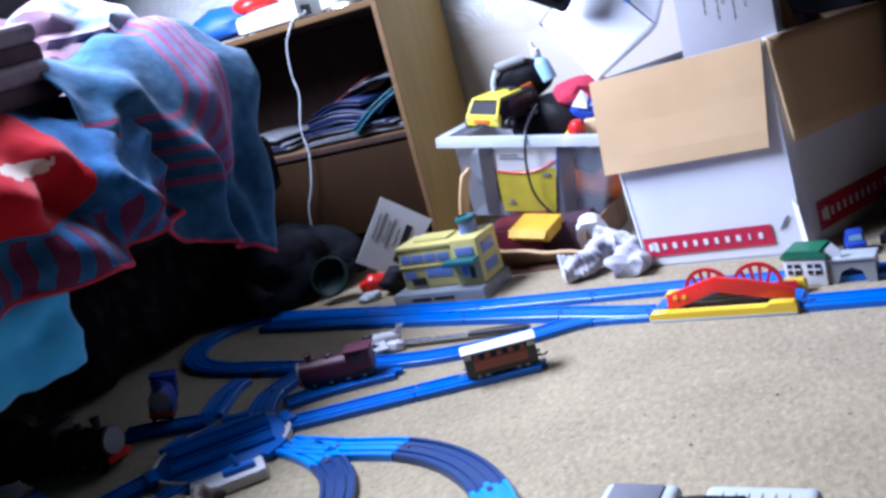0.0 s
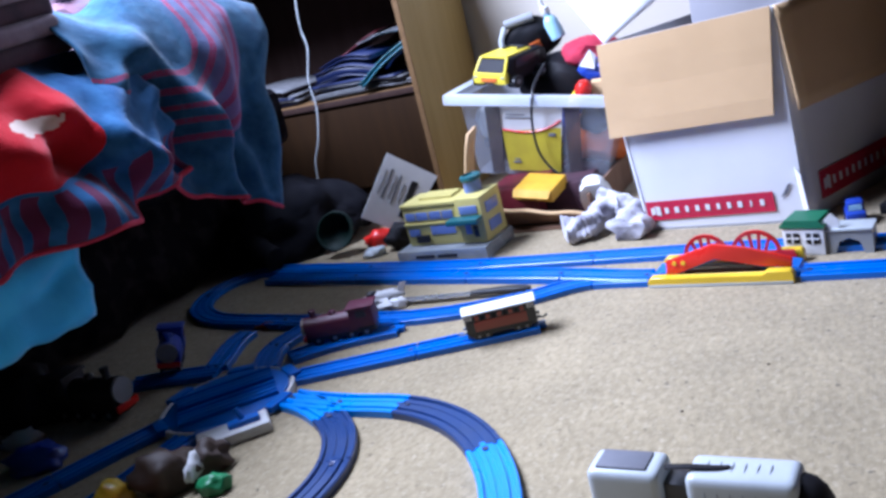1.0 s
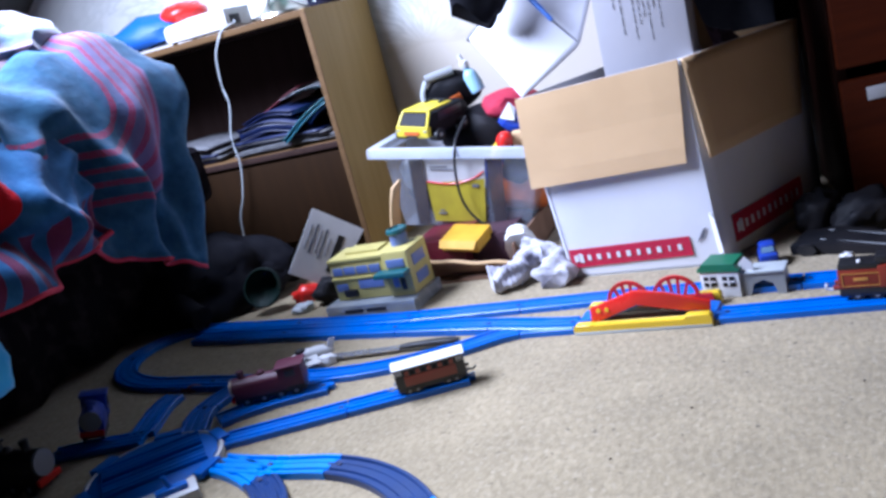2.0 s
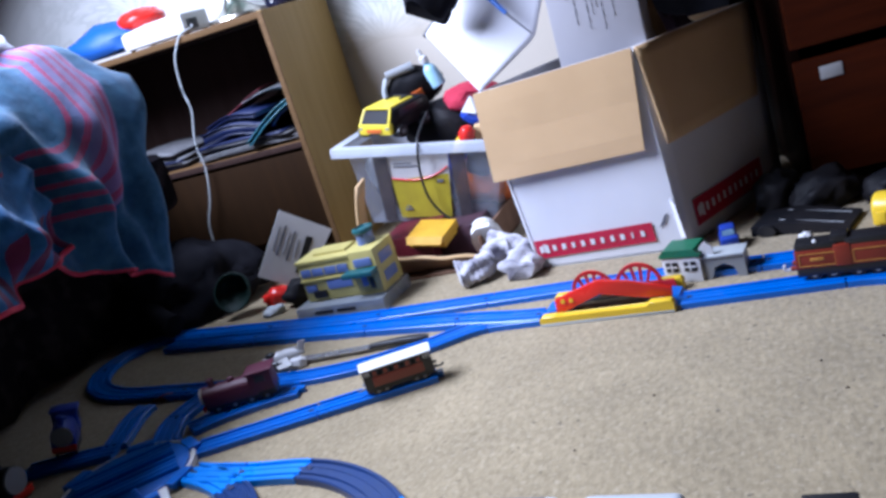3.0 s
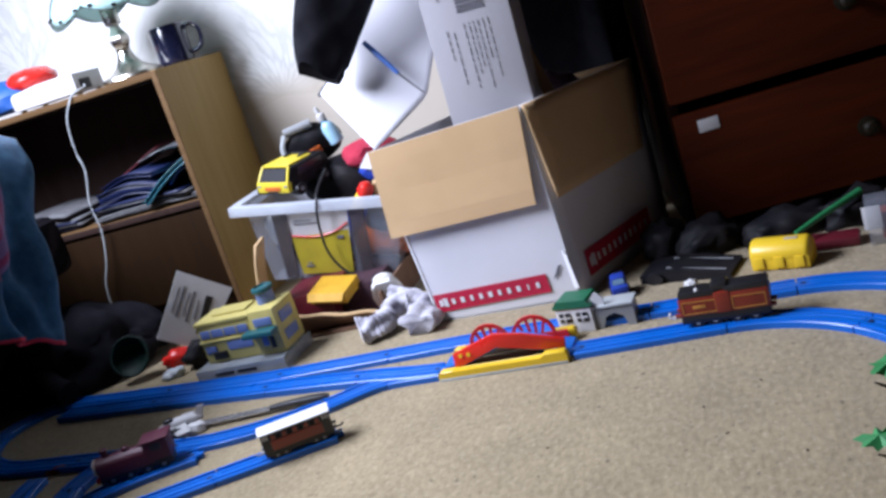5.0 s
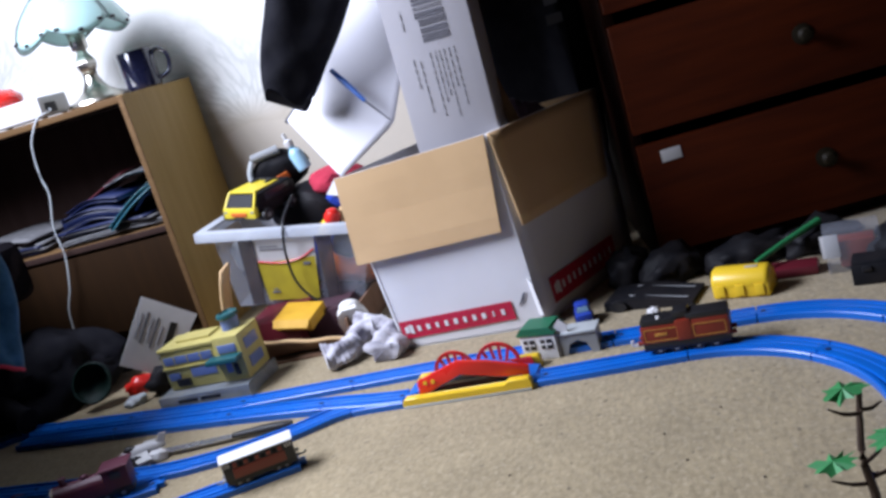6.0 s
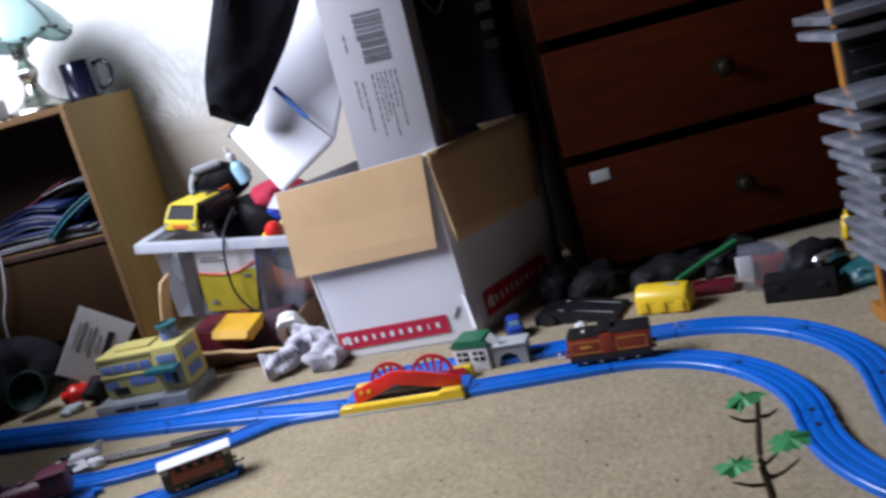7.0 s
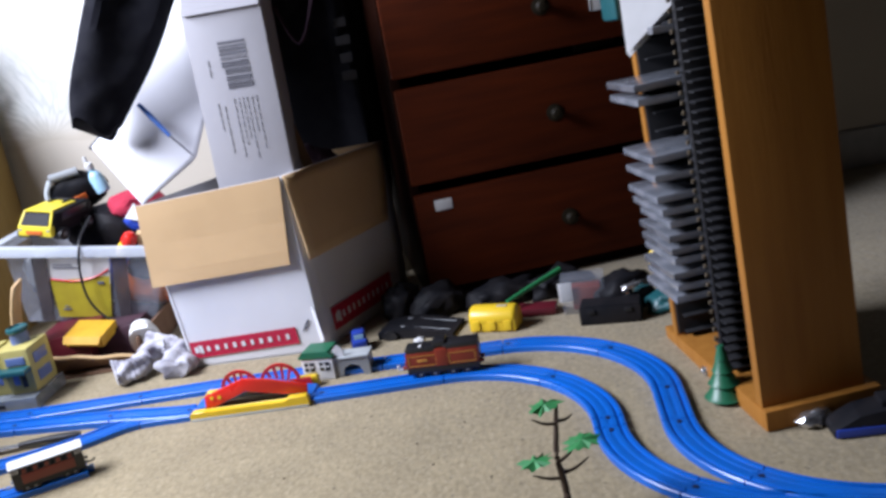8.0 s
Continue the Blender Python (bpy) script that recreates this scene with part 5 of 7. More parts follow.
def toy_truck():
    tk = thing("toy_truck", BN @ pose(0.086, 0.082, 0.022, 0, 3, -104) @ Matrix.Diagonal((0.98, 1.16, 0.74, 1)), "yellow and black plastic toy truck on the heap", "toy truck")
    bm = B()
    prism(bm, [(-0.078, 0.0), (0.068, 0.0), (0.070, 0.010), (0.068, 0.026), (0.050, 0.060), (-0.062, 0.062), (-0.074, 0.050), (-0.078, 0.034)], -0.031, 0.031)
    bmesh.ops.bevel(bm, geom=bm.edges[:], offset=0.004, segments=3, affect="EDGES", profile=0.5)
    part("body", bm, M["dark_toy"], tk)
    bm = B()
    box(bm, (0.066, 0, 0.015), (0.014, 0.064, 0.030), 0.005)
    gr = part("grille", bm, M["lemon"], tk, "yellow front bumper")
    bm = B()
    box(bm, (0.0735, 0, 0.012), (0.003, 0.030, 0.010), 0.001)
    part("number_bar", bm, M["orange"], gr)
    bm = B()
    box(bm, (0.0735, 0, 0.003), (0.003, 0.020, 0.004), 0.001)
    part("tow_plate", bm, M["black"], gr)
    bm = B()
    box(bm, (0.010, 0, 0.063), (0.086, 0.050, 0.006), 0.0025)
    rf = part("roof", bm, M["lemon"], tk, "yellow roof")
    for y in (-0.014, 0.014):
        bm = B()
        rod(bm, (-0.030, y, 0.069), (-0.005, y, 0.069), 0.0022, seg=8)
        part("roof_rail", bm, M["black"], rf)
    bm = B()
    box(bm, (-0.030, 0, 0.068), (0.008, 0.034, 0.004), 0.001)
    part("roof_bar", bm, M["black"], rf)
    bm = B()
    sheet4(bm, (0.0695, -0.025, 0.029), (0.0695, 0.025, 0.029), (0.0545, 0.022, 0.056), (0.0545, -0.022, 0.056), 0.0015)
    part("windscreen", bm, M["dark_toy"], tk, "dark glossy windscreen")
    for s in (-1, 1):
        bm = B()
        tube(bm, [(0.069, s * 0.0285, 0.026), (0.060, s * 0.027, 0.045), (0.050, s * 0.025, 0.063)], 0.0024, 8)
        part("pillar", bm, M["lemon"], tk)
        bm = B()
        box(bm, (-0.008, s * 0.0315, 0.043), (0.085, 0.002, 0.022), 0.0009)
        part("side_window", bm, M["black"], tk)
        bm = B()
        box(bm, (0.071, s * 0.026, 0.018), (0.006, 0.007, 0.006), 0.002)
        part("headlight", bm, M["grey"], tk)
    for x in (-0.045, 0.045):
        for y in (-0.034, 0.034):
            bm = B()
            rod(bm, (x, y - 0.007, 0.002), (x, y + 0.007, 0.002), 0.016, seg=16)
            wh = part("wheel", bm, M["black"], tk)
            bm = B()
            rod(bm, (x, y - 0.008, 0.002), (x, y + 0.008, 0.002), 0.006, seg=10)
            part("hub", bm, M["grey"], wh)


toy_truck()


def toy_blaster():
    dr = thing("toy_blaster", BN @ pose(0.088, 0.180, 0.064, 20, -10, 20), "dark brown crumpled toy blaster with an orange panel and grey grip", "toy blaster")
    bm = B()
    bmesh.ops.create_icosphere(bm, subdivisions=3, radius=1)
    for v in bm.verts:
        q = v.co.copy()
        w = 1 + 0.22 * noise.noise(q * 1.7 + Vector((4, 0, 0)))
        v.co = Vector((q.x * 0.058, q.y * 0.026, q.z * 0.042)) * w + Vector((0.012, 0, 0.012))
    part("body", bm, M["dark_toy"], dr)
    bm = B()
    box(bm, (0.012, -0.026, 0.004), (0.034, 0.005, 0.016), 0.002, pose(0, 0, 0, 0, -14, 0))
    part("panel", bm, M["orange"], dr)
    bm = B()
    rod(bm, (-0.035, -0.004, 0.054), (0.022, -0.004, 0.060), 0.009, seg=14)
    part("barrel", bm, M["grey"], dr)
    bm = B()
    tube(bm, smooth_line([(-0.036, -0.006, 0.050), (-0.046, -0.008, 0.030), (-0.050, -0.010, 0.008), (-0.060, -0.010, -0.016)], 4), 0.0075, 8, flat=0.7)
    part("grip", bm, M["pale_grey"], dr)


toy_blaster()


def bin_extras():
    bt = thing("water_bottle", BN @ pose(0.164, 0.150, 0.080, 0, -26, 10) @ Matrix.Scale(0.70, 4), "pale blue plastic bottle with a white cap", "bottle")
    bm = B()
    lathe(bm, [(0.018, 0), (0.021, 0.004), (0.021, 0.05), (0.016, 0.062), (0.010, 0.068), (0.010, 0.076)], 18)
    part("body", bm, M["lightblue"], bt)
    bm = B()
    lathe(bm, [(0.012, 0.076), (0.013, 0.078), (0.013, 0.092), (0.006, 0.096), (0.006, 0.115), (0.0, 0.117)], 14)
    part("cap", bm, M["white"], bt)
    heap("pencil_case", 0.232, 0.150, 0.052, 0.052, (1.1, 0.7, 0.62), 7, "hem", "crimson fabric pencil case", "pencil case", 20)
    heap("toy_hull", 0.262, 0.11, 0.026, 0.046, (1.1, 0.6, 0.5), 12, "royal", "royal blue plastic toy hull", "toy", -10)
    bm = B()
    sheet4(bm, (0.222, 0.082, 0.038), (0.252, 0.078, 0.034), (0.250, 0.096, 0.056), (0.238, 0.096, 0.066), 0.002)
    piece("folded_paper", bm, M["paper"], BN, "scrap of folded white paper", "paper", smooth=False)
    fg = thing("toy_figure", BN @ pose(0.230, 0.034, -0.010, 0, 22, 0), "small red and yellow toy figure", "toy figure")
    bm = B()
    lathe(bm, [(0.011, -0.02), (0.013, 0.0), (0.009, 0.012), (0.0, 0.014)], 12)
    part("body", bm, M["yellow"], fg)
    bm = B()
    lathe(bm, [(0.013, 0.010), (0.016, 0.020), (0.013, 0.032), (0.005, 0.038), (0.0, 0.038)], 14, pose(0.006, -0.004, 0))
    part("cap", bm, M["red"], fg)
    bm = B()
    box(bm, (0, 0, 0), (0.058, 0.03, 0.05), 0.003)
    piece("wooden_block", bm, M["card_brown"], BN @ pose(0.282, 0.06, -0.004, 0, -6, 12), "tan wooden block at the tub's edge", "block")
    bm = B()
    pts = [(0.165, 0.05, 0.05), (0.160, 0.0, 0.02), (0.162, -0.022, -0.005), (0.160, -0.018, -0.05), (0.168, -0.012, -0.10), (0.195, -0.012, -0.135), (0.24, -0.02, -0.155), (0.29, -0.03, -0.16)]
    tube(bm, smooth_line(pts, 6), 0.0026, 8)
    piece("black_cable", bm, M["black"], BN, "thin black cable hanging over the tub", "cable")


bin_extras()


def low_carton():
    lc = thing("cardboard_tray", at(-0.290, 1.612, 0, -19), "crushed brown cardboard tray holding the tub", "cardboard tray")
    T = 0.004
    W, D = 0.215, 0.26
    # sagging front wall, its foot pushed in under the top edge
    n = 28
    top = [(W * k / n, 0.024 + 0.030 * (1 - k / n) + 0.055 * math.exp(-k / n / 0.08) + 0.0015 * math.sin(k * 0.6)) for k in range(n + 1)]

    def front(u, v):
        k = u * n
        x, z = top[int(k)] if k >= n else [p + (q - p) * (k - int(k)) for p, q in zip(top[int(k)], top[int(k) + 1])]
        return Vector((x, -0.002 + 0.034 * (1 - v) ** 1.3, 0.001 + (z - 0.001) * v))

    bm = B()
    cloth_grid(bm, n, 6, front)
    solid(part("front_panel", bm, M["carton_brown"], lc), T)
    bm = B()
    rows = []
    for j in range(9):
        v = j / 8
        rows.append([bm.verts.new((0.002 + 0.018 * v * v - 0.012 * math.sin(v * 3.1), -0.004 + D * 0.15 * u, 0.006 + v * (0.186 + 0.006 * u))) for u in (0, 0.25, 0.5, 0.75, 1)])
    for a, b in zip(rows, rows[1:]):
        for k in range(4):
            bm.faces.new((a[k], a[k + 1], b[k + 1], b[k]))
    solid(part("side_flap", bm, M["card_brown"], lc, "tan side flap curling outwards"), 0.005)
    bm = B()
    tube(bm, [(x - 0.002, -0.004, z) for x, z in top], 0.0045, 8, flat=0.8)
    part("folded_edge", bm, M["card_brown"], lc, "tan folded upper edge")
    bm = B()
    box(bm, (W / 2, D / 2, 0.003), (W, D, 0.005))
    part("bottom_panel", bm, M["carton_brown"], lc)
    bm = B()
    box(bm, (W - 0.002, D / 2, 0.03), (T, D, 0.055))
    part("side_panel", bm, M["carton_brown"], lc)
    bm = B()
    box(bm, (W / 2, D - 0.002, 0.045), (W, T, 0.085))
    part("back_panel", bm, M["carton_brown"], lc)
    yb = thing("yellow_box", at(-0.168, 1.622, 0.056, -30, 12, 6), "small yellow card box lying in the tray", "box")
    bm = B()
    box(bm, (0, 0, 0.012), (0.076, 0.060, 0.022), 0.0015)
    part("body", bm, M["box_yellow"], yb)
    bm = B()
    sheet4(bm, (-0.038, -0.030, 0.0235), (0.038, -0.030, 0.0235), (0.036, -0.040, 0.013), (-0.036, -0.040, 0.013), -0.001)
    part("lid_flap", bm, M["box_yellow"], yb, smooth=False)
    for k, (x, y, z, s, mt, lb) in enumerate(((0.06, 0.13, 0.040, (0.1, 0.2, 0.07), "red_card", "dark red book box under the tub"), (0.15, 0.15, 0.035, (0.08, 0.18, 0.06), "maroon_cloth", "dark packet under the tub"))):
        bm = B()
        box(bm, (x, y, z), s, 0.004)
        piece("packet", bm, M[mt], at(-0.290, 1.612, 0, -19), lb, "packet")


low_carton()


def leaflet_booklet():
    ex, ey = Vector((0.069, 0.02, -0.055)).normalized(), Vector((0.055, 0.030, 0.11)).normalized()
    ez = ex.cross(ey).normalized()
    ey = ez.cross(ex)
    m = Matrix((ex, ey, ez)).transposed().to_4x4()
    m.translation = Vector((-0.526, 1.70, 0.062))
    lf = thing("booklet", m, "white open booklet with dark picture blocks, propped upright", "booklet")
    bm = B()
    sheet4(bm, (0, 0, 0), (0.092, 0.0, 0), (0.110, 0.13, 0), (0.0, 0.135, 0), 0.003)
    part("page", bm, M["paper"], lf, smooth=False)
    for k, (x, y, w, h, mt) in enumerate(((0.010, 0.055, 0.003, 0.05, "pale_ink"), (0.020, 0.050, 0.004, 0.06, "ink"), (0.032, 0.055, 0.003, 0.045, "pale_ink"), (0.041, 0.045, 0.003, 0.060, "ink"), (0.053, 0.055, 0.003, 0.036, "pale_ink"), (0.066, 0.028, 0.013, 0.075, "black"))):
        bm = B()
        box(bm, (x + w / 2, y + h / 2, 0.0036), (w, h, 0.0008))
        part("printed_block", bm, M[mt], lf, smooth=False)


leaflet_booklet()

# ---- shoes ----
M["shoe_white"] = mat("worn_white_leather", (0.62, 0.61, 0.64), (0.50, 0.49, 0.53), rough=0.7, scale=30, bump=0.3, bump_scale=150)
M["shoe_grey"] = mat("grey_canvas", (0.28, 0.28, 0.32), (0.22, 0.22, 0.26), rough=0.9, scale=60, bump=0.5)
M["rubber"] = mat("white_rubber_sole", (0.70, 0.69, 0.66), (0.58, 0.57, 0.54), rough=0.6, scale=40)


def shoe(m, label):
    sh = thing("trainer_shoe", m, label, "shoe", "pair of trainers")
    prof = [(-0.085, 0.022, 0.052), (-0.07, 0.027, 0.060), (-0.04, 0.028, 0.062), (-0.01, 0.028, 0.055), (0.025, 0.031, 0.044), (0.055, 0.033, 0.034), (0.080, 0.028, 0.028), (0.095, 0.015, 0.018)]
    bm = B()
    rows = []
    for x, w, h in prof:
        rows.append([bm.verts.new((x + 0.003 * math.sin(a), w * math.cos(a) * (1 - 0.25 * max(0, math.sin(a))), 0.014 + max(0.0, math.sin(a)) ** 0.8 * (h - 0.014))) for a in [math.pi * k / 10 for k in range(11)]])
    for a, b in zip(rows, rows[1:]):
        for k in range(10):
            bm.faces.new((a[k], a[k + 1], b[k + 1], b[k]))
    bm.faces.new(list(reversed(rows[0])))
    bm.faces.new(rows[-1])
    part("upper", bm, M["shoe_white"], sh)
    bm = B()
    out = [(x, w * 1.08) for x, w, h in prof] + [(x, -w * 1.08) for x, w, h in reversed(prof)]
    v0 = [bm.verts.new((x, y, 0)) for x, y in out]
    v1 = [bm.verts.new((x, y, 0.017)) for x, y in out]
    for k in range(len(out)):
        bm.faces.new((v0[k], v0[(k + 1) % len(out)], v1[(k + 1) % len(out)], v1[k]))
    bm.faces.new(v0)
    bm.faces.new(v1)
    part("sole", bm, M["rubber"], sh, "white rubber sole")
    bm = B()
    box(bm, (-0.055, 0, 0.060), (0.05, 0.034, 0.012), 0.005)
    part("collar", bm, M["shoe_grey"], sh, "grey padded collar")
    bm = B()
    ball(bm, (0.082, 0, 0.020), 0.022, (0.9, 1.2, 0.7), 12)
    part("toe_cap", bm, M["rubber"], sh)
    for k in range(3):
        bm = B()
        x = -0.012 + 0.017 * k
        tube(bm, [(x, -0.022, 0.044 - 0.006 * k), (x, -0.010, 0.056 - 0.006 * k), (x, 0.010, 0.056 - 0.006 * k), (x, 0.022, 0.044 - 0.006 * k)], 0.0032, 6)
        part("lace", bm, M["rubber"], sh)
    for s in (-1, 1):
        bm = B()
        sheet4(bm, (0.0, s * 0.0295, 0.018), (0.018, s * 0.0315, 0.018), (0.005, s * 0.026, 0.042), (-0.010, s * 0.026, 0.045), 0.0016 * s)
        part("stripe", bm, M["shoe_grey"], sh, smooth=False)


SMALL = Matrix.Scale(0.78, 4)
shoe(pose(-0.072, 1.580, 0.008, 0, -60, -100) @ SMALL, "white trainer standing on its heel by the tray")
M["sock"] = mat("grey_white_wool", (0.46, 0.45, 0.49), (0.13, 0.12, 0.16), rough=0.95, scale=26, detail=3, mix=(0.42, 0.66), bump=0.8, bump_scale=420, sheen=0.4)


def soften(ob):
    """Shade a mesh smooth all over, with no sharp creases."""
    if "sharp_edge" in ob.data.attributes:
        ob.data.attributes.remove(ob.data.attributes["sharp_edge"])
    return ob


def sock(line, radii, ribs, seed, label):
    """A crumpled sock along a bent line: a ribbed cuff, then the creased foot."""
    sk = thing("sock", at(0, 0), label, "sock", "pair of socks")
    pts = smooth_line(line, 10)
    n = len(pts)
    cut = int(n * ribs)
    for name, k0, k1 in (("cuff", 0, cut), ("foot", cut, n - 1)):
        bm = B()
        rings = []
        for k in range(k0, k1 + 1):
            t = k / (n - 1)
            d = (pts[min(k + 1, n - 1)] - pts[max(k - 1, 0)]).normalized()
            side = d.cross(Vector((0, 0, 1))).normalized()
            up = side.cross(d)
            r = radii[0] + (radii[1] - radii[0]) * t + 0.0012 * math.sin(k * 1.9)
            ring = []
            for j in range(28):
                a = 2 * math.pi * j / 28
                w = 1 + 0.13 * math.sin(3 * a + 7 * t + seed) + 0.08 * math.sin(5 * a - 9 * t) + 0.34 * noise.noise(Vector((1.3 * math.cos(a), 1.3 * math.sin(a), 7 * t + seed)))
                if name == "cuff":
                    w += 0.035 * (j % 2)
                p = pts[k] + r * w * (1.12 * math.cos(a) * side + 0.86 * math.sin(a) * up)
                p.z = max(0.0015, p.z)
                ring.append(bm.verts.new(p))
            rings.append(ring)
        for a, b in zip(rings, rings[1:]):
            for j in range(28):
                bm.faces.new((a[j], a[(j + 1) % 28], b[(j + 1) % 28], b[j]))
        if name == "foot":
            bm.faces.new(rings[-1])
        else:
            c = bm.verts.new(pts[0] + 0.012 * (pts[4] - pts[0]).normalized())
            for j in range(28):
                bm.faces.new((c, rings[0][j], rings[0][(j + 1) % 28]))
        soften(part(name, bm, M["sock"], sk))


sock([(-0.137, 1.478, 0.020), (-0.112, 1.482, 0.021), (-0.088, 1.490, 0.024), (-0.066, 1.515, 0.036), (-0.050, 1.528, 0.058)], (0.024, 0.017), 0.34, 2, "rumpled grey-white sock with a ribbed cuff on the carpet")
sock([(-0.040, 1.425, 0.019), (-0.026, 1.452, 0.021), (-0.024, 1.480, 0.030), (-0.044, 1.500, 0.044), (-0.078, 1.487, 0.040)], (0.025, 0.018), 0.3, 7, "rumpled grey-white sock folded over against the box")


# ---- toy buildings ----
M["pale_yellow"] = plastic("pale_yellow_plastic", (0.50, 0.43, 0.14), 0.45)
M["window_blue"] = plastic("grey_blue_plastic", (0.14, 0.20, 0.42), 0.35)


def toy_station():
    st = thing("toy_station", at(-0.424, 1.557, 0, -22.5) @ Matrix.Diagonal((0.76, 0.95, 0.95, 1)), "yellow plastic toy station building on a pale grey base", "toy building")
    L, D = 0.225, 0.085
    bm = B()
    box(bm, (L / 2, D / 2 - 0.008, 0.013), (L + 0.012, D + 0.030, 0.024), 0.002)
    bs = part("base", bm, M["cloudy"], st, "cloudy see-through base")
    for x, w in ((0.07, 0.05), (0.13, 0.05)):
        bm = B()
        box(bm, (x, -0.0240, 0.014), (w, 0.002, 0.006), 0.0005)
        part("slot", bm, M["black"], bs)
    bm = B()
    box(bm, (L * 0.36 + 0.008, D / 2, 0.064), (L * 0.68, D * 0.86, 0.076), 0.0025)
    wl = part("main_block", bm, M["pale_yellow"], st)
    bm = B()
    box(bm, (L * 0.85, D / 2, 0.068), (L * 0.29, D * 0.96, 0.084), 0.0025)
    tw = part("end_block", bm, M["pale_yellow"], st)
    bm = B()
    box(bm, (L * 0.36 + 0.008, D / 2, 0.1035), (L * 0.70, D * 0.92, 0.007), 0.0015)
    part("parapet", bm, M["pale_yellow"], st)
    bm = B()
    box(bm, (L * 0.40, D / 2 + 0.008, 0.109), (L * 0.40, D * 0.5, 0.006), 0.002)
    part("roof_block", bm, M["pale_yellow"], st)
    yf = D / 2 - D * 0.43
    for x, w, z, h in ((0.083, 0.128, 0.083, 0.015), (0.034, 0.030, 0.052, 0.014), (0.113, 0.066, 0.055, 0.017)):
        bm = B()
        box(bm, (x, yf - 0.0005, z), (w, 0.003, h), 0.0008)
        part("window", bm, M["window_blue"], wl)
    for x in (0.048, 0.083, 0.118):
        bm = B()
        box(bm, (x, yf - 0.0018, 0.083), (0.0022, 0.003, 0.017), 0.0005)
        part("mullion", bm, M["pale_yellow"], wl)
    bm = B()
    box(bm, (L * 0.36 + 0.008, yf - 0.001, 0.0685), (L * 0.69, 0.005, 0.004), 0.001)
    part("string_course", bm, M["pale_yellow"], wl)
    bm = B()
    box(bm, (0.055, yf - 0.003, 0.040), (0.034, 0.006, 0.014), 0.001)
    part("doorway", bm, M["black"], wl)
    for x, w, z, h in ((L * 0.85, 0.046, 0.088, 0.015), (L * 0.81, 0.014, 0.052, 0.018), (L * 0.89, 0.012, 0.048, 0.022)):
        bm = B()
        box(bm, (x, D * 0.02 - 0.0005, z), (w, 0.003, h), 0.0008)
        part("window", bm, M["window_blue"] if z > 0.05 else M["black"], tw)
    bm = B()
    box(bm, (L * 0.82, -0.011, 0.073), (0.080, 0.028, 0.010), 0.003)
    part("awning", bm, M["teal"], tw, "dark teal awning")
    for z in (0.085, 0.05):
        bm = B()
        box(bm, (L * 0.995 + 0.0005, D / 2, z), (0.003, D * 0.55, 0.020), 0.0008)
        part("window", bm, M["window_blue"], tw)
    bm = B()
    lathe(bm, [(0.0, 0.109), (0.020, 0.110), (0.019, 0.130), (0.0, 0.131)], 20, pose(L * 0.80, D * 0.62, 0))
    tu = part("roof_turret", bm, M["window_blue"], tw, "round grey-blue turret with a teal rim")
    bm = B()
    lathe(bm, [(0.0, 0.1305), (0.021, 0.1305), (0.024, 0.134), (0.023, 0.139), (0.017, 0.141), (0.015, 0.137), (0.0, 0.137)], 20, pose(L * 0.80, D * 0.62, 0))
    part("turret_rim", bm, M["teal"], tu)


toy_station()


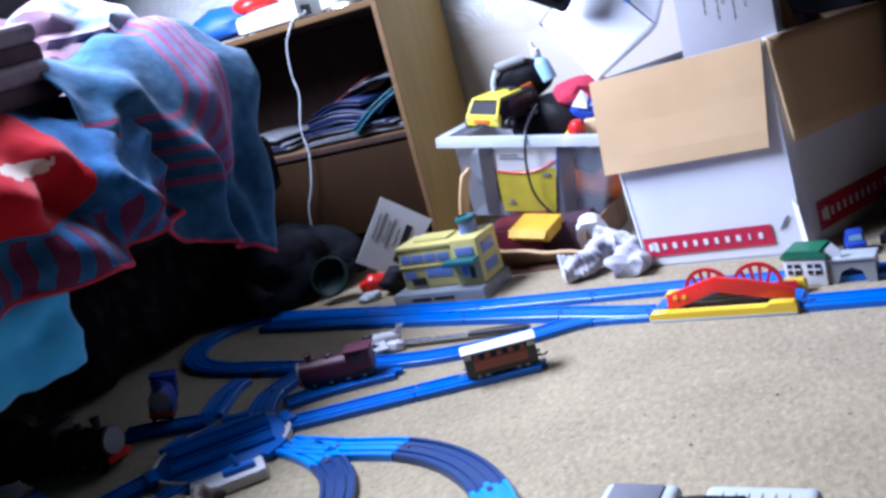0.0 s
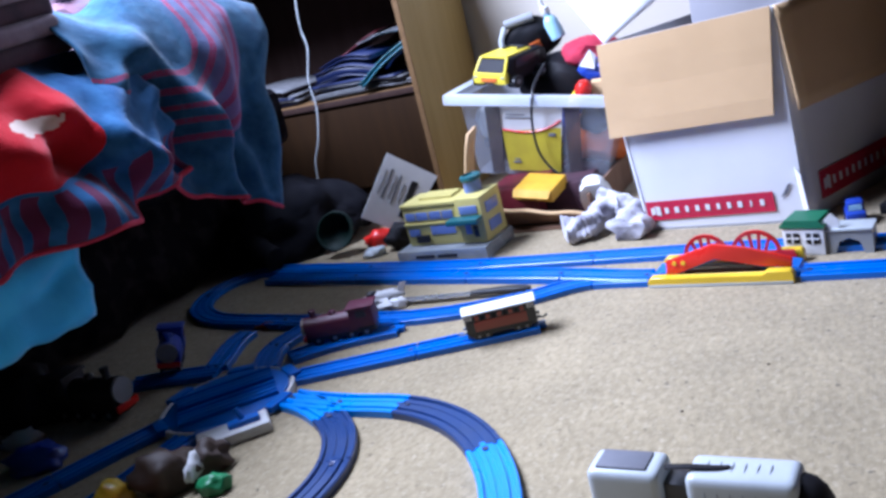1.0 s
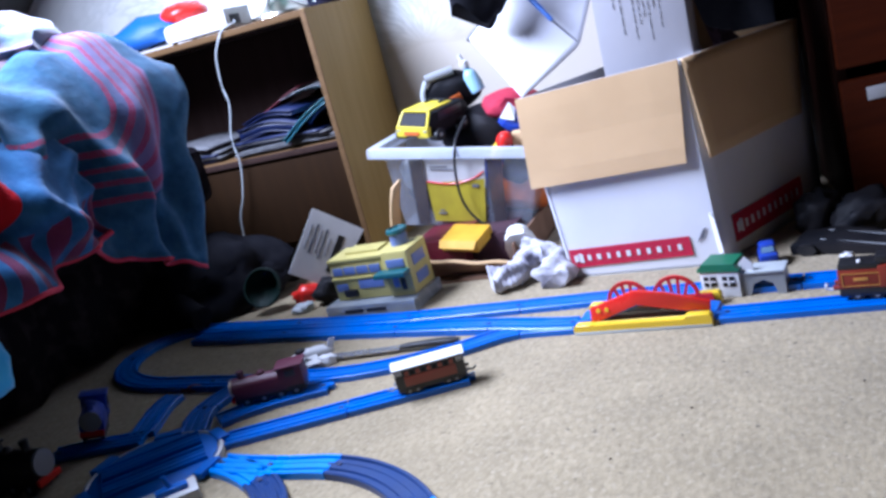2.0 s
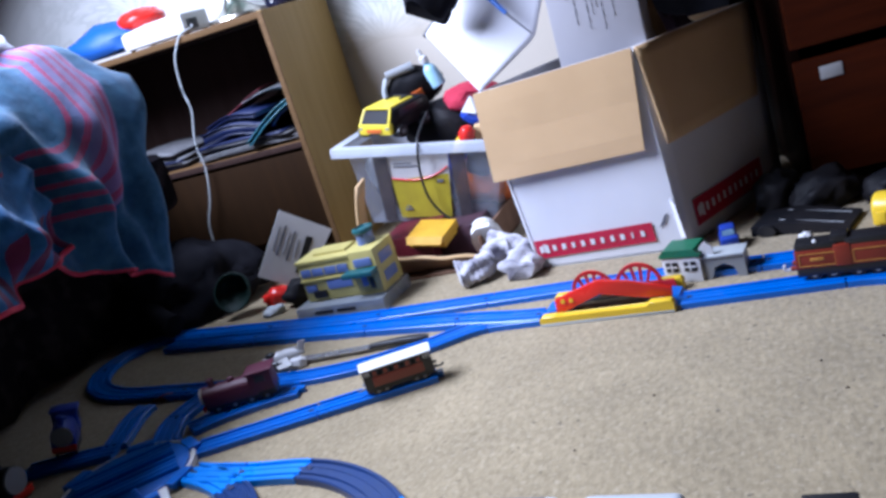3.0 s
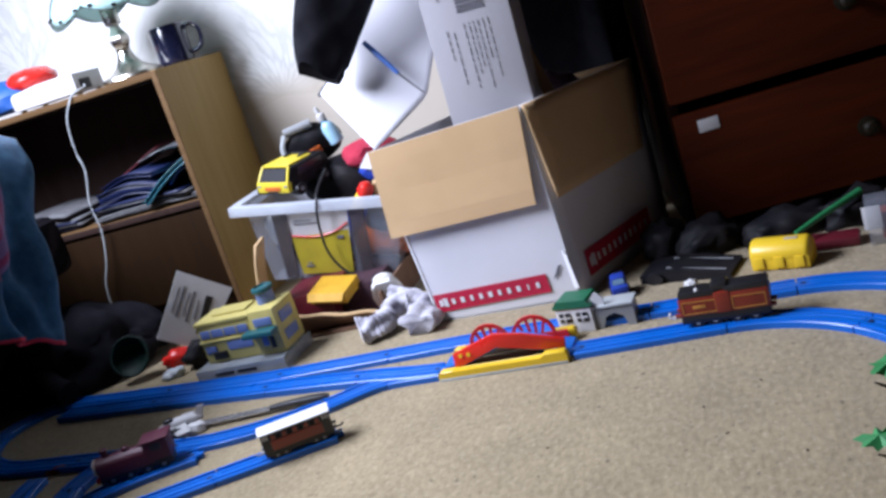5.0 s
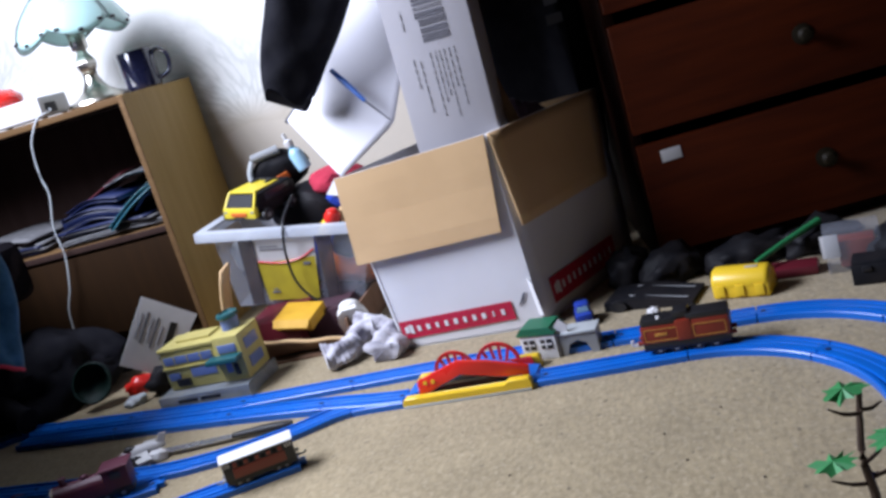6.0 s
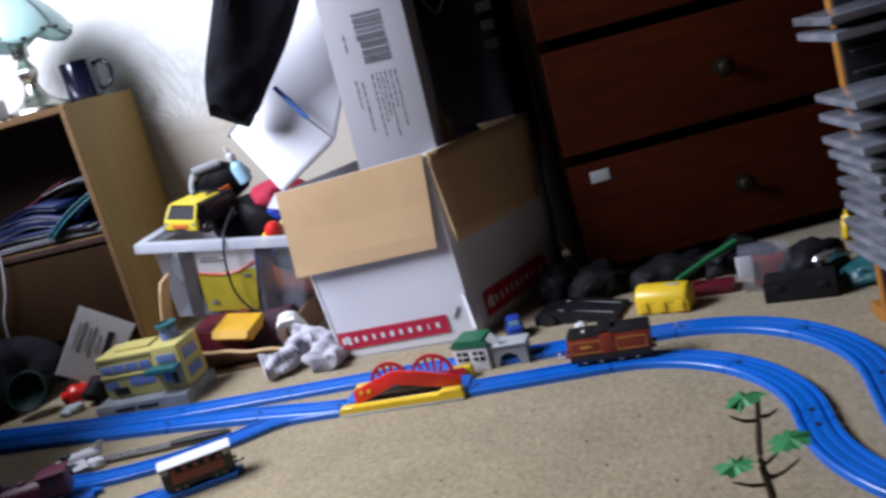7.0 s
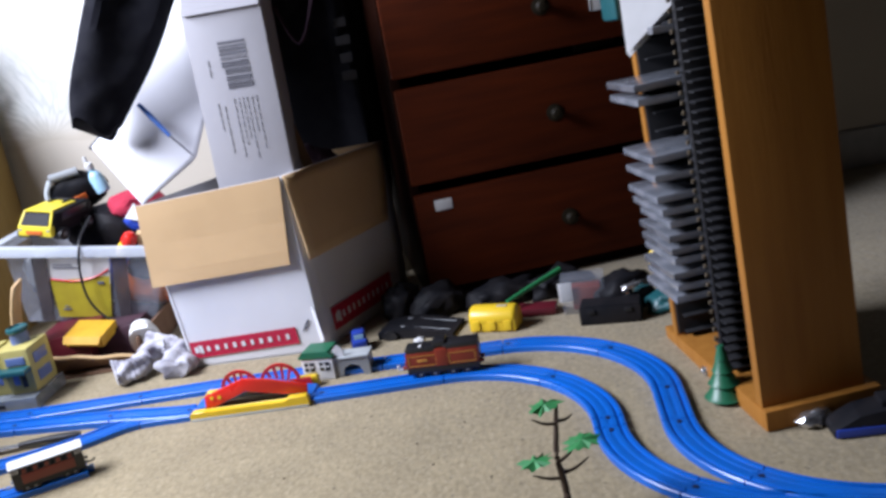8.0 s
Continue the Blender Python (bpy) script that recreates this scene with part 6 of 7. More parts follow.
def water_shed():
    ws = thing("toy_shed", at(0.160, 1.240, 0, -34) @ Matrix.Scale(0.8, 4), "small white toy shed with a green roof on grey supports", "toy building")
    bm = B()
    box(bm, (0.034, 0.022, 0.024), (0.068, 0.046, 0.047), 0.0015)
    wl = part("wall", bm, M["white"], ws)
    bm = B()
    box(bm, (0.034, 0.022, 0.0505), (0.074, 0.052, 0.006), 0.001)
    prism(bm, [(-0.001, 0.0535), (0.069, 0.0535), (0.062, 0.062), (0.006, 0.062)], -0.004, 0.048)
    part("roof", bm, M["fir"], ws, "dark green roof")
    for x in (0.017, 0.050):
        bm = B()
        box(bm, (x, -0.0016, 0.030), (0.022, 0.002, 0.018), 0.0004)
        wn = part("window", bm, M["black"], wl)
        bm = B()
        box(bm, (x, -0.0030, 0.030), (0.022, 0.0015, 0.0022))
        box(bm, (x, -0.0030, 0.030), (0.0022, 0.0014, 0.018))
        part("glazing_bar", bm, M["white"], wn)
    pl = thing("toy_platform", at(0.214, 1.222, 0, -26) @ Matrix.Scale(0.9, 4), "grey plastic arched toy platform beside the far track", "toy platform")
    bm = B()
    prism(bm, [(0, 0), (0.010, 0), (0.016, 0.018), (0.03, 0.024), (0.044, 0.018), (0.050, 0), (0.062, 0), (0.062, 0.034), (0, 0.036)], -0.012, 0.022)
    part("arch", bm, M["grey"], pl)
    bm = B()
    box(bm, (0.030, 0.005, 0.037), (0.066, 0.04, 0.004), 0.001)
    part("deck", bm, M["pale_grey"], pl)
    bm = B()
    prism(bm, [(-0.002, 0.036), (0.018, 0.036), (0.018, 0.052), (0.008, 0.062), (-0.002, 0.052)], -0.010, -0.006)
    part("gable", bm, M["white"], pl)
    bb = thing("toy_car", at(0.274, 1.312, 0, -12), "small dark blue toy car standing behind the track", "toy car")
    bm = B()
    box(bm, (0, 0, 0.013), (0.026, 0.045, 0.016), 0.004)
    box(bm, (0, 0.003, 0.026), (0.022, 0.026, 0.014), 0.004)
    part("body", bm, M["royal"], bb)
    bm = B()
    sheet4(bm, (-0.009, -0.0105, 0.022), (0.009, -0.0105, 0.022), (0.008, -0.0102, 0.030), (-0.008, -0.0102, 0.030), 0.001)
    part("windscreen", bm, M["lightblue"], bb, smooth=False)
    bm = B()
    box(bm, (0, -0.0225, 0.008), (0.024, 0.003, 0.004), 0.001)
    part("bumper", bm, M["grey"], bb)
    for x in (-0.012, 0.012):
        for y in (-0.013, 0.014):
            bm = B()
            rod(bm, (x - 0.003, y, 0.006), (x + 0.003, y, 0.006), 0.006, seg=12)
            part("wheel", bm, M["black"], bb)


water_shed()


def bridge():
    br = thing("toy_bridge", at(-0.028, 1.209, 0, -23.6), "red plastic toy bridge with arched trusses on yellow ramps", "toy bridge")
    L, W = 0.19, 0.088
    for y, name in ((0.007, "near"), (W - 0.007, "far")):
        bm = B()
        prism(bm, [(0, 0), (L, 0), (L, 0.014), (L - 0.004, 0.018), (L - 0.032, 0.018), (L - 0.038, 0.012), (0.030, 0.012), (0.024, 0.014), (0.004, 0.014), (0, 0.010)], y - 0.007, y + 0.007)
        bmesh.ops.bevel(bm, geom=bm.edges[:], offset=0.0008, segments=1, affect="EDGES", profile=0.5)
        kb = part("kerb", bm, M["yellow"], br, "yellow edge ramp")
        bm = B()
        box(bm, (L / 2, y, 0.0022), (L - 0.002, 0.0150, 0.0040), 0.0004)
        part("skirting_strip", bm, M["pale_grey"], kb)
    bm = B()
    prism(bm, [(0.022, 0.010), (0.030, 0.010), (0.090, 0.034), (0.150, 0.020), (0.186, 0.016), (0.188, 0.030), (0.130, 0.046), (0.090, 0.053), (0.024, 0.032)], 0.015, 0.021)
    bmesh.ops.bevel(bm, geom=bm.edges[:], offset=0.0012, segments=2, affect="EDGES", profile=0.5)
    part("girder", bm, M["red"], br)
    bm = B()
    prism(bm, [(0.022, 0.010), (0.182, 0.010), (0.180, 0.020), (0.026, 0.020)], W - 0.021, W - 0.017)
    part("far_beam", bm, M["red"], br)
    bm = B()
    prism(bm, [(-0.006, 0.0), (0.0, 0.010), (0.03, 0.014), (0.09, 0.031), (0.12, 0.030), (0.165, 0.014), (L, 0.009), (L + 0.006, 0.0), (L - 0.02, 0.002), (0.12, 0.026), (0.09, 0.027), (0.02, 0.004)], 0.024, W - 0.024)
    part("deck", bm, M["track"], br, "blue track deck")
    for y in (W - 0.019,):
        for x0, r in ((0.064, 0.031), (0.131, 0.033)):
            tr = None
            zc = 0.019
            bm = B()
            arc = [math.pi * k / 16 for k in range(17)]
            ring = [(x0 + r * math.cos(p), zc + 0.95 * r * math.sin(p)) for p in arc] + [(x0 + (r - 0.0055) * math.cos(p), zc + 0.95 * (r - 0.0055) * math.sin(p)) for p in reversed(arc)]
            n = len(ring)
            vs = [bm.verts.new((x, yy, z)) for yy in (y - 0.0018, y + 0.0018) for x, z in ring]
            for q in range(16):
                a, b, c, d = q, q + 1, n - 2 - q, n - 1 - q
                bm.faces.new((vs[a], vs[b], vs[c], vs[d]))
                bm.faces.new((vs[n + d], vs[n + c], vs[n + b], vs[n + a]))
            for q in range(n):
                bm.faces.new((vs[q], vs[q + n], vs[(q + 1) % n + n], vs[(q + 1) % n]))
            tr = part("truss_arch", bm, M["red"], br)
            for k in range(1, 5):
                x = x0 - r + 2 * r * k / 5
                h = 0.95 * math.sqrt(max(0, r * r - (x - x0) ** 2))
                bm = B()
                xb = x0 + 0.55 * (x - x0)
                prism(bm, [(xb - 0.0022, 0.016), (xb + 0.0022, 0.016), (x + 0.0022, zc + h - 0.003), (x - 0.0022, zc + h - 0.003)], y - 0.0014, y + 0.0014)
                part("truss_bar", bm, M["red"], tr)
    for x in (0.036, 0.048):
        bm = B()
        rod(bm, (x, 0.013, 0.029), (x, 0.019, 0.029), 0.003, seg=10)
        part("lamp_stud", bm, M["yellow"], br)


bridge()


def turntable():
    tt = thing("toy_turntable", at(-0.600, 1.072, 0, 24), "blue toy railway turntable in a pale grey ring", "toy turntable")
    bm = B()
    lathe(bm, [(0.093, 0.0), (0.094, 0.004), (0.092, 0.0095), (0.088, 0.0105), (0.086, 0.006), (0.0, 0.006)], 40)
    part("ring", bm, M["white"], tt)
    bm = B()
    lathe(bm, [(0.084, 0.0055), (0.084, 0.010), (0.082, 0.011), (0.0, 0.011)], 40)
    part("disc", bm, M["track"], tt)
    for y in (-0.028, 0.028):
        bm = rail_piece([(Vector((-0.078 + 0.012 * abs(y) / 0.028, y, 0)), Vector((1, 0, 0))), (Vector((0.078 - 0.012 * abs(y) / 0.028, y, 0)), Vector((1, 0, 0)))], 0.007)
        part("rail", bm, M["track"], tt)
    bm = B()
    box(bm, (0.0, -0.112, 0.008), (0.09, 0.04, 0.014), 0.003)
    part("lever_base", bm, M["white"], tt)
    bm = B()
    box(bm, (0.015, -0.112, 0.018), (0.04, 0.014, 0.008), 0.003)
    rod(bm, (0.015, -0.112, 0.018), (0.01, -0.108, 0.036), 0.0035)
    part("lever", bm, M["track"], tt, "blue hand lever")
    for k in range(6):
        a = radians(60 * k + 12)
        bm = B()
        box(bm, (0.092, 0, 0.008), (0.016, 0.04, 0.009), 0.001, Matrix.Rotation(a, 4, "Z"))
        part("socket", bm, M["track"], tt)


turntable()

# ---- rolling stock ----
M["rust"] = plastic("rust_red_plastic", (0.20, 0.022, 0.010), 0.4)
M["maroon"] = plastic("dark_maroon_plastic", (0.075, 0.006, 0.022), 0.5)
M["gold"] = plastic("gold_print", (0.48, 0.22, 0.04), 0.4)
M["cream_pl"] = plastic("cream_plastic", (0.50, 0.44, 0.32), 0.45)
M["brown_pl"] = plastic("chestnut_plastic", (0.21, 0.036, 0.018), 0.4)


def wheels(parent, xs, r=0.0085, gauge=0.012):
    for x in xs:
        for y in (-gauge, gauge):
            bm = B()
            rod(bm, (x, y - 0.002, r), (x, y + 0.002, r), r, seg=14)
            wh = part("wheel", bm, M["black"], parent)
            bm = B()
            rod(bm, (x, y - 0.0026, r), (x, y + 0.0026, r), r * 0.4, seg=8)
            part("hub", bm, M["grey"], wh)


def tank_engine(m):
    en = thing("toy_locomotive", m, "rust-red toy diesel locomotive with a black roof, on the track", "toy train")
    bm = B()
    box(bm, (0, 0, 0.014), (0.112, 0.030, 0.014), 0.002)
    part("chassis", bm, M["black"], en)
    bm = B()
    box(bm, (-0.030, 0, 0.030), (0.052, 0.032, 0.024), 0.002)
    box(bm, (0.030, 0, 0.031), (0.054, 0.032, 0.026), 0.002)
    box(bm, (0.0, 0, 0.032), (0.02, 0.034, 0.028), 0.002)
    bd = part("body", bm, M["rust"], en)
    for x, w in ((-0.030, 0.042), (0.032, 0.040)):
        for s in (-1, 1):
            bm = B()
            for zz in (0.0215, 0.0375):
                box(bm, (x, s * 0.0163, zz), (w, 0.0008, 0.0010))
            for xx in (x - w / 2, x + w / 2):
                box(bm, (xx, s * 0.0163, 0.0295), (0.0010, 0.0008, 0.016))
            part("lining", bm, M["gold"], bd, smooth=False)
    for s in (-1, 1):
        bm = B()
        box(bm, (-0.030, s * 0.0164, 0.030), (0.016, 0.0008, 0.004), 0.0003)
        part("name_bar", bm, M["gold"], bd)
    bm = B()
    box(bm, (-0.030, 0, 0.0455), (0.050, 0.030, 0.009), 0.003)
    box(bm, (0.031, 0, 0.0475), (0.054, 0.031, 0.009), 0.003)
    box(bm, (-0.002, 0, 0.0515), (0.020, 0.026, 0.010), 0.002)
    part("roof", bm, M["black"], en)
    bm = B()
    ball(bm, (-0.030, -0.010, 0.051), 0.003, seg=8)
    part("switch", bm, M["white"], en)
    bm = B()
    box(bm, (0.0575, 0, 0.036), (0.002, 0.022, 0.012), 0.001)
    part("front_window", bm, M["pale_grey"], en)
    for s in (-1, 1):
        bm = B()
        for y in (-0.009, 0.009):
            rod(bm, (s * 0.056, y, 0.018), (s * 0.063, y, 0.018), 0.0032, seg=10)
        part("buffer", bm, M["rust"], en)
    bm = B()
    tube(bm, smooth_line([(-0.058, 0, 0.014), (-0.068, 0, 0.013), (-0.073, 0, 0.016), (-0.071, 0, 0.020)], 4), 0.002, 6)
    part("coupling", bm, M["white"], en)
    wheels(en, (-0.036, -0.014, 0.014, 0.036))


tank_engine(at(0.355, 1.090, 0.0068, -26.5))


def coach(m, label, side="brown_pl", roof="white"):
    co = thing("toy_coach", m, label, "toy train", "toy coaches")
    bm = B()
    box(bm, (0, 0, 0.012), (0.100, 0.026, 0.010), 0.001)
    part("underframe", bm, M["black"], co)
    bm = B()
    box(bm, (0, 0, 0.034), (0.100, 0.034, 0.036), 0.0015)
    bd = part("body", bm, M["black"], co)
    for s in (-1, 1):
        bm = B()
        box(bm, (0, s * 0.0175, 0.028), (0.074, 0.002, 0.018), 0.0006)
        part("side_panel", bm, M[side], bd, "chestnut side panel")
        for k in range(9):
            bm = B()
            box(bm, (-0.032 + 0.008 * k, s * 0.0175, 0.0425), (0.0055, 0.002, 0.008), 0.0005)
            part("window", bm, M["dark_toy"] if k % 2 else M[side], bd)
        for e in (-1, 1):
            bm = B()
            for k in range(3):
                box(bm, (e * (0.0405 + 0.0035 * k), s * 0.0175, 0.045), (0.0018, 0.0022, 0.007))
            part("end_stripes", bm, M["white"], bd, smooth=False)
    bm = B()
    n = 8
    out = [(-0.018 + 0.036 * k / n, 0.0525 + 0.005 * math.sin(math.pi * k / n)) for k in range(n + 1)] + [(0.018, 0.0505), (-0.018, 0.0505)]
    prism(bm, out, -0.052, 0.052, pose(0, 0, 0, 0, 0, 90))
    part("roof", bm, M[roof], co, "white curved roof")
    for e in (-1, 1):
        bm = B()
        tube(bm, smooth_line([(e * 0.049, 0, 0.012), (e * 0.060, 0, 0.011), (e * 0.064, 0, 0.015)], 4), 0.0018, 6)
        rod(bm, (e * 0.05, 0.009, 0.017), (e * 0.055, 0.009, 0.017), 0.003, seg=8)
        rod(bm, (e * 0.05, -0.009, 0.017), (e * 0.055, -0.009, 0.017), 0.003, seg=8)
        part("coupling", bm, M["grey"], co)
    wheels(co, (-0.034, -0.022, 0.022, 0.034), 0.007)
    return co


coach(at(-0.226, 1.134, 0.0068, 7) @ Matrix.Diagonal((0.94, 0.9, 0.76, 1)), "toy coach with chestnut sides and white roof on the siding")


def steam_engine(m, label, body, cab, dome="black", front="grey"):
    en = thing("toy_steam_engine", m, label, "toy train", "toy steam engines")
    bm = B()
    box(bm, (0, 0, 0.013), (0.100, 0.028, 0.012), 0.0015)
    part("chassis", bm, M["black"], en)
    bm = B()
    rod(bm, (-0.050, 0, 0.033), (0.020, 0, 0.033), 0.0155, seg=22)
    box(bm, (-0.012, 0, 0.024), (0.074, 0.032, 0.018), 0.002)
    bl = part("boiler", bm, M[body], en)
    bm = B()
    rod(bm, (-0.0535, 0, 0.033), (-0.049, 0, 0.033), 0.0145, seg=22)
    part("smokebox_door", bm, M[front], bl)
    bm = B()
    box(bm, (0.034, 0, 0.036), (0.034, 0.034, 0.034), 0.002)
    cb = part("cab", bm, M[body], en)
    bm = B()
    box(bm, (0.034, 0, 0.0545), (0.040, 0.038, 0.004), 0.0016)
    part("cab_roof", bm, M[cab], cb)
    for s in (-1, 1):
        bm = B()
        box(bm, (0.034, s * 0.0172, 0.043), (0.014, 0.0015, 0.012), 0.001)
        part("window", bm, M["black"], cb)
    bm = B()
    lathe(bm, [(0.005, 0.046), (0.0042, 0.052), (0.0055, 0.060), (0.0045, 0.061), (0.0, 0.061)], 12, pose(-0.036, 0, 0))
    part("chimney", bm, M[dome], bl)
    bm = B()
    ball(bm, (-0.008, 0, 0.049), 0.006, seg=10)
    part("dome", bm, M[dome], bl)
    bm = B()
    box(bm, (-0.052, 0, 0.015), (0.004, 0.032, 0.008), 0.001)
    part("buffer_beam", bm, M["red"], en, "red buffer beam")
    wheels(en, (-0.034, -0.010, 0.014, 0.036), 0.0085)
    return en


steam_engine(at(-0.468, 1.222, 0.0068, 2) @ Matrix.Diagonal((1.05, 1, 0.84, 1)), "dark maroon toy steam engine with a cream front on the siding", "maroon", "maroon", "maroon", "cream_pl")
steam_engine(at(-0.815, 1.112, 0.0, 162) @ Matrix.Scale(1.25, 4), "black toy steam engine with a red buffer beam", "black", "black", "black", "grey")
steam_engine(pose(-0.742, 1.222, 0.012, 0, 12, 0) @ at(0, 0, 0, 104) @ Matrix.Diagonal((0.6, 1.05, 1.05, 1)), "blue toy steam engine with a red buffer beam, seen end-on", "royal", "royal", "royal", "grey")


def ramp_track():
    track([(-0.80, 1.195, 4), (-0.655, 1.185, -4)], "dull blue loose toy track under the blue engine", ["track"])
    track([(-0.665, 1.195, 85), (-0.655, 1.325, 62)], "dull blue loose toy track lying aslant", ["track"])


ramp_track()


def big_grey_train():
    gt = thing("toy_bullet_train", at(-0.031, 0.684, 0, -22.5), "pale grey toy express train with dark panels lying on the carpet", "toy train")
    for name, x0, x1 in (("rear_car", -0.095, -0.030), ("front_car", -0.010, 0.078)):
        bm = B()
        box(bm, ((x0 + x1) / 2, 0, 0.026), (x1 - x0, 0.040, 0.042), 0.009, seg=4)
        car = part(name, bm, M["pale_grey"], gt)
        bm = B()
        box(bm, ((x0 + x1) / 2, 0, 0.013), (x1 - x0 - 0.004, 0.0415, 0.005), 0.001)
        part("side_stripe", bm, M["royal"], car)
        if name == "front_car":
            for k in range(6):
                bm = B()
                x = x0 + 0.016 + 0.010 * k
                tube(bm, [(x, 0.0204 * math.cos(a), 0.0295 + 0.0180 * math.sin(a)) for a in [math.pi * j / 10 for j in range(11)]], 0.0007, 5)
                part("roof_rib", bm, M["grey"], car)
        else:
            bm = B()
            box(bm, ((x0 + x1) / 2 - 0.002, 0.0, 0.0472), (0.044, 0.027, 0.003), 0.0012)
            part("roof_panel", bm, M["ink"], car, "dark grey roof panel")
    bm = B()
    box(bm, (-0.020, 0, 0.022), (0.022, 0.024, 0.026), 0.003)
    part("coupling", bm, M["black"], gt)
    bm = B()
    tube(bm, smooth_line([(-0.028, -0.004, 0.046), (-0.008, -0.006, 0.049), (0.014, -0.004, 0.048), (0.024, 0.0, 0.0465)], 4), 0.0035, 8, flat=0.5)
    part("coupling_arm", bm, M["dark_toy"], gt)
    bm = B()
    rows = []
    for x, q in ((0.076, 1.0), (0.086, 0.92), (0.094, 0.72), (0.099, 0.45), (0.101, 0.15)):
        rows.append([bm.verts.new((x, 0.0195 * q * math.cos(a), 0.010 + (0.017 + 0.0165 * math.sin(a)) * q)) for a in [2 * math.pi * k / 16 for k in range(16)]])
    for a, b in zip(rows, rows[1:]):
        for k in range(16):
            bm.faces.new((a[k], a[(k + 1) % 16], b[(k + 1) % 16], b[k]))
    bm.faces.new(rows[-1])
    part("nose", bm, M["dark_toy"], gt, "black nose")
    wheels(gt, (-0.08, -0.045, 0.01, 0.06), 0.008)


big_grey_train()
steam_engine(at(0.168, 0.578, 0.0, -20 + 180), "black and maroon toy engine lying on the carpet", "maroon", "black", "black", "grey")

# ---- loose things on the carpet ----
M["bark"] = plastic("brown_bark_plastic", (0.045, 0.025, 0.015), 0.6)
M["silver"] = mat("crumpled_foil", (0.75, 0.75, 0.77), rough=0.25, metal=0.9, scale=60, bump=0.8, bump_scale=200)


def toy_tree(m):
    tr = thing("toy_tree", m, "brown plastic toy tree with three flat green leaf clusters", "toy tree")
    bm = B()
    ln = smooth_line([(0, 0, 0), (0.001, 0, 0.03), (-0.003, 0, 0.06), (0.002, 0.002, 0.085), (0.004, 0, 0.105)], 5)
    tube(bm, ln, [0.0036 - 0.0020 * k / len(ln) for k in range(len(ln))], 8)
    tk = part("trunk", bm, M["bark"], tr)
    bm = B()
    lathe(bm, [(0.017, 0), (0.017, 0.002), (0.006, 0.004), (0.004, 0.008)], 16)
    part("foot", bm, M["bark"], tr)
    rnd = random.Random(2)
    for p, q in (((0, 0, 0.044), (0.026, -0.004, 0.050)), ((0.001, 0, 0.040), (-0.026, 0.004, 0.052)), ((0.0, 0, 0.056), (0.024, 0.006, 0.062)), ((0, 0, 0.090), (-0.020, 0.002, 0.101)), ((0.002, 0, 0.092), (0.016, -0.003, 0.093)), ((-0.001, 0, 0.050), (0.010, 0.004, 0.042))):
        bm = B()
        tube(bm, smooth_line([p, (Vector(p) + Vector(q)) / 2 + Vector((0, 0, -0.002)), q], 4), [0.0014] * 5 + [0.0011] * 2 + [0.0007] * 2, 6)
        part("branch", bm, M["bark"], tk)
    for c, r in (((-0.024, 0.002, 0.064), 0.0155), ((0.027, 0.004, 0.061), 0.018), ((-0.008, 0.0, 0.109), 0.0165)):
        bm = B()
        n = 11
        pts = []
        for k in range(2 * n):
            a = math.pi * k / n
            rr = r * (1.05 if k % 2 == 0 else 0.74) * rnd.uniform(0.80, 1.15)
            pts.append((c[0] + rr * math.cos(a), c[1] + 0.75 * rr * math.sin(a), c[2] + rnd.uniform(-0.0025, 0.0018)))
        top = bm.verts.new((c[0], c[1], c[2] + 0.0022))
        low = bm.verts.new((c[0], c[1], c[2] - 0.0012))
        vs = [bm.verts.new(p) for p in pts]
        for k in range(2 * n):
            bm.faces.new((top, vs[k], vs[(k + 1) % (2 * n)]))
            bm.faces.new((low, vs[(k + 1) % (2 * n)], vs[k]))
        part("foliage", bm, M["foliage"], tr, smooth=False)


toy_tree(at(0.331, 0.630, 0, 12) @ Matrix.Scale(1.27, 4))


def fir_tree(m):
    fr = thing("toy_fir", m, "dark green plastic toy fir tree in tiers", "toy tree")
    z = 0.004
    for k, (r, h) in enumerate(((0.026, 0.026), (0.020, 0.024), (0.014, 0.022), (0.009, 0.020))):
        bm = B()
        lathe(bm, [(r * 0.8, z), (r, z + 0.002), (r * 0.85, z + 0.005), (r * 0.42, z + h), (0.0, z + h)], 18)
        part("tier", bm, M["fir"], fr)
        z += h * 0.72
    bm = B()
    lathe(bm, [(0.014, 0), (0.014, 0.003), (0.010, 0.006)], 14)
    part("foot", bm, M["black"], fr)


fir_tree(at(0.622, 0.757, 0, 0))


def scrap(name, x, y, z, s, mt, label, cat, seed=1, turn=0):
    bm = B()
    bmesh.ops.create_icosphere(bm, subdivisions=1 if max(s) < 0.005 else 3, radius=1)
    for v in bm.verts:
        q = v.co.copy()
        k = 1 + 0.5 * noise.noise(q * 2.0 + Vector((seed, 3, 0))) + 0.22 * noise.noise(q * 5.5 + Vector((0, seed, 1)))
        v.co = Vector((q.x * s[0], q.y * s[1], max(-0.6, q.z) * s[2])) * k
    return soften(piece(name, bm, M[mt], at(x, y, z + 0.55 * s[2], turn), label, cat))


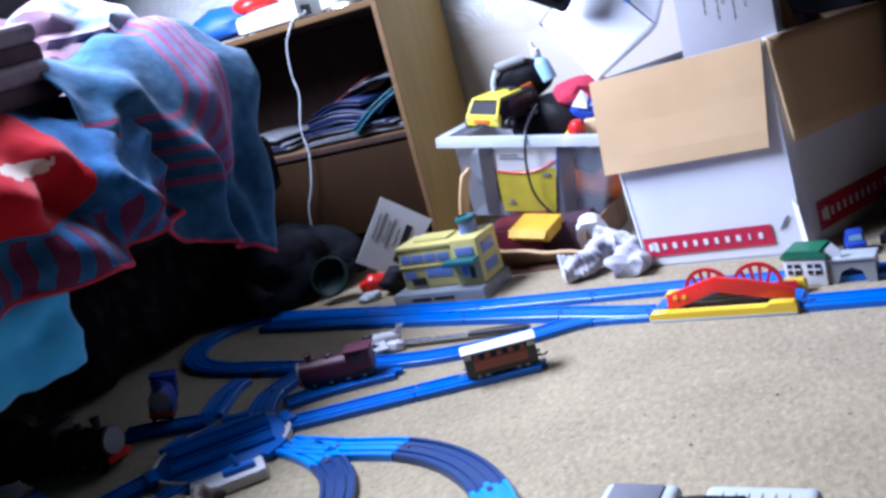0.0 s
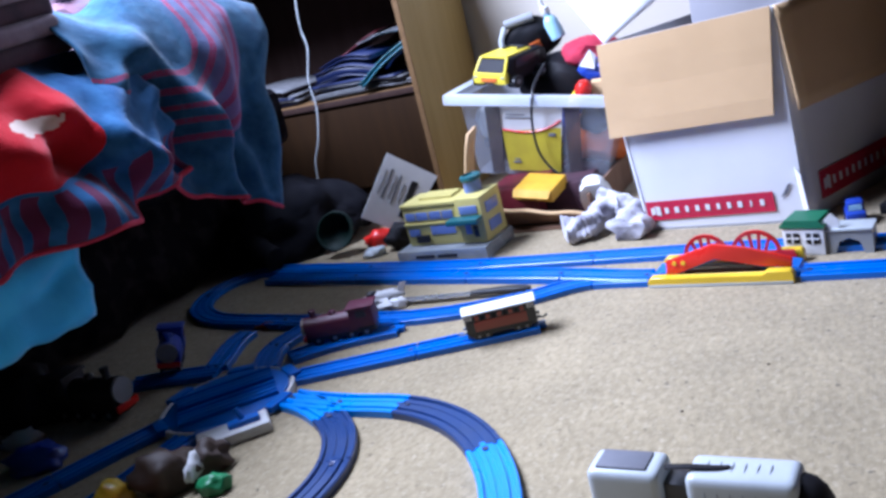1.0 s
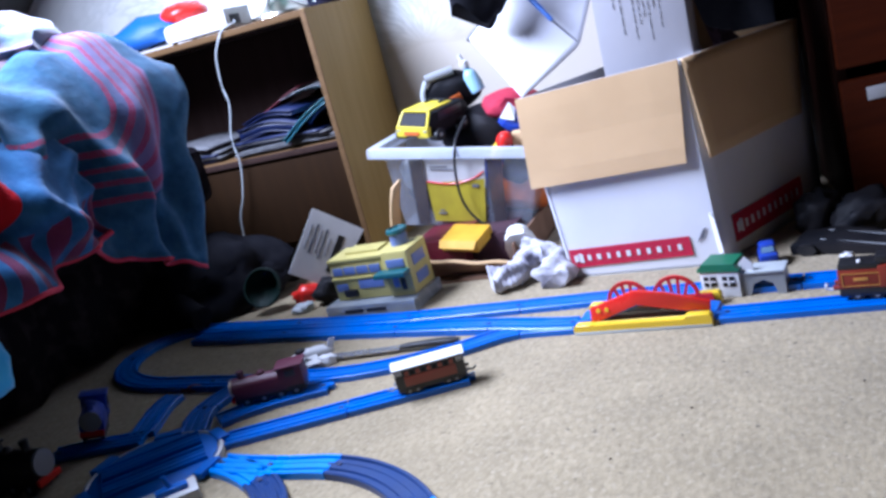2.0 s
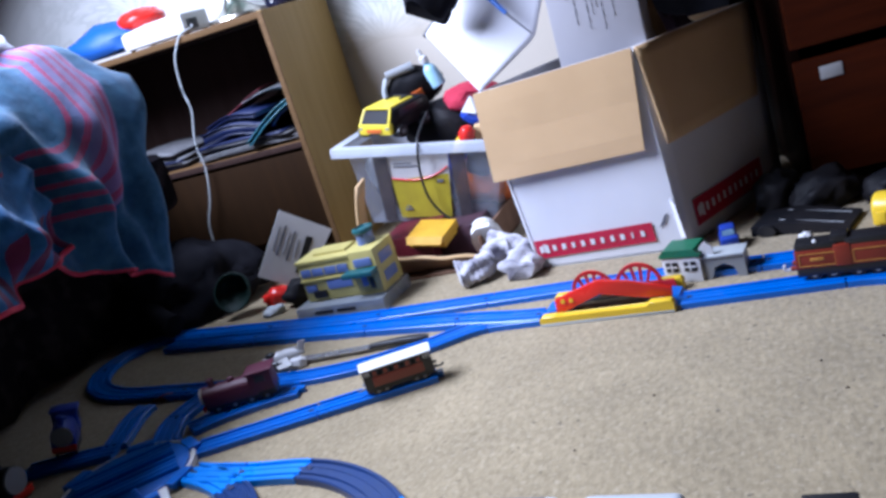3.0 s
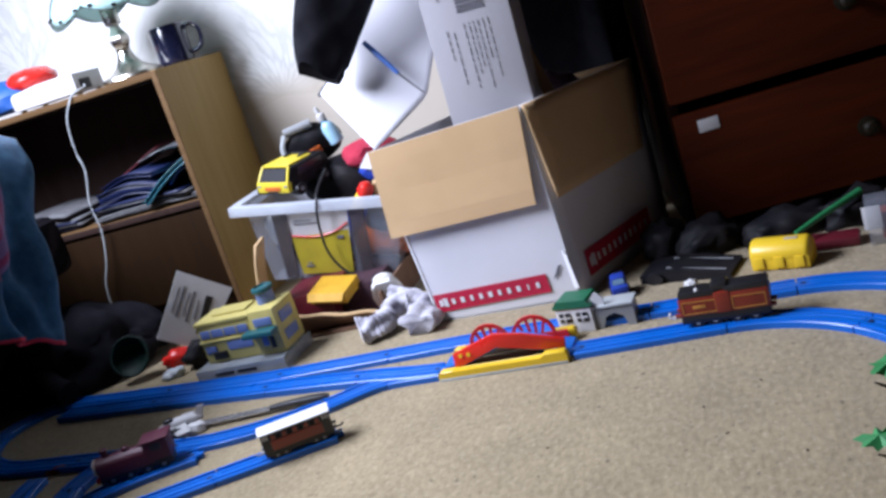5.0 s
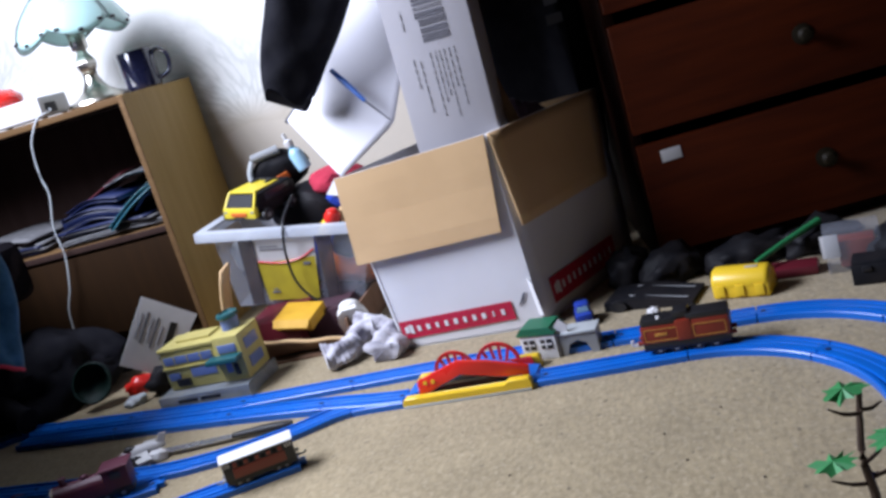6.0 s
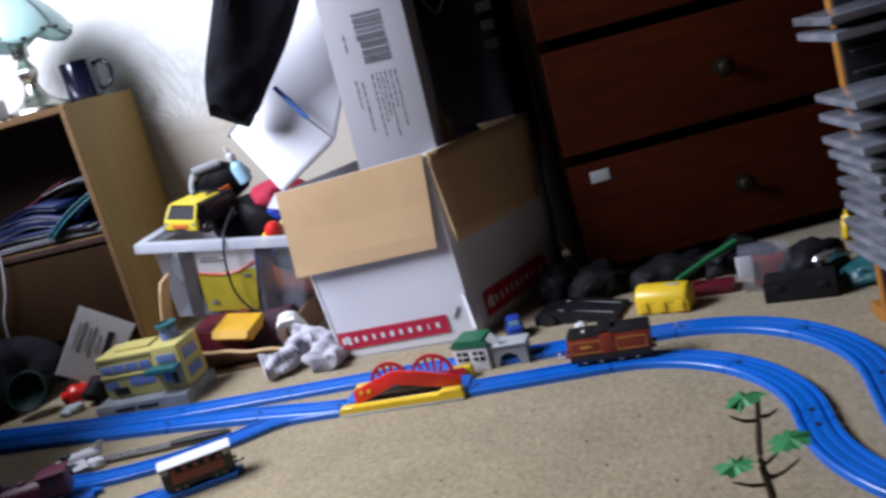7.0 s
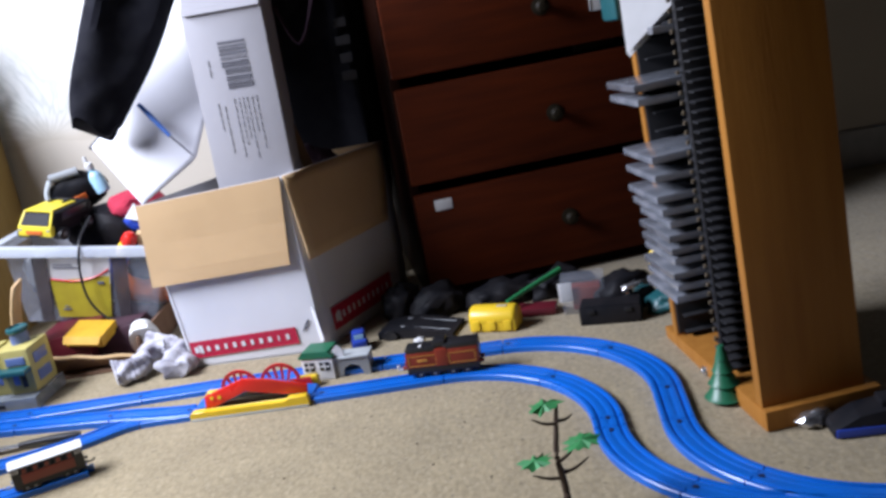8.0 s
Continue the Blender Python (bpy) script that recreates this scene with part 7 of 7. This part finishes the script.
def white_toy():
    wt = thing("toy_wreck", at(-0.437, 1.345, 0, 5) @ Matrix.Scale(0.8, 4), "broken white plastic toy aircraft lying by the track", "toy aircraft")
    bm = B()
    ln = [(-0.045, 0, 0.010), (-0.03, 0, 0.014), (0.0, 0, 0.018), (0.03, 0.005, 0.016), (0.05, 0.012, 0.014)]
    tube(bm, ln, [0.006, 0.011, 0.014, 0.011, 0.005], 12)
    part("hull", bm, M["white"], wt)
    bm = B()
    ball(bm, (-0.012, -0.002, 0.029), 0.009, (1.4, 0.8, 0.7), 10)
    part("cockpit", bm, M["black"], wt)
    for s in (-1, 1):
        bm = B()
        sheet4(bm, (-0.015, s * 0.008, 0.016), (0.018, s * 0.008, 0.016), (0.03, s * 0.05, 0.012), (0.005, s * 0.055, 0.012), 0.003 * s)
        part("wing", bm, M["white"], wt, smooth=False)
    bm = B()
    sheet4(bm, (0.035, 0.004, 0.018), (0.05, 0.010, 0.018), (0.058, 0.012, 0.036), (0.046, 0.008, 0.038), 0.002)
    part("tail_fin", bm, M["white"], wt, smooth=False)
    bm = B()
    box(bm, (-0.01, -0.045, 0.003), (0.07, 0.03, 0.004), 0.001)
    part("stand", bm, M["pale_grey"], wt)


white_toy()


def table_knife():
    kn = thing("table_knife", at(-0.193, 1.276, 0.0, 163.5) @ Matrix.Scale(1.12, 4), "table knife with a grey blade and a black handle", "knife")
    bm = B()
    tube(bm, smooth_line([(0, 0, 0.007), (0.04, 0, 0.008), (0.085, 0, 0.007)], 5), [0.005, 0.007, 0.0075, 0.0075, 0.007, 0.007, 0.0065, 0.006, 0.006, 0.0055, 0.005], 10, flat=0.7)
    part("handle", bm, M["black"], kn)
    bm = B()
    prism(bm, [(0.085, -0.007), (0.17, -0.010), (0.205, -0.004), (0.212, 0.006), (0.085, 0.007)], -0.0008, 0.0008, pose(0, 0, 0.006, 90))
    part("blade", bm, M["silver"], kn, smooth=False)


table_knife()


def ground_clutter():
    # under the bookcase's front, in the shade of the bed
    bw = thing("toy_bowl", pose(-0.575, 1.70, 0.0, 0, 0, 0), "dark green toy bowl propped on the carpet", "bowl")
    bm = B()
    lathe(bm, [(0.0, 0.0), (0.02, 0.002), (0.033, 0.014), (0.038, 0.028), (0.036, 0.028), (0.034, 0.016), (0.018, 0.005), (0.0, 0.004)], 26, pose(0, 0, 0.040, 65, 0, -10))
    part("bowl", bm, M["dark_green"], bw)
    bm = B()
    tube(bm, [(0.0375 * math.cos(a), 0, 0.0375 * math.sin(a)) for a in [2 * math.pi * k / 28 for k in range(29)]], 0.0018, 6)
    part("rim", bm, M["dark_green"], bw, m=pose(0, -0.029, 0.0535, -25, 0, -10))
    scrap("red_scrap", -0.50, 1.70, 0, (0.03, 0.02, 0.02), "red", "red plastic toy scrap on the carpet", "toy", 4)
    scrap("dark_scrap", -0.44, 1.65, 0, (0.035, 0.025, 0.03), "dark_toy", "black toy scrap on the carpet", "toy", 9)
    scrap("dark_scrap", -0.66, 1.78, 0, (0.05, 0.04, 0.035), "dark_toy", "black toy scrap beside the bed", "toy", 15)
    scrap("grey_scrap", -0.50, 1.63, 0, (0.022, 0.014, 0.010), "pale_grey", "pale grey toy scrap on the carpet", "toy", 19)
    scrap("grey_scrap", -0.72, 1.80, 0, (0.04, 0.03, 0.03), "dark_toy", "dark toy scrap by the bed", "toy", 29)
    scrap("brown_scrap", -0.60, 0.875, 0, (0.04, 0.03, 0.03), "bark", "dark brown toy scrap beside the track", "toy", 33)
    scrap("brown_scrap", -0.565, 0.90, 0, (0.028, 0.022, 0.024), "bark", "dark brown toy scrap beside the track", "toy", 37)
    scrap("green_scrap", -0.535, 0.85, 0, (0.018, 0.014, 0.014), "green", "green toy scrap beside the track", "toy", 41)
    scrap("yellow_scrap", -0.66, 0.855, 0, (0.02, 0.016, 0.02), "yellow", "yellow toy scrap beside the track", "toy", 43)
    scrap("red_scrap", -0.645, 0.81, 0, (0.035, 0.02, 0.018), "orange", "orange-red toy scrap beside the track", "toy", 45)
    scrap("dark_scrap", -0.93, 1.13, 0, (0.06, 0.04, 0.05), "dark_toy", "black toy part lying under the bed edge", "toy", 23)
    scrap("white_scrap", -0.565, 0.872, 0.012, (0.006, 0.02, 0.014), "white", "white toy scrap between brown ones", "toy", 24)
    scrap("blue_scrap", -0.835, 0.985, 0, (0.04, 0.025, 0.02), "royal", "dark blue toy part beside the track", "toy", 26)
    scrap("white_scrap", -0.90, 1.06, 0, (0.03, 0.016, 0.014), "white", "white toy part near the bed", "toy", 27)
    scrap("white_scrap", -0.405, 1.322, 0, (0.018, 0.010, 0.010), "white", "broken white plastic piece by the toy aircraft", "toy", 92)
    scrap("white_scrap", -0.47, 1.318, 0, (0.014, 0.012, 0.014), "white", "broken white plastic piece by the toy aircraft", "toy", 94)
    scrap("dark_scrap", -0.438, 1.322, 0.006, (0.010, 0.008, 0.007), "black", "small black toy piece by the toy aircraft", "toy", 96)
    scrap("brown_scrap", -0.63, 1.345, 0, (0.022, 0.008, 0.006), "brown_pl", "small brown twig-like toy scrap", "toy", 47)
    scrap("foil_scrap", 0.655, 0.838, 0, (0.012, 0.010, 0.008), "silver", "crumpled foil scrap on the carpet", "foil", 51)
    scrap("dark_scrap", 0.70, 0.962, 0, (0.012, 0.009, 0.005), "bark", "tuft of dark fluff on the carpet", "fluff", 53)
    for k, (x, y) in enumerate(((0.246, 0.840), (0.246, 0.907), (0.295, 0.766), (0.321, 0.924), (0.07, 0.93), (-0.03, 0.86), (0.565, 1.19), (-0.12, 1.36))):
        scrap("crumb", x, y, 0, (0.0020, 0.0013, 0.0010), "bark", "dark crumb on the carpet", "crumb", 60 + k, 40 * k)
    # between the box and the chest
    rp = thing("toy_ramp", at(0.388, 1.312, 0, -38) @ Matrix.Diagonal((1, 1, 0.62, 1)), "dark grey toy launcher ramp with silver rails", "toy ramp")
    bm = B()
    prism(bm, [(-0.07, 0.0), (0.07, 0.0), (0.07, 0.012), (-0.02, 0.030), (-0.07, 0.022)], -0.035, 0.035)
    part("body", bm, M["dark_toy"], rp)
    for y in (-0.02, 0.02):
        bm = B()
        rod(bm, (-0.03, y, 0.030), (0.06, y, 0.0145), 0.0014, seg=8)
        part("rail", bm, M["grey"], rp)
    bm = B()
    rod(bm, (-0.045, -0.042, 0.014), (-0.045, -0.034, 0.014), 0.014, seg=16)
    part("wheel", bm, M["black"], rp)
    # Toy parts enlarged to cover lit carpet where shade should fall.
    scrap("dark_scrap", 0.450, 1.375, 0, (0.055, 0.035, 0.034), "dark_toy", "black toy part beneath the drawers, enlarged to hide lit carpet", "toy", 74)
    scrap("dark_scrap", 0.56, 1.335, 0, (0.070, 0.035, 0.028), "dark_toy", "black toy part beneath the drawers, enlarged to hide lit carpet", "toy", 76)
    scrap("dark_scrap", 0.66, 1.300, 0, (0.060, 0.035, 0.030), "dark_toy", "black toy part behind the clear box, enlarged to hide lit carpet", "toy", 78)
    scrap("white_scrap", 0.366, 1.254, 0, (0.009, 0.008, 0.008), "white", "small white toy scrap on the carpet", "toy", 71)
    scrap("dark_scrap", 0.385, 1.405, 0, (0.034, 0.026, 0.042), "dark_toy", "dark toy scrap behind the box", "toy", 73)
    yt = thing("toy_roller", at(0.497, 1.225, 0, -40) @ Matrix.Diagonal((0.94, 0.9, 0.82, 1)), "yellow plastic toy tanker body lying on the carpet", "toy")
    bm = B()
    rod(bm, (-0.045, 0, 0.026), (0.045, 0, 0.026), 0.026, seg=22)
    bmesh.ops.bevel(bm, geom=[e for e in bm.edges if len(e.link_faces) == 2 and e.calc_face_angle(0) > 1.2], offset=0.008, segments=3, affect="EDGES", profile=0.5)
    box(bm, (0, 0, 0.014), (0.088, 0.050, 0.026), 0.004)
    part("body", bm, M["yellow"], yt)
    for x in (-0.03, 0.0, 0.03):
        bm = B()
        box(bm, (x, -0.0265, 0.016), (0.014, 0.004, 0.020), 0.0015)
        part("rib", bm, M["yellow"], yt)
    bm = B()
    box(bm, (0.018, -0.006, 0.0512), (0.020, 0.008, 0.002), 0.0008)
    part("worn_patch", bm, M["cream_pl"], yt)
    bm = B()
    tube(bm, [(0.530, 1.245, 0.032), (0.58, 1.262, 0.040), (0.655, 1.285, 0.050)], [0.004, 0.0045, 0.006], 10)
    piece("green_stick", bm, M["green"], Matrix.Identity(4), "green plastic stick leaning on toys", "stick")
    bm = B()
    box(bm, (0, 0, 0.008), (0.07, 0.04, 0.016), 0.006)
    piece("red_toy", bm, M["red_card"], at(0.58, 1.235, 0, -30), "dark red plastic toy on the carpet", "toy")
    cb = thing("clear_box", at(0.625, 1.205, 0, -28), "small clear plastic box with a white card inside", "box")
    bm = B()
    box(bm, (0.03, 0, 0.032), (0.075, 0.045, 0.064), 0.003)
    part("shell", bm, M["clear"], cb)
    bm = B()
    box(bm, (0.0, -0.018, 0.040), (0.024, 0.002, 0.034), 0.0006)
    part("card", bm, M["paper"], cb)
    bm = B()
    box(bm, (0.035, 0.004, 0.024), (0.05, 0.034, 0.040), 0.004)
    part("filling", bm, M["brown_pl"], cb)
    dk = thing("toy_case", at(0.66, 1.115, 0, -33) @ Matrix.Diagonal((1, 1, 0.75, 1)), "dark green-grey toy case on the carpet", "toy case")
    bm = B()
    box(bm, (0, 0, 0.020), (0.10, 0.045, 0.040), 0.003)
    part("body", bm, M["dark_toy"], dk)
    bm = B()
    box(bm, (0, 0, 0.0415), (0.096, 0.041, 0.004), 0.001)
    part("lid", bm, M["dark_toy"], dk)
    for x in (-0.03, 0.03):
        bm = B()
        box(bm, (x, -0.0235, 0.032), (0.012, 0.003, 0.010), 0.001)
        part("latch", bm, M["black"], dk)
    scrap("foil_scrap", 0.715, 1.14, 0.03, (0.035, 0.02, 0.012), "silver", "crumpled silver foil on the toys", "foil", 81)
    scrap("dark_scrap", 0.715, 1.16, 0, (0.05, 0.04, 0.04), "dark_toy", "black toy part by the rack", "toy", 83)
    scrap("dark_scrap", 0.77, 1.09, 0, (0.05, 0.03, 0.022), "teal", "dark green toy part by the rack", "toy", 85)
    scrap("red_scrap", 0.755, 1.085, 0.01, (0.012, 0.01, 0.01), "red", "red toy part by the rack", "toy", 87)
    scrap("yellow_scrap", 0.80, 1.20, 0.03, (0.009, 0.009, 0.026), "yellow", "yellow plastic handle standing by the drawers", "toy", 89)
    # beside the rack
    bk = thing("blue_toy", at(0.715, 0.590, 0, -25), "dark blue plastic toy beside the rack", "toy")
    bm = B()
    prism(bm, [(-0.06, 0), (0.07, 0), (0.07, 0.022), (0.02, 0.034), (-0.03, 0.026), (-0.06, 0.010)], -0.02, 0.02)
    bmesh.ops.bevel(bm, geom=bm.edges[:], offset=0.003, segments=2, affect="EDGES", profile=0.5)
    part("body", bm, M["dark_toy"], bk)
    bm = B()
    box(bm, (0.0, -0.0205, 0.007), (0.115, 0.003, 0.010), 0.001)
    part("lower_strip", bm, M["royal"], bk, "dark blue lower strip")
    bm = B()
    box(bm, (0.02, 0, 0.034), (0.05, 0.026, 0.010), 0.003)
    part("cover", bm, M["dark_toy"], bk)
    scrap("foil_scrap", 0.662, 0.640, 0, (0.022, 0.012, 0.012), "silver", "crumpled silver foil beside the rack", "foil", 91)


ground_clutter()
